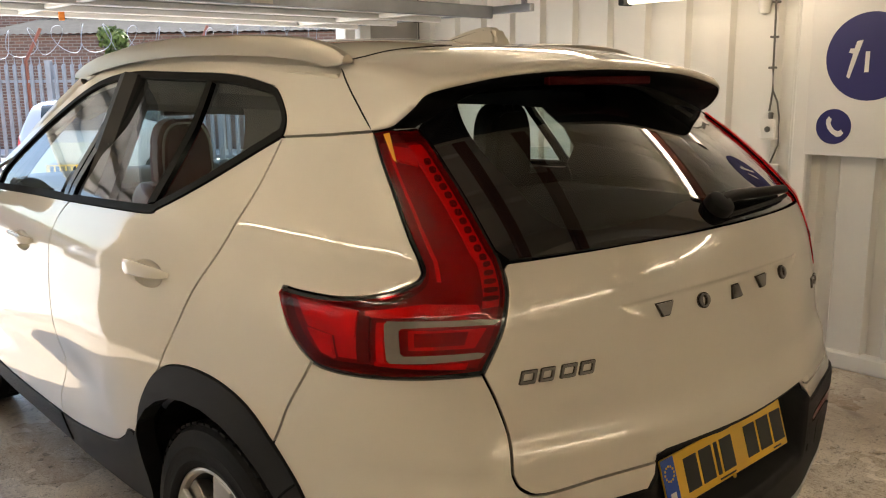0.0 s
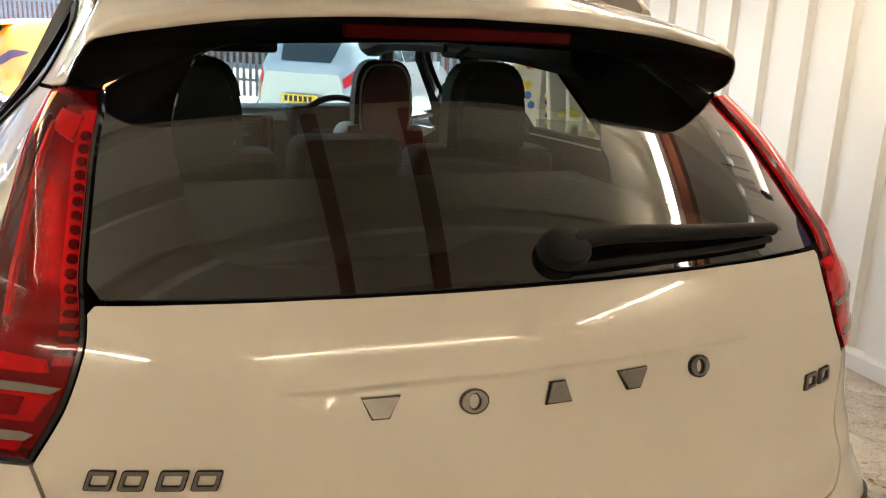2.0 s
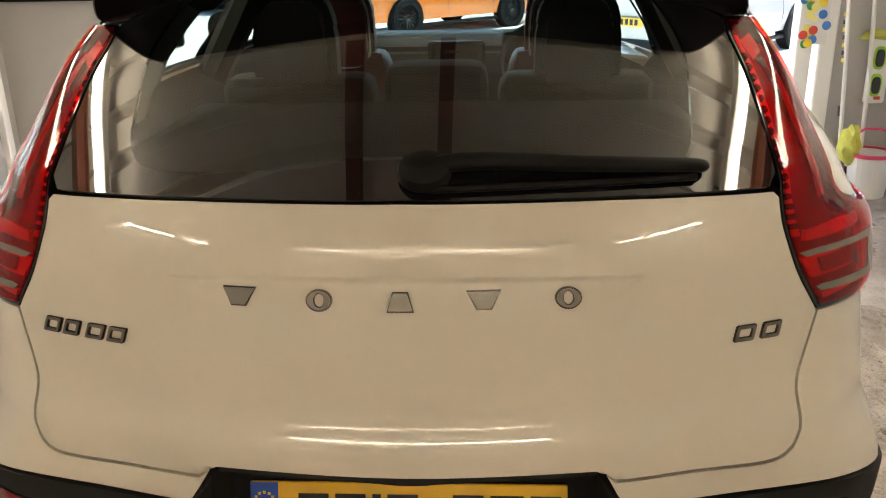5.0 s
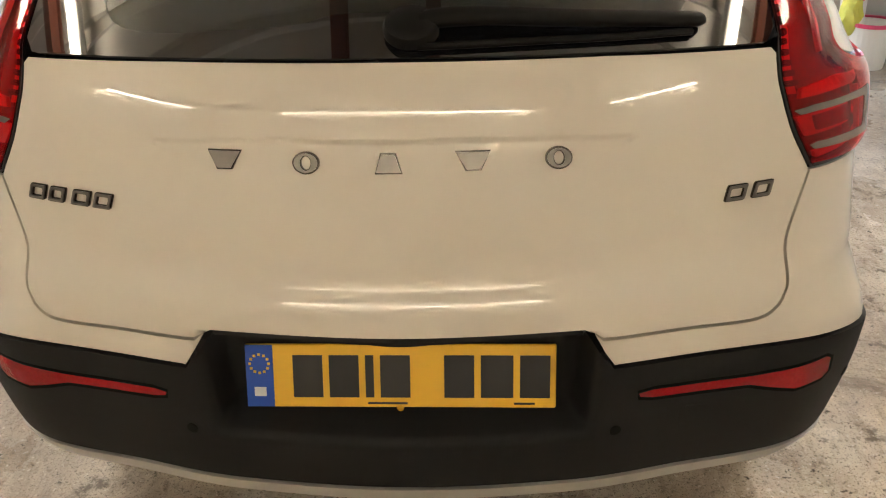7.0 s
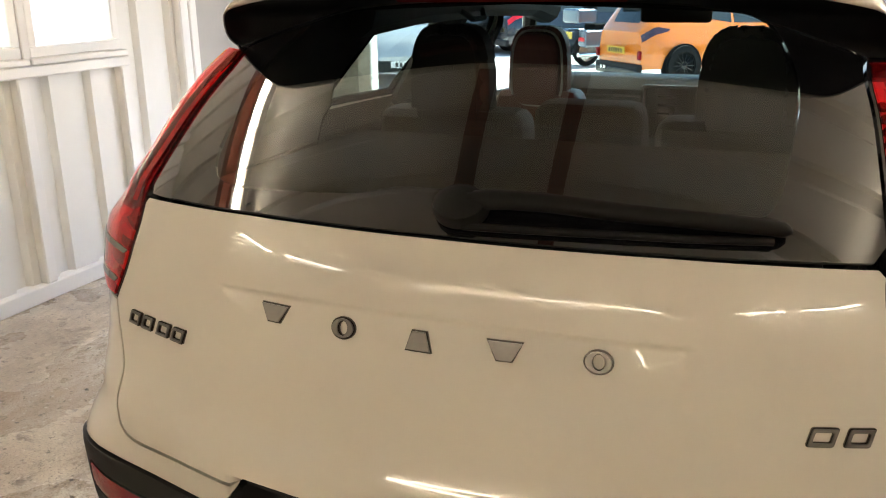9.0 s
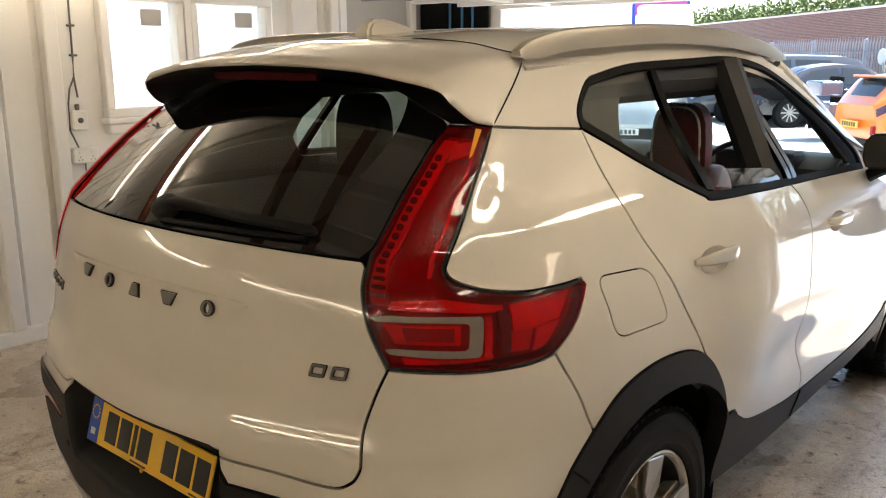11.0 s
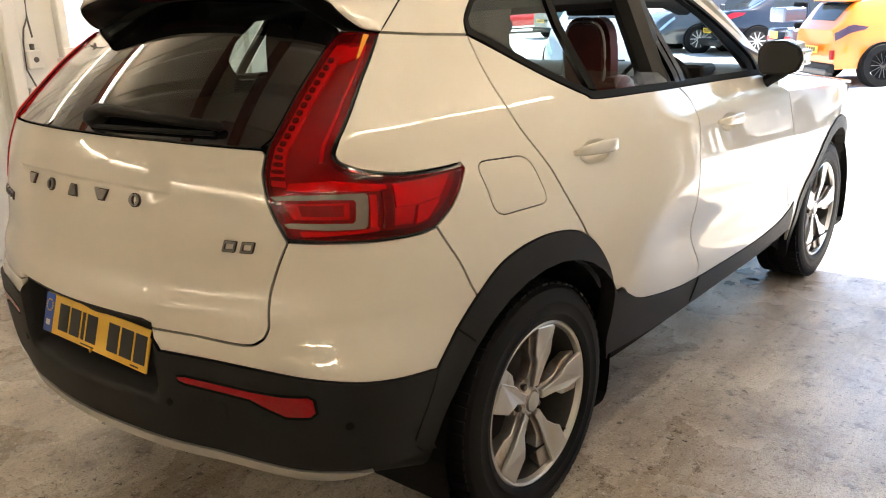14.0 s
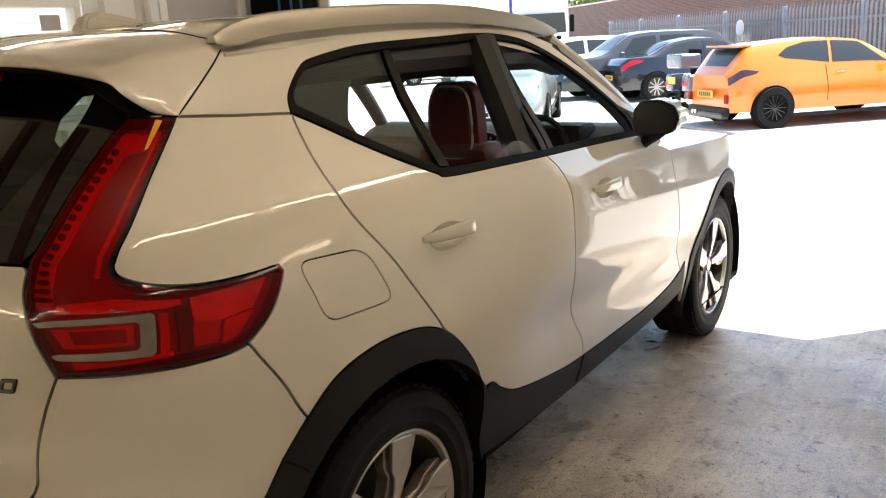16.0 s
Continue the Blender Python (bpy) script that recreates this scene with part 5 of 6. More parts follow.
# grey panelled side door near the opening
sd = thing("door_1", pose(WALL_L, 0, 0), "closed grey steel side door in a white frame", "door", kind="structure")
bm = box(-.05, .06, 3.36, 3.43, 0, 2.08, .006)
box(-.05, .06, 4.10, 4.17, 0, 2.08, .006, bm=bm)
box(-.05, .06, 3.36, 4.17, 2.08, 2.15, .006, bm=bm)
part("door_frame", bm, WHITE_TRIM, sd)
part("door_leaf", box(-.02, .02, 3.435, 4.095, .02, 2.075, .004), GREY_PANEL, sd)
part("door_handle", tube([(.02, 4.02, 1.0), (.07, 4.02, 1.0), (.07, 3.90, 1.0)], .010, 8), STEEL, sd)
structure(part("wall_left_end", box(WALL_L - .06, WALL_L + .02, 4.17, FRONT, 0, TOP), GREY_PANEL), "grey end panel", "wall")
structure(part("wall_left_over_door", box(WALL_L - .06, WALL_L, 3.34, 4.17, 2.15, TOP), WHITE_STEEL), "white panel over the door", "wall")
# front wall with its wide opening
structure(part("wall_front_right", box(JAMB_R + .24, WALL_R + .06, FRONT, FRONT + .10, 0, TOP), GREY_PANEL), "grey-beige front pier wall", "wall")
structure(part("wall_front_left", box(WALL_L - .06, JAMB_L - .10, FRONT, FRONT + .10, 0, TOP), GREY_PANEL), "dark grey front pier wall", "wall")
structure(part("lintel", box(JAMB_L - .10, JAMB_R + .24, FRONT, FRONT + .10, LINTEL, TOP), WHITE_TRIM), "white lintel over the opening", "wall")
for x0, x1 in ((JAMB_L - .10, JAMB_L), (JAMB_R, JAMB_R + .10), (JAMB_R + .14, JAMB_R + .24)):
    structure(part("door_jamb", box(x0, x1, FRONT - .02, FRONT + .10, 0, LINTEL - .002, .008), WHITE_TRIM), "white steel door jamb", "trim")
# the raised up-and-over door with its tracks
up = thing("garage_door", pose(0, 0, 0), "white up-and-over door, raised flat under the roof", "garage door", kind="structure")
part("door_leaf", box(JAMB_L + .02, JAMB_R + .06, 2.87, 4.22, 1.905, 1.93, .004), WHITE_TRIM, up)
part("edge_channel", box(JAMB_L + .02, JAMB_R + .06, 2.83, 2.868, 1.872, 1.945, .005), STEEL, up, "grey steel edge channel")
for y in (3.30, 3.75, 4.19):
    part("rib", box(JAMB_L + .04, JAMB_R + .04, y - .025, y + .025, 1.872, 1.904, .004), WHITE_TRIM, up)
for x in (JAMB_L + .5, -.2, JAMB_R - .45):
    part("brace", box(x - .02, x + .02, 2.88, 4.16, 1.880, 1.904, .003), WHITE_TRIM, up)
for x in (JAMB_L - .03, JAMB_R + .10):
    part("track", box(x - .02, x + .02, 2.55, FRONT - .03, 1.90, 1.945, .004), STEEL, up)
    part("track_hanger", box(x - .012, x + .012, 2.60, 2.63, 1.945, TOP, .002), STEEL, up)
part("orange_tag", box(-.03, .0, 4.08, 4.10, 1.85, 1.904, .004), material("orange_tag", (.75, .22, .02), .5), up)
part("rating_label", box(.44, .56, 2.826, 2.8298, 1.882, 1.930), GREY_PANEL, up)

TUBE = glow("lit_tube", (1.0, 0.86, 0.66), LAMP_POWER)


TUBE_NEW = glow("frosted_tube", (1.0, 0.84, 0.62), LAMP_POWER)
TUBE_OLD = glow("tired_tube", (1.0, 0.84, 0.62), LAMP_POWER * .25)


def strip_light(m, length, lit=TUBE, r=.019):
    t = thing("strip_light", m, "white batten strip light, lit warm white, fixed under the roof", "light", "strip lights")
    part("body", box(-.017, .017, -length / 2, length / 2, -.01, .035, .006), WHITE_TRIM, t)
    tb = part("tube", lathe([(.0, -length / 2 + .03), (r, -length / 2 + .03), (r, length / 2 - .03), (.0, length / 2 - .03)], 16, "y"), lit, t)
    tb.location = (0, 0, -.021 - r)
    for e in (-1, 1):
        part("hanger", tube([(0, e * length * .35, .048), (0, e * length * .35, TOP - m.translation.z + .03)], .006, 6), STEEL, t)
        part("end_cap", box(-.045, .045, e * length / 2 - .02, e * length / 2 + .02, -.065, .0, .006), CLAD, t, "dark end cap")
    return t


for sx in LAMP_X:
    for y0, y1 in LAMP_Y:
        strip_light(pose(sx, (y0 + y1) / 2, LAMP_Z), y1 - y0)
for sx, y0, y1, z in ((WALL_L + .14, .35, 1.95, 1.985), (WALL_R - .26, .95, 2.15, 1.985)):
    strip_light(pose(sx, (y0 + y1) / 2, z), y1 - y0, TUBE_OLD)
for sx, y0, y1, z in ((WALL_L + .14, -2.35, -1.35, 1.985), (WALL_L + .14, -3.45, -2.42, 1.985), (WALL_R - .14, -2.65, -1.65, 2.11), (WALL_R - .14, -3.75, -2.72, 2.11)):
    strip_light(pose(sx, (y0 + y1) / 2, z), y1 - y0)
for sx in (-1.16, .62):
    strip_light(pose(sx, BACK + .14, 1.93, 0, 0, 90), 1.74, TUBE_NEW, .015)


# ---- wall fittings ----
SOCKET = material("white_plastic", (.78, .76, .72), .35, 0, .06, 10)
CABLE = material("grey_conduit", (.12, .11, .10), .5, 0, .2, 20)


def socket_set(side, y, z=1.235):
    x = WALL_R - .0 if side > 0 else WALL_L
    s = -side
    b = thing("switch_box", pose(x, y, z), "white plastic switch box on the ribbed wall", "switch", "switch boxes")
    part("box", box(min(0, s * .055), max(0, s * .055), -.045, .045, -.055, .055, .008), SOCKET, b)
    part("knob", lathe([(.0, s * .066), (.014, s * .062), (.016, s * .055)], 14, "x"), CABLE, b)
    part("gland", lathe([(.012, .055), (.014, .085), (.008, .09)], 10, "z"), CABLE, b).location = (s * .025, 0, 0)
    d = thing("double_socket", pose(x, y + .02, 1.005), "white double wall socket", "socket", "double sockets")
    part("plate", box(min(0, s * .045), max(0, s * .045), -.073, .073, -.043, .043, .006), SOCKET, d)
    for dy in (-.036, .036):
        part("rocker", box(min(s * .045, s * .049), max(s * .045, s * .049), dy - .008, dy + .008, .012, .030, .002), SOCKET, d)
        for py, pz in ((0, -.006), (-.011, -.022), (.011, -.022)):
            part("pin_hole", box(min(s * .045, s * .0458), max(s * .045, s * .0458), dy + py - .003, dy + py + .003, pz - .003, pz + .003), BLACK_INK, d)
    c = thing("conduit", pose(x, y, 0), "thin dark cable clipped down the wall", "cable", "wall cables")
    xx = s * .022
    part("cable", tube([(xx, .01, 2.25), (xx, .012, 1.9), (xx, .005, 1.55), (xx, .0, 1.44), (xx, .012, 1.33)], .0055, 6), CABLE, c)
    part("cable", tube([(xx, .0, 1.44), (xx, -.03, 1.38), (xx, -.045, 1.30), (xx, -.05, 1.15), (xx, -.01, 1.052)], .005, 6), CABLE, c)
    part("cable", tube([(xx, .02, .96), (xx, .02, .60), (xx, .02, .15)], .004, 6), CABLE, c)
    for z in (2.1, 1.9, 1.72, 1.56):
        part("clip", box(min(0, s * .032), max(0, s * .032), -.006, .03, z - .006, z + .006, .002), CABLE, c)


socket_set(1, 1.345)
socket_set(-1, 1.385, 1.205)
al = thing("alarm_sensor", pose(WALL_R, 1.415, 1.905), "small white alarm sensor", "sensor")
part("shell", lathe([(.0, -.07), (.026, -.062), (.036, 0), (.031, .05), (.0, .06)], 16, "z"), SOCKET, al).location = (-.03, 0, 0)

# sign board on the right wall
NAVY = material("navy_print", (.018, .016, .13), .4, 0, .08, 6)
SIGN_W = material("sign_white", (.76, .74, .72), .35, 0, .05, 4)
sg = thing("sign_board", pose(WALL_R - .062, 0, 0), "white sign board with navy discs, a mark and bars", "sign")
part("board", box(-.010, .0, -.95, 1.13, 1.115, 1.98, .002), SIGN_W, sg)
def disc(y, z, r, x0, x1, mat, parent, name="disc"):
    bm = lathe([(.0, x0), (r, x0), (r, x1), (.0, x1)], 48, "x")
    bmesh.ops.translate(bm, verts=bm.verts, vec=(0, y, z))
    return part(name, bm, mat, parent)
big = disc(.835, 1.605, .212, -.0125, -.010, NAVY, sg)
disc(.985, 1.262, .088, -.0125, -.010, NAVY, sg)
part("logo_stroke", prism([(.925, 1.50), (.94, 1.51), (.915, 1.62), (.935, 1.625), (.93, 1.645), (.91, 1.645), (.90, 1.68), (.87, 1.685), (.88, 1.655), (.89, 1.62)], -.0150, -.0126, "x"), SIGN_W, sg)
part("logo_stroke", box(-.0150, -.0126, .835, .855, 1.53, 1.63), SIGN_W, sg)
ph = [(1.022, 1.295), (1.010, 1.312), (.995, 1.300), (1.000, 1.280), (.992, 1.262), (.975, 1.245), (.958, 1.240), (.945, 1.247), (.932, 1.232), (.945, 1.215), (.965, 1.212), (.992, 1.228), (1.012, 1.252), (1.022, 1.275)]
part("phone_mark", prism(ph, -.0150, -.0126, "x"), SIGN_W, sg)
for k in range(4):
    part("number_bar", box(-.0125, -.0102, .50 - k * .17, .86 - .25 - k * .17 + .02, 1.195, 1.325), BLACK_INK, sg)

# ---- cleaning things by the front pier ----
PY = FRONT - .01
ban = thing("paper_banner", pose(2.12, PY, 0), "long paper banner of bright coloured spots", "banner")
part("sheet", box(-.085, .085, -.012, -.008, .88, 1.80), SIGN_W, ban)
SPOTS = [material("spot_" + n, c, .6, 0, .05) for n, c in (("yellow", (.80, .62, .04)), ("green", (.05, .30, .08)), ("red", (.62, .06, .03)), ("blue", (.06, .22, .60)), ("white", (.75, .75, .75)), ("pale_yellow", (.82, .74, .25)))]
rng = random.Random(4)
for k in range(60):
    bm = lathe([(.0, -.0145), (.027, -.0145), (.027, -.0125), (.0, -.0125)], 14, "y")
    bmesh.ops.translate(bm, verts=bm.verts, vec=(rng.uniform(-.075, .075), -.0004 * (k % 8), rng.uniform(.88, 1.80)))
    part("spot", bm, SPOTS[rng.choice((0, 0, 1, 2, 3, 4, 5, 5))], ban)
WOODY = material("white_handle", (.72, .71, .68), .35, .3, .1, 10)
PINK = material("pink_plastic", (.65, .05, .14), .35, 0, .06, 10)
LIME = material("lime_green_plastic", (.33, .62, .04), .35, 0, .06, 10)
CLOTH = material("yellow_cloth", (.60, .58, .10), .9, 0, .3, 20, .4, 120)
for name, x0, x1, z1, mat, label in (("telescopic_pole", 2.34, 2.26, 1.53, WOODY, "white telescopic pole with a black and yellow grip"), ("broom", 2.46, 2.44, 1.33, WOODY, "white broom stick with a pink tip")):
    p = thing(name, pose(0, PY - .10, 0), label, "tool")
    part("handle", tube([(x0, -.05, .03), (x0 * .5 + x1 * .5, -.02, z1 / 2), (x1, .07, z1)], .013, 10), mat, p)
    if name == "broom":
        part("tip", tube([(x1 - .004, .062, z1 - .12), (x1, .07, z1 + .01)], .016, 10), PINK, p)
        part("brush", box(x0 - .13, x0 + .13, -.08, -.02, 0, .07, .01), PINK, p)
    else:
        for k in range(7):
            u = (.78 + k * .045) / z1
            a = Vector((x0 + (x1 - x0) * u, -.05 + .12 * u, .78 + k * .045))
            part("grip_band", tube([a, a + Vector((.0022, .002, .024))], .018, 10), BLACK_INK if k % 2 else SPOTS[0], p)
        part("joint", tube([(x0 - .025, -.012, .46), (x0 - .028, -.009, .52)], .018, 10), BLACK_INK, p)
        part("squeegee", box(x0 - .15, x0 + .15, -.07, -.03, 0, .04, .008), BLACK_INK, p)
bk = thing("bucket", pose(2.46, PY - .27, 0), "white plastic bucket with a pink rim and handle", "bucket")
part("shell", lathe([(.0, .01), (.11, .0), (.14, .26), (.132, .26), (.10, .02), (.0, .02)], 28, "z"), SOCKET, bk)
part("rim", lathe([(.138, .25), (.148, .255), (.148, .275), (.132, .275)], 28, "z"), PINK, bk)
part("handle", tube([(-.14, 0, .26), (-.13, 0, .36), (-.05, 0, .41), (.05, 0, .41), (.13, 0, .36), (.14, 0, .26)], .008, 8), PINK, bk)
cl = thing("cleaning_cloth", pose(2.33, PY - .27, 0), "crumpled yellow cloth hung by the bucket", "cloth")
bm = bmesh.new()
bmesh.ops.create_icosphere(bm, subdivisions=3, radius=.085)
for v in bm.verts:
    v.co *= 1 + .35 * noise.noise(v.co * 22)
    v.co.z = v.co.z * 1.35 + .32
    v.co.x *= .7
part("folds", bm, CLOTH, cl, smooth=True)
part("hanging_peg", tube([(0, 0, .18), (0, 0, .0)], .010, 6), CLAD, cl)
rack = thing("wall_dispenser", pose(2.535, PY, 0), "narrow white wall holder with two black and green loops", "holder")
part("body", box(-.060, .060, -.050, 0, .52, .93, .02, seg=3), SOCKET, rack, smooth=True)
for z in (.80, .635):
    loop = lambda r, t: [(-.012 + r * math.copysign(abs(math.cos(a)) ** .7, math.cos(a)), z + t * math.copysign(abs(math.sin(a)) ** .7, math.sin(a))) for a in np.linspace(0, 2 * math.pi, 28)[:-1]]
    part("green_ring", prism(loop(.036, .070), -.058, -.050, "y"), LIME, rack)
    part("dark_opening", prism(loop(.024, .052), -.070, -.058, "y"), BLACK_INK, rack)
part("orange_label", box(-.01, .03, -.0515, -.050, .545, .565), SPOTS[2], rack)
cl = thing("rubber_gloves", pose(2.50, PY - .03, 0), "yellow-green rubber gloves laid over the holder", "gloves")
bm = bmesh.new()
bmesh.ops.create_icosphere(bm, subdivisions=3, radius=.05)
for v in bm.verts:
    v.co *= 1 + .4 * noise.noise(v.co * 30)
    v.co.x *= 1.7
    v.co.z = v.co.z * .55 + .945 - abs(v.co.x) * .25
part("folds", bm, CLOTH, cl, smooth=True)
hc = thing("hanging_cable", pose(2.66, PY - .06, 0), "thin dark cable clipped down the corner", "cable")
part("cable", tube([(.045, .02, 2.24), (.035, .0, 1.7), (.02, -.02, 1.3), (.0, -.04, 1.06)], .006, 6), CABLE, hc)
for z in (1.95, 1.70, 1.42):
    part("clip", box(.02, .06, -.02, .05, z - .006, z + .006, .002), CABLE, hc)
sp = thing("spray_bottle", pose(2.655, PY - .10, .83, 0, -12, 0), "spray bottle of yellow-green fluid hung from the cable", "bottle")
part("bottle", lathe([(.0, 0), (.040, 0), (.042, .045), (.042, .05)], 20, "z"), SPOTS[5], sp, "yellow-green fluid", smooth=True)
part("shoulder", lathe([(.042, .05), (.042, .12), (.030, .155), (.014, .18), (.014, .20), (.0, .20)], 20, "z"), SOCKET, sp, smooth=True)
part("label_bar", box(-.02, .02, -.0435, -.041, .08, .10), SPOTS[2], sp)
part("trigger", box(-.012, .012, -.05, .02, .20, .232, .006), SPOTS[2], sp)
hose = thing("hose", pose(JAMB_L - .35, FRONT - .05, 0), "blue air hose hung on a hook by the jamb", "hose")
BLUE = material("blue_rubber", (.03, .16, .34), .4, 0, .1, 10)
for dx in (-.12, .0, .10):
    part("loop", tube([(dx, 0, 2.10), (dx + .03, -.03, 1.80), (dx + .01, -.02, 1.45), (dx + .05, -.03, 1.25)], .010, 8), BLUE, hose)
part("dark_board", box(-.42, .24, -.005, .03, 1.2, 2.15, .004), SHELL, hose)

# damp mark left by washing, beside the front wheel
DAMP = material("damp_concrete", (.05, .042, .034), .38, 0, .5, 14, .3, 40)
pr = random.Random(4)
pud = thing("puddle", pose(.57, 3.30, 0), "small dark damp puddle on the concrete", "puddle")
for k in range(5):
    bm = bmesh.new()
    cx, cy, r0 = pr.uniform(-.06, .06), -.16 + k * .08, pr.uniform(.03, .07)
    ring_ = [bm.verts.new((cx + r0 * pr.uniform(.5, 1.2) * math.cos(q), cy + r0 * pr.uniform(.6, 1.6) * math.sin(q), .0012)) for q in np.linspace(0, 2 * math.pi, 19)[:-1]]
    bm.faces.new(ring_)
    part("water_patch", bm, DAMP, pud)


# ---- the yard, a little lower than the shop floor ----
YARD = -.11
structure(part("ground", box(-400, 400, -300, 600, -.40, YARD), ASPHALT), "sunlit worn concrete yard", "ground")
structure(part("pavement", prism([(4.452, -.10), (4.452, -.006), (8.0, YARD + .004), (8.0, -.13)], -4.5, 4.0, "x"), ASPHALT), "worn concrete apron falling gently to the yard", "pavement")
FENCE_P, FENCE_D, FENCE_N = Vector((-.76, 19.16, YARD)), Vector((.678, -.735, 0)).normalized(), Vector((.735, .678, 0)).normalized()
fence_turn = Matrix(((FENCE_D.x, FENCE_N.x, 0, 0), (FENCE_D.y, FENCE_N.y, 0, 0), (0, 0, 1, 0), (0, 0, 0, 1)))
fence = thing("fence", Matrix.Translation(FENCE_P) @ fence_turn, "grey galvanised steel palisade fence", "fence")
post_me = part("post", box(-.05, .05, -.05, .05, -.02, 2.0, .006), STEEL, fence)
bm = prism([(-.034, .05), (.034, .05), (.034, 1.90), (.022, 1.94), (.012, 1.92), (0, 2.06), (-.012, 1.92), (-.022, 1.94), (-.034, 1.90)], -.006, .006, "y")
pale_me = part("pale", bm, STEEL, fence)
for v in pale_me.data.vertices:
    v.co.y += .018 * (1 - (v.co.x / .034) ** 2)
k0, k1 = -5, 6
for k in range(k0, k1):
    if k:
        p = new("post", post_me.data)
        p.parent, p.location = fence, (3.0 * k, 0, 0)
    for z in (.35, 1.65):
        part("rail", box(3.0 * k, 3.0 * k + 3.0, -.02, .025, z - .025, z + .025), STEEL, fence)
    for j in range(19):
        p = new("pale", pale_me.data)
        p.parent, p.location, p.rotation_euler = fence, (3.0 * k + .14 + j * .151, -.045, .0), (0, 0, rng.uniform(-.05, .05))
pale_me.location = (.02, -.045, 0)
wire = thing("razor_wire", fence.matrix_world.copy(), "loose coil of rusty razor wire along the fence top", "wire")
pts = []
for i in range(420):
    a = i * .42
    pts.append((2.0 + i * .030 + .06 * math.sin(i * .7), .10 + .27 * math.cos(a), 2.32 + .24 * math.sin(a) + .05 * math.sin(i * .05)))
part("coil", tube(pts, .007, 4, cap=False), STEEL, wire)
for k in range(1, 5):
    part("bracket", tube([(3.0 * k - .4, .0, .0), (3.0 * k - .4, 0, 2.0), (3.0 * k - .25, .28, 2.55)], .028, 6), RUST, wire)
box_s = thing("meter_box", Matrix.Translation(FENCE_P + FENCE_D * -5.1 - FENCE_N * .1) @ fence_turn, "small round white sign wired to the fence", "sign")
part("disc", lathe([(.0, -.02), (.20, -.02), (.20, 0), (.0, 0)], 24, "y"), SIGN_W, box_s).location = (.15, 0, 1.55)
part("stem", tube([(.15, 0, .0), (.15, 0, 1.4)], .02, 6), STEEL, box_s)


def brick_material():
    m = material("weathered_brick", (.20, .10, .075), .85, 0, .3, 3)
    n, l = m.node_tree.nodes, m.node_tree.links
    t, tc, mp = n.new("ShaderNodeTexBrick"), n.new("ShaderNodeTexCoord"), n.new("ShaderNodeMapping")
    mp.inputs["Rotation"].default_value = (radians(90), 0, 0)
    t.inputs["Color1"].default_value, t.inputs["Color2"].default_value, t.inputs["Mortar"].default_value = (.16, .08, .058, 1), (.095, .05, .04, 1), (.19, .16, .14, 1)
    t.inputs["Scale"].default_value, t.inputs["Mortar Size"].default_value = 1.0, .010
    t.inputs["Brick Width"].default_value, t.inputs["Row Height"].default_value = .225, .075
    l.new(tc.outputs["Object"], mp.inputs[0]), l.new(mp.outputs[0], t.inputs[0]), l.new(t.outputs[0], n["Principled BSDF"].inputs["Base Color"])
    return m


BRICKS = brick_material()
bw = part("brick_wall", box(-60, 24, 0, .5, -.05, 3.6), BRICKS)
bw.matrix_world = Matrix.Translation(FENCE_P + FENCE_N * 9) @ fence_turn
structure(bw, "long weathered brown brick retaining wall", "wall")
cp = part("coping", box(-60, 24, -.05, .55, 3.602, 3.70), ASPHALT)
cp.matrix_world = bw.matrix_world.copy()
structure(cp, "pale coping along the brick wall", "trim")
shed = thing("brick_building", Matrix.Translation(FENCE_P + FENCE_N * 6) @ fence_turn, "low brown brick building with a grey corrugated roof", "building")
part("wall", box(1.0, 14, 0, 2.8, -.05, 2.75), BRICKS, shed)
bm = bmesh.new()
for i in range(131):
    x = .8 + i * .102
    for y, z in ((-.25, 2.76), (3.0, 3.35)):
        bm.verts.new((x, y, z + (.03 if i % 2 else 0)))
bm.verts.ensure_lookup_table()
for i in range(130):
    bm.faces.new((bm.verts[2 * i], bm.verts[2 * i + 2], bm.verts[2 * i + 3], bm.verts[2 * i + 1]))
bmesh.ops.solidify(bm, geom=bm.faces[:], thickness=.02)
part("roof", bm, ROOFING, shed, "dark grey corrugated roof")


def leaves(n, place, size, seed):
    """Many small folded leaves; place(rng) gives each one's middle."""
    r, verts, faces = random.Random(seed), [], []
    for _ in range(n):
        c, a, s = Vector(place(r)), Vector((r.gauss(0, 1), r.gauss(0, 1), r.gauss(0, 1))).normalized(), size * r.uniform(.6, 1.4)
        b = a.orthogonal().normalized()
        b.rotate(Matrix.Rotation(r.uniform(0, 6.28), 3, a))
        d, i = a.cross(b), len(verts)
        verts += [c - b * s, c + d * s * .5 + a * s * .2, c + b * s, c - d * s * .5 + a * s * .2]
        faces += [(i, i + 1, i + 2), (i, i + 2, i + 3)]
    return verts, faces


def bank(r):
    x = r.uniform(-58, 22)
    return (x, 1.2 + r.uniform(0, 5), 3.5 + r.random() ** 1.5 * (1.3 + .9 * noise.noise(Vector((x * .3, 0, 0)))))


v, f = leaves(16000, bank, .16, 5)
bush = mesh_ob("embankment_bushes", v, f, FOLIAGE)
bush.matrix_world = bw.matrix_world.copy()
tagged(bush, "bright green bushes along the top of the brick wall", "bushes", kind="stuff")
bk2 = part("bank_earth", prism([(.5, 3.6), (6.5, 4.3), (6.5, 0), (.5, 0)], -60, 24, "x"), FOLIAGE)
bk2.matrix_world = bw.matrix_world.copy()
structure(bk2, "grassy bank behind the wall", "ground")


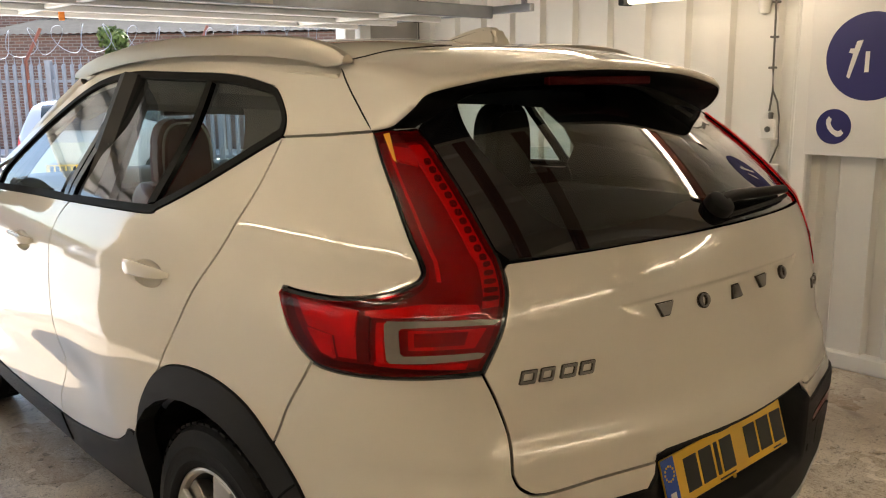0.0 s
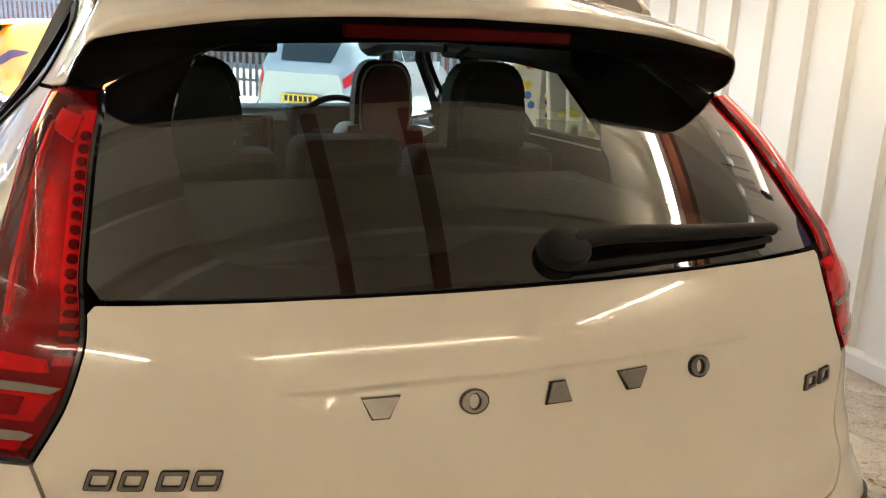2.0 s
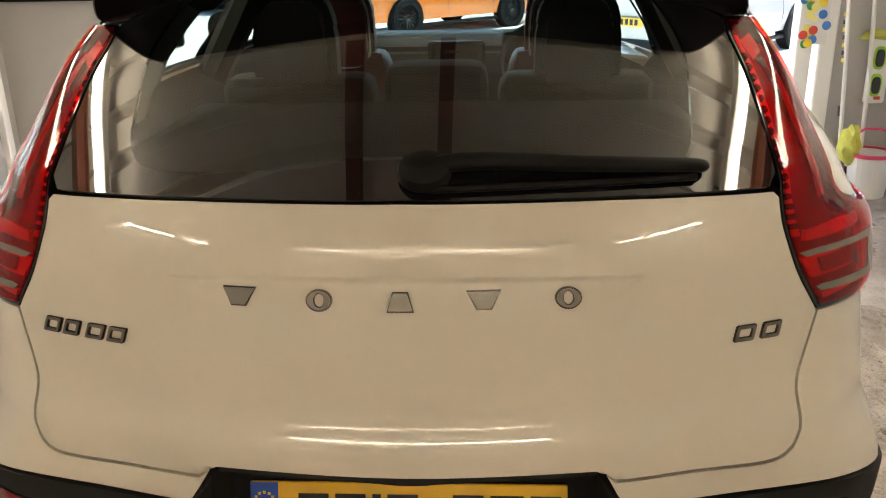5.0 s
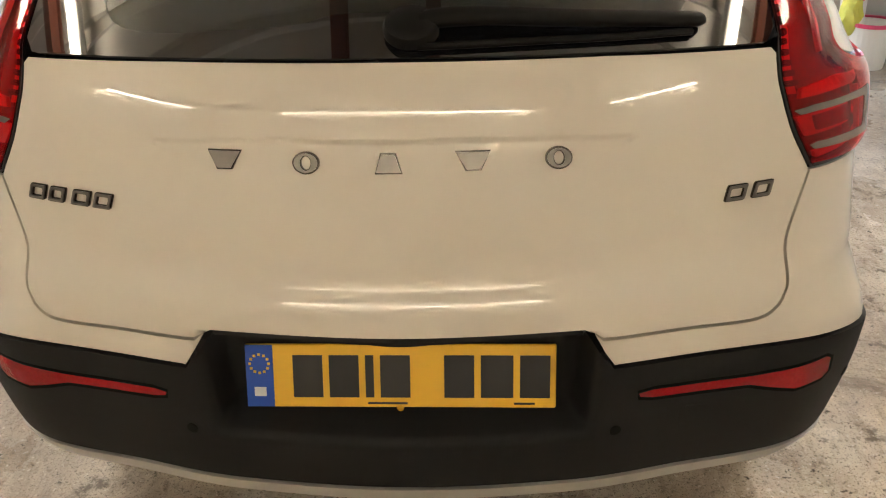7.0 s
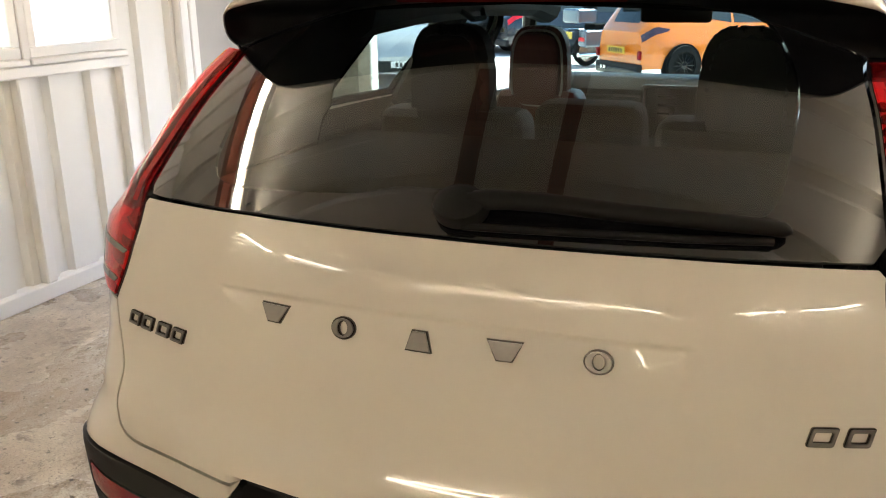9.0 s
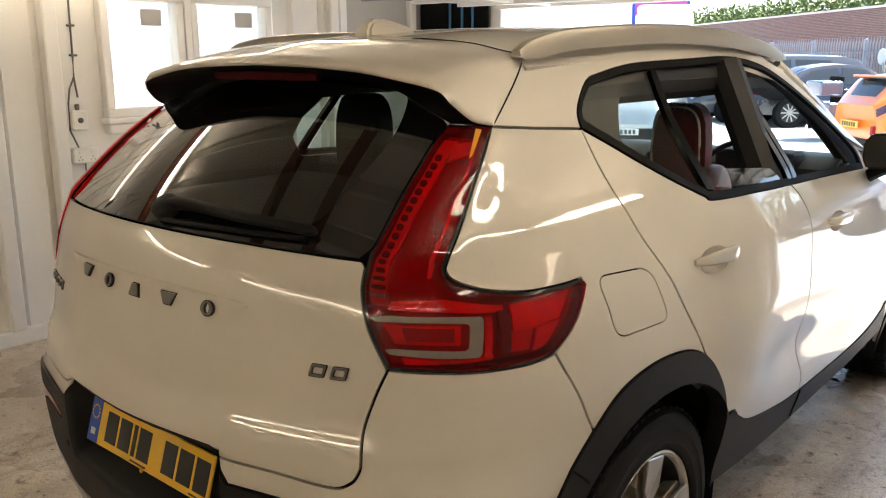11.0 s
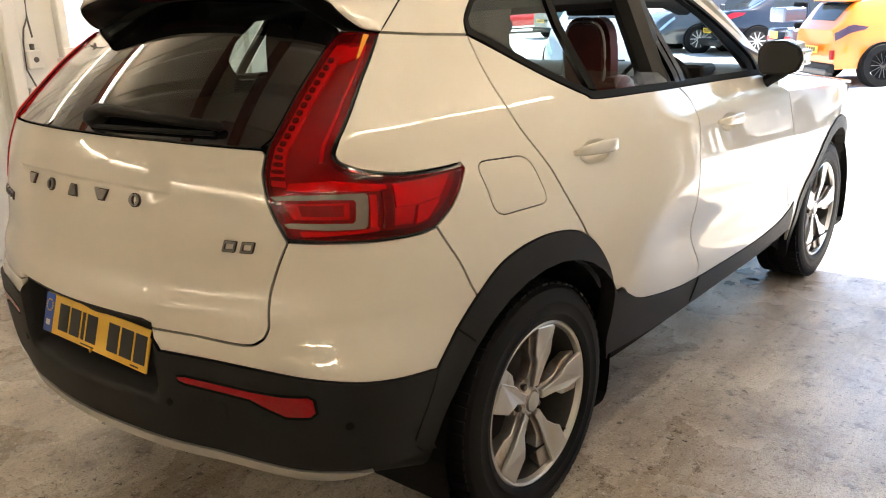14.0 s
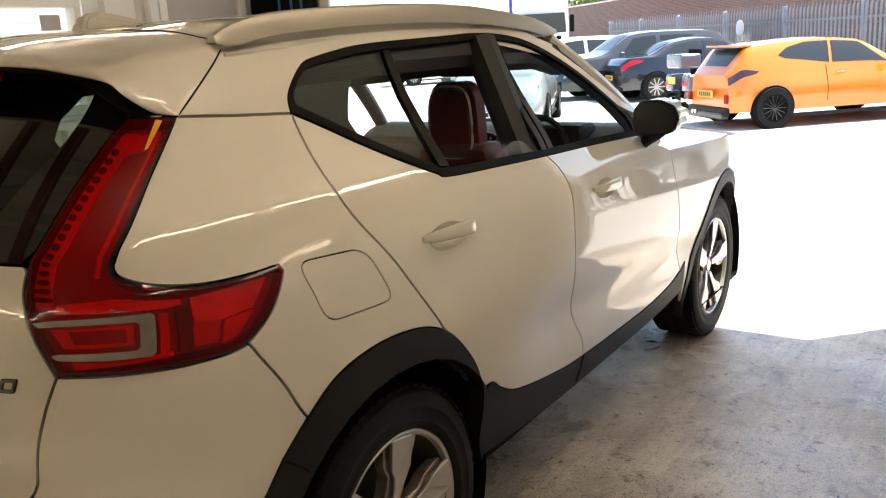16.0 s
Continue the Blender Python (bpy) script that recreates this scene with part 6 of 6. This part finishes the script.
def tree(m, h, r, seed):
    t = thing("tree", m, "small leafy yellow-green tree behind the fence", "tree")
    g = random.Random(seed)
    bm = tube([(0, 0, 0), (.05, .02, h * .3), (-.04, .05, h * .6), (.03, 0, h * .85)], lambda u: .12 * (1 - .8 * u), 8)
    for k in range(7):
        a, z = k * 2.3, h * (.35 + .07 * k)
        tube([(0, 0, z), (math.cos(a) * r * .4, math.sin(a) * r * .4, z + .35), (math.cos(a) * r * .8, math.sin(a) * r * .8, z + .6)], lambda u: .04 * (1 - .8 * u), 5, bm)
    part("trunk", bm, TRUNK, t)
    clumps = [(g.gauss(0, r * .45), g.gauss(0, r * .45), h * .62 + g.gauss(0, h * .17), r * g.uniform(.2, .4)) for _ in range(26)]
    def at(q):
        x, y, z, s = q.choice(clumps)
        d = Vector((q.gauss(0, 1), q.gauss(0, 1), q.gauss(0, 1))).normalized() * s * q.random() ** .3
        return (x + d.x, y + d.y, z + d.z)
    v, f = leaves(3200, at, .085, seed)
    mesh_ob("crown", v, f, FOLIAGE, t)


TRUNK = material("bark", (.09, .06, .04), .9, 0, .4, 10, .5, 30)
tree(pose(5.75, 17.5, YARD), 2.75, .75, 3)


# ---- parked vehicles ----
def parked(name, m, label, paint, long, wide, tall, wheel_r, base, kind="hatch", plate=YELLOW, glass=None, rim=ALLOY, tail_mat=None, group="parked cars"):
    """A parked car, tail at y = 0 and nose ahead: one skin over its length, with glass, lamps and wheels on it."""
    c = thing(name, m, label, "car", group)
    L, W, H = long, wide / 2, tall
    if kind == "hatch":
        top = spline((0, .03 * L, .10 * L, .20 * L, .40 * L, .55 * L, .74 * L, .88 * L, .97 * L, L), (.62 * H, .70 * H, .93 * H, .975 * H, H, .97 * H, .69 * H, .62 * H, .50 * H, .34 * H))
        belt = spline((0, .05 * L, .3 * L, .74 * L, .9 * L, L), (.60 * H, .69 * H, .69 * H, .665 * H, .57 * H, .33 * H))
    elif kind == "saloon":
        top = spline((0, .04 * L, .14 * L, .30 * L, .44 * L, .56 * L, .72 * L, .88 * L, .97 * L, L), (.60 * H, .71 * H, .735 * H, .95 * H, H, .97 * H, .68 * H, .61 * H, .48 * H, .34 * H))
        belt = spline((0, .04 * L, .14 * L, .3 * L, .72 * L, .9 * L, L), (.58 * H, .69 * H, .715 * H, .66 * H, .63 * H, .56 * H, .33 * H))
    else:
        top = spline((0, .02 * L, .08 * L, .18 * L, .45 * L, .58 * L, .76 * L, .90 * L, .97 * L, L), (.60 * H, .68 * H, .94 * H, .985 * H, H, .97 * H, .67 * H, .61 * H, .50 * H, .34 * H))
        belt = spline((0, .05 * L, .3 * L, .76 * L, .9 * L, L), (.58 * H, .63 * H, .625 * H, .615 * H, .56 * H, .33 * H))
    half = spline((0, .03 * L, .10 * L, .25 * L, .75 * L, .90 * L, .97 * L, L), (.72 * W, .86 * W, .95 * W, W, W, .95 * W, .80 * W, .55 * W))
    low = .15 * H

    def shape(y, v):
        y, v = np.asarray(y, float), np.asarray(v, float)
        a = np.abs(v)
        b, t, w = belt(y), np.maximum(top(y), belt(y) + .01), half(y)
        lo, up, ro = np.clip(a / .5, 0, 1), np.clip((a - .5) / .3, 0, 1), np.clip((a - .8) / .2, 0, 1)
        lean = np.clip((t - b) / (.36 * H), 0, 1)
        x = w * (.93 + .07 * np.sin(math.pi * np.clip(lo * 1.15, 0, 1))) - w * .05 * lo**6
        x = x - up * (w * .20 * lean + .02) - w * .03 * up**4
        x = x * (1 - ro)
        z = low + (b - low) * lo + (t - b) * (up * .93 + .07 * np.sin(ro * math.pi / 2))
        y2 = y + .05 * L * (x / W) ** 2 * np.clip(1 - y / (.3 * L), 0, 1) * .5
        return np.stack([np.sign(v) * x, y2, z], -1)

    def shape_n(y, v, e=.004):
        n = np.cross(shape(y + e * L, v) - shape(y - e * L, v), shape(y, v + e) - shape(y, v - e))
        return n / (np.linalg.norm(n, axis=-1, keepdims=True) + 1e-9)

    ys = np.concatenate([np.linspace(0, .12 * L, 10), np.linspace(.14 * L, .86 * L, 30), np.linspace(.88 * L, L, 12)])
    vs = np.concatenate([np.linspace(0, .5, 12), np.linspace(.53, .8, 7), np.linspace(.83, 1, 6)])
    vv = np.concatenate([vs, -vs[-2::-1] - 1e-9])
    yy, gv = np.meshgrid(ys, vv, indexing="ij")
    pts = shape(yy, gv)
    pts[..., 0] = np.where(gv < 0, -np.abs(pts[..., 0]), np.abs(pts[..., 0]))
    n, k = pts.shape[:2]
    faces = [(i * k + j, i * k + j + 1, (i + 1) * k + j + 1, (i + 1) * k + j) for i in range(n - 1) for j in range(k - 1)]
    faces += [tuple(range(k)), tuple((n - 1) * k + j for j in reversed(range(k)))]
    body = mesh_ob("body", pts.reshape(-1, 3), faces, paint, c, smooth=True)
    body.data.set_sharp_from_angle(angle=radians(50))

    def at(y, v, lift):
        """A place on the skin, pushed out from the car's middle line."""
        p = shape(y, v)
        q = shape_n(y, v)
        mid = np.stack([0 * p[..., 0], p[..., 1], 0 * p[..., 2] + .45 * H], -1)
        q = np.where((((p - mid) * q).sum(-1) < 0)[..., None], -q, q)
        return p + lift * q

    def panel(nm, poly, mat, lift=.006, label=""):
        step = .05 * L / 4
        loop = ringed(poly, step)
        return patch(nm, poly, mat, c, f=lambda a, b: at(a, b, lift), fn=lambda a, b: at(a, b, 1.0) - at(a, b, 0.0), step=step * 1.4, skirt=.004, label=label)

    g = glass or GLOSS
    y_r, y_f = (.17 * L, .70 * L) if kind != "saloon" else (.22 * L, .69 * L)
    for s in (1, -1):
        mid = .44 * L
        q1 = [(y_r + .02 * L, s * .56), (mid - .012 * L, s * .525), (mid - .012 * L, s * .755), (y_r + .07 * L, s * .745)]
        q2 = [(mid + .012 * L, s * .525), (y_f - .03 * L, s * .525), (.58 * L, s * .75), (mid + .012 * L, s * .755)]
        if kind == "hatch":
            q1 = [(.205 * L, s * .640), (.235 * L, s * .600), (mid - .018 * L, s * .520), (mid - .006 * L, s * .770), (.33 * L, s * .770), (.25 * L, s * .725)]
            q2 = [(mid - .004 * L, s * .520), (y_f - .01 * L, s * .525), (.62 * L, s * .70), (.57 * L, s * .770), (mid + .006 * L, s * .770)]
            for ya in (.405, .675):
                panel("door_seam", [(ya * L - .004, s * .12), (ya * L + .004, s * .12), (ya * L + .004, s * .49), (ya * L - .004, s * .49)][::s], SHELL, .004)
        for q in (q1, q2):
            panel("side_window", q if s > 0 else q[::-1], g)
    r_y, f_y = (L - base) * .46, (L - base) * .46 + base
    rear_q = {"hatch": (.035, .105), "saloon": (.165, .285), "suv": (.025, .085)}[kind]
    panel("rear_window", [(rear_q[0] * L, .88), (rear_q[1] * L, .84), (rear_q[1] * L, 1.0), (rear_q[0] * L, 1.0)], g)
    panel("rear_window", [(rear_q[0] * L, -.88), (rear_q[0] * L, -1.0), (rear_q[1] * L, -1.0), (rear_q[1] * L, -.84)], g)
    wq = (.60, .71) if kind != "saloon" else (.59, .70)
    for s in (1, -1):
        panel("windscreen", [(wq[0] * L, s * .84), (wq[1] * L, s * .84), (wq[1] * L, s * .998), (wq[0] * L, s * .998)][::s], g)
        panel("tail_lamp", [(.004 * L, s * .385), (.10 * L, s * .44), (.112 * L, s * .465), (.06 * L, s * .488), (.004 * L, s * .475)][::s], tail_mat or LAMP_IN)
        panel("headlamp", [(.90 * L, s * .43), (.968 * L, s * .36), (.975 * L, s * .43), (.90 * L, s * .485)][::s], CHROME)
        m_ = part("door_mirror", box(s * W * .99, s * W * 1.10, .655 * L, .675 * L, .62 * H, .70 * H, .012) if s > 0 else box(s * W * 1.10, s * W * .99, .655 * L, .675 * L, .62 * H, .70 * H, .012), paint, c)
        part("door_handle", box(min(s * W * .985, s * W * 1.005), max(s * W * .985, s * W * 1.005), .44 * L, .475 * L, .575 * H, .60 * H, .004), paint, c)
        part("sill", box(min(s * W * .86, s * W * .97), max(s * W * .86, s * W * .97), .22 * L, .78 * L, .12 * H, .155 * H, .01), CLAD, c)
    for yc in (r_y, f_y):
        for s in (1, -1):
            w = new("wheel")
            w.parent, w.matrix_local = c, pose(s * (W - .075), yc, wheel_r, 0, 0, 0 if s > 0 else 180)
            part("tyre", lathe([(wheel_r * .66, -.09), (wheel_r * .97, -.10), (wheel_r, -.07), (wheel_r, .07), (wheel_r * .97, .10), (wheel_r * .68, .105), (wheel_r * .66, .09)], 36), RUBBER, w, smooth=True)
            part("rim", lathe([(wheel_r * .66, .095), (wheel_r * .61, .094), (wheel_r * .595, .078), (0, .074)], 32), ALLOY_DARK if rim is ALLOY else SHELL, w, smooth=True)
            spokes = 14 if rim is GLOSS else 10
            for a in range(spokes):
                bm = box(.076, .093, .03, wheel_r * .62, -.014 if rim is ALLOY else -.008, .014 if rim is ALLOY else .008, .004)
                bmesh.ops.rotate(bm, verts=bm.verts, cent=(0, 0, 0), matrix=Matrix.Rotation(a * 2 * math.pi / spokes, 3, "X"))
                part("spoke", bm, rim, w)
            part("hub", lathe([(.05, .07), (.045, .094), (0, .098)], 16), rim, w)
            part("wheel_arch", lathe([(wheel_r * 1.08, -.06), (wheel_r * 1.08, .078), (wheel_r * .98, .078)], 36), SHELL, w)
    part("rear_bumper", box(-W * .74, W * .74, -.012, .08, .15 * H, .25 * H, .03, seg=2), CLAD, c, smooth=True)
    part("front_bumper", box(-W * .70, W * .70, L - .12, L + .01, .17 * H, .30 * H, .03, seg=2), CLAD, c, smooth=True)
    for yy_, mt in ((-.026, plate), (L + .014, SIGN_W)):
        p = part("number_plate", box(-.26, .26, yy_ - .005, yy_ + .005, .36 * H if yy_ < 0 else .22 * H, .36 * H + .11 if yy_ < 0 else .22 * H + .11, .002), mt, c)
        for k in range(6):
            y3 = yy_ - .0062 if yy_ < 0 else yy_ + .0062
            z3 = .36 * H if yy_ < 0 else .22 * H
            part("registration_bar", box(-.21 + k * .07, -.165 + k * .07, y3 - .0012, y3 + .0012, z3 + .02, z3 + .09), BLACK_INK, p)
    return c


def facing(x, y, heading):
    """A pose with the car's nose along heading (degrees from +x)."""
    return pose(x, y, YARD, 0, 0, heading - 90)


ORANGE = material("orange_paint", (.78, .19, .006), .3, .0, .05, 3, coat=1.0)
NIGHT = material("blue_black_paint", (.010, .013, .022), .25, .2, .1, 3, coat=1.0)
SILVER = material("silver_paint", (.45, .46, .47), .3, .5, .08, 3, coat=1.0)
GRAPHITE = material("graphite_paint", (.045, .05, .056), .3, .3, .1, 3, coat=1.0)
SNOW = material("bright_white_paint", (.75, .76, .76), .3, 0, .05, 3, coat=1.0)
GREENISH = material("dark_green_paint", (.02, .05, .045), .3, .2, .1, 3, coat=1.0)
CRIMSON = material("red_car_paint", (.45, .02, .02), .3, 0, .08, 3, coat=1.0)
MAGENTA = material("pink_truck_paint", (.42, .07, .27), .45, 0, .1, 3)
DIM = material("car_window", (.028, .034, .036), .04, 0, 0)
SMOKE = material("smoked_lamp", (.06, .012, .02), .1, 0, .2, 10, coat=1.0)
HEAD = 48
fx, fy = math.cos(radians(HEAD)), math.sin(radians(HEAD))


def tail_at(wx, wy, side, back, track, heading):
    """Where a car's tail middle is, from where one of its rear wheels stands."""
    a = radians(heading)
    f, r = (math.cos(a), math.sin(a)), (math.sin(a), -math.cos(a))
    return wx - side * r[0] * track - f[0] * back, wy - side * r[1] * track - f[1] * back


x, y = tail_at(-1.29, 13.60, 1, .66, .76, 44)
o = parked("orange_hatchback", facing(x, y, 44), "bright orange three-door hatchback with black wheels", ORANGE, 4.04, 1.74, 1.385, .325, 2.49, "hatch", YELLOW, DIM, GLOSS, SMOKE)
part("roof_spoiler", box(-.50, .50, .23, .50, 1.278, 1.312, .015, seg=2), ORANGE, o)
part("spoiler_edge", box(-.49, .49, .22, .34, 1.258, 1.278, .01), GLOSS, o)
part("diffuser", box(-.60, .60, -.035, .10, .15, .27, .03, seg=2), GLOSS, o)
for s in (-.62, .62):
    part("reflector", box(s - .03, s + .03, -.012, .05, .42, .56, .01), REFLECT, o)
for s in (-.40, -.30):
    part("exhaust", lathe([(.0, -.05), (.035, -.05), (.035, .1)], 14, "y"), CHROME, o).location = (s, 0, .25)
x, y = tail_at(-5.1, 19.0, 1, .85, .76, 42)
parked("dark_saloon", facing(x, y, 42), "blue-black four-door saloon with silver wheels", NIGHT, 4.53, 1.82, 1.42, .335, 2.76, "saloon", YELLOW, DIM, ALLOY, LAMP_IN)
parked("dark_estate", facing(-4.6, 22.6, 42 + 180), "dark estate car with pale silver roof rails", GRAPHITE, 4.65, 1.85, 1.62, .34, 2.75, "suv", YELLOW, DIM)
parked("white_estate", facing(-8.6, 27.0, 42 + 180), "pale grey estate car by the fence", SNOW, 4.6, 1.85, 1.55, .34, 2.75, "suv", YELLOW, DIM)
parked("green_hatchback", facing(-14.5, 24.5, 60), "dark green five-door hatchback parked in the yard", GREENISH, 4.1, 1.75, 1.5, .32, 2.5, "hatch", YELLOW, DIM)
parked("silver_hatchback", facing(1.9, 10.0, HEAD), "silver hatchback parked by the fence", SILVER, 3.9, 1.7, 1.45, .32, 2.45, "hatch", YELLOW, DIM)
parked("red_hatchback", facing(-19.0, 27.0, 60), "shiny red hatchback out in the sunny yard", CRIMSON, 4.0, 1.7, 1.45, .32, 2.5, "hatch", YELLOW, DIM)
parked("pale_blue_hatchback", facing(-6.9, 15.7, 292), "pale silver-blue hatchback standing in the yard", SILVER, 4.1, 1.75, 1.5, .32, 2.5, "hatch", YELLOW, DIM)

# touring motorcycle between the cars
mb = thing("motorcycle", facing(-3.75, 16.2, HEAD), "silver-blue touring motorcycle with top box and panniers", "motorcycle")
BIKE = material("pale_blue_bike_paint", (.13, .155, .21), .25, .4, .08, 4, coat=1.0)
for yy_ in (.45, 1.95):
    w = new("wheel")
    w.parent, w.location = mb, (0, yy_, .31)
    part("tyre", lathe([(.21, -.06), (.29, -.065), (.31, 0), (.29, .065), (.21, .06)], 28), RUBBER, w, smooth=True)
    part("rim", lathe([(.21, .04), (.20, .0), (0, .02)], 24), ALLOY, w)
part("top_box", box(-.28, .28, .02, .50, .86, 1.14, .07, seg=3), BIKE, mb, smooth=True)
for s in (1, -1):
    part("pannier", box(min(s * .18, s * .45), max(s * .18, s * .45), .10, .72, .40, .74, .07, seg=3), BIKE, mb, smooth=True)
    part("pannier_lamp", box(min(s * .22, s * .42), max(s * .22, s * .42), .085, .11, .52, .60, .01), LAMP_IN, mb)
    part("exhaust", tube([(s * .22, .1, .25), (s * .22, 1.2, .25)], .045, 10), CHROME, mb)
    part("bar", tube([(0, 1.55, 1.05), (s * .35, 1.42, 1.10)], .014, 8), CHROME, mb)
    part("mirror", box(s * .42 - .07, s * .42 + .07, 1.55, 1.60, 1.10, 1.18, .02), BIKE, mb)
part("seat", box(-.19, .19, .50, 1.20, .70, .84, .05, seg=3), SHELL, mb, smooth=True)
part("seat_back", box(-.19, .19, .46, .56, .90, 1.22, .04, seg=3), SHELL, mb, smooth=True)
part("tank", box(-.20, .20, 1.18, 1.62, .66, .98, .08, seg=3), BIKE, mb, smooth=True)
part("fairing", box(-.33, .33, 1.55, 2.05, .55, 1.10, .10, seg=3), BIKE, mb, smooth=True)
part("windshield", prism([(1.62, 1.08), (1.56, 1.45), (1.58, 1.45), (1.66, 1.08)], -.24, .24, "x"), GLASS, mb)
part("engine", box(-.25, .25, .85, 1.50, .25, .60, .04), ALLOY_DARK, mb)
part("number_plate", box(-.14, .14, -.01, .0, .56, .70), YELLOW, mb)

# lorry with a pink trailer
lo = thing("lorry", facing(-16.0, 34.5, 302), "white lorry cab drawing a tall pink trailer", "lorry")
bm = box(-1.22, 1.22, -2.1, 0, .55, 3.4, .18, seg=3)
for v in bm.verts:
    if v.co.y > -.3 and v.co.z > 1.9:
        v.co.y -= .16 * (v.co.z - 1.9)
part("cab", bm, SNOW, lo, smooth=True)
part("windscreen", prism([(-1.08, 1.75), (1.08, 1.75), (1.02, 2.60), (-1.02, 2.60)], -.09, .005, "y"), DIM, lo)
part("roof_fairing", box(-1.15, 1.15, -2.0, -.45, 3.3, 3.75, .2, seg=3), SNOW, lo, smooth=True)
part("bumper", box(-1.22, 1.22, -.2, .08, .35, .95, .06, seg=2), GREY_PANEL, lo)
part("grille", box(-.85, .85, -.05, .02, 1.0, 1.6, .02), SHELL, lo)
for s in (1, -1):
    part("mirror", box(s * 1.38 - .10, s * 1.38 + .10, -.40, -.28, 1.75, 2.5, .04), SHELL, lo)
    part("headlamp", box(s * .95 - .16, s * .95 + .16, .06, .10, .55, .80, .02), CHROME, lo)
    for yy_ in (-.9, -3.6, -9.5, -10.6):
        part("wheel", lathe([(.0, -.14), (.48, -.14), (.50, -.1), (.50, .1), (.48, .14), (.0, .14)], 24), RUBBER, lo).location = (s * 1.05, yy_, .50)
part("trailer", box(-1.27, 1.27, -13.0, -2.52, 1.1, 4.6, .03), MAGENTA, lo)
part("front_panel", box(-1.18, 1.18, -2.52, -2.49, 1.2, 4.5, .01), MAGENTA, lo, "pink trailer front")
for s in (1, -1):
    part("corner_post", box(s * 1.24 - .06, s * 1.24 + .06, -2.55, -2.47, 1.1, 4.6, .01), BLUE_INK, lo, "blue corner post")
    for k in range(20):
        part("rib", box(s * 1.28 - .015, s * 1.28 + .015, -12.7 + k * .5, -12.48 + k * .5, 1.2, 4.5), SNOW, lo)
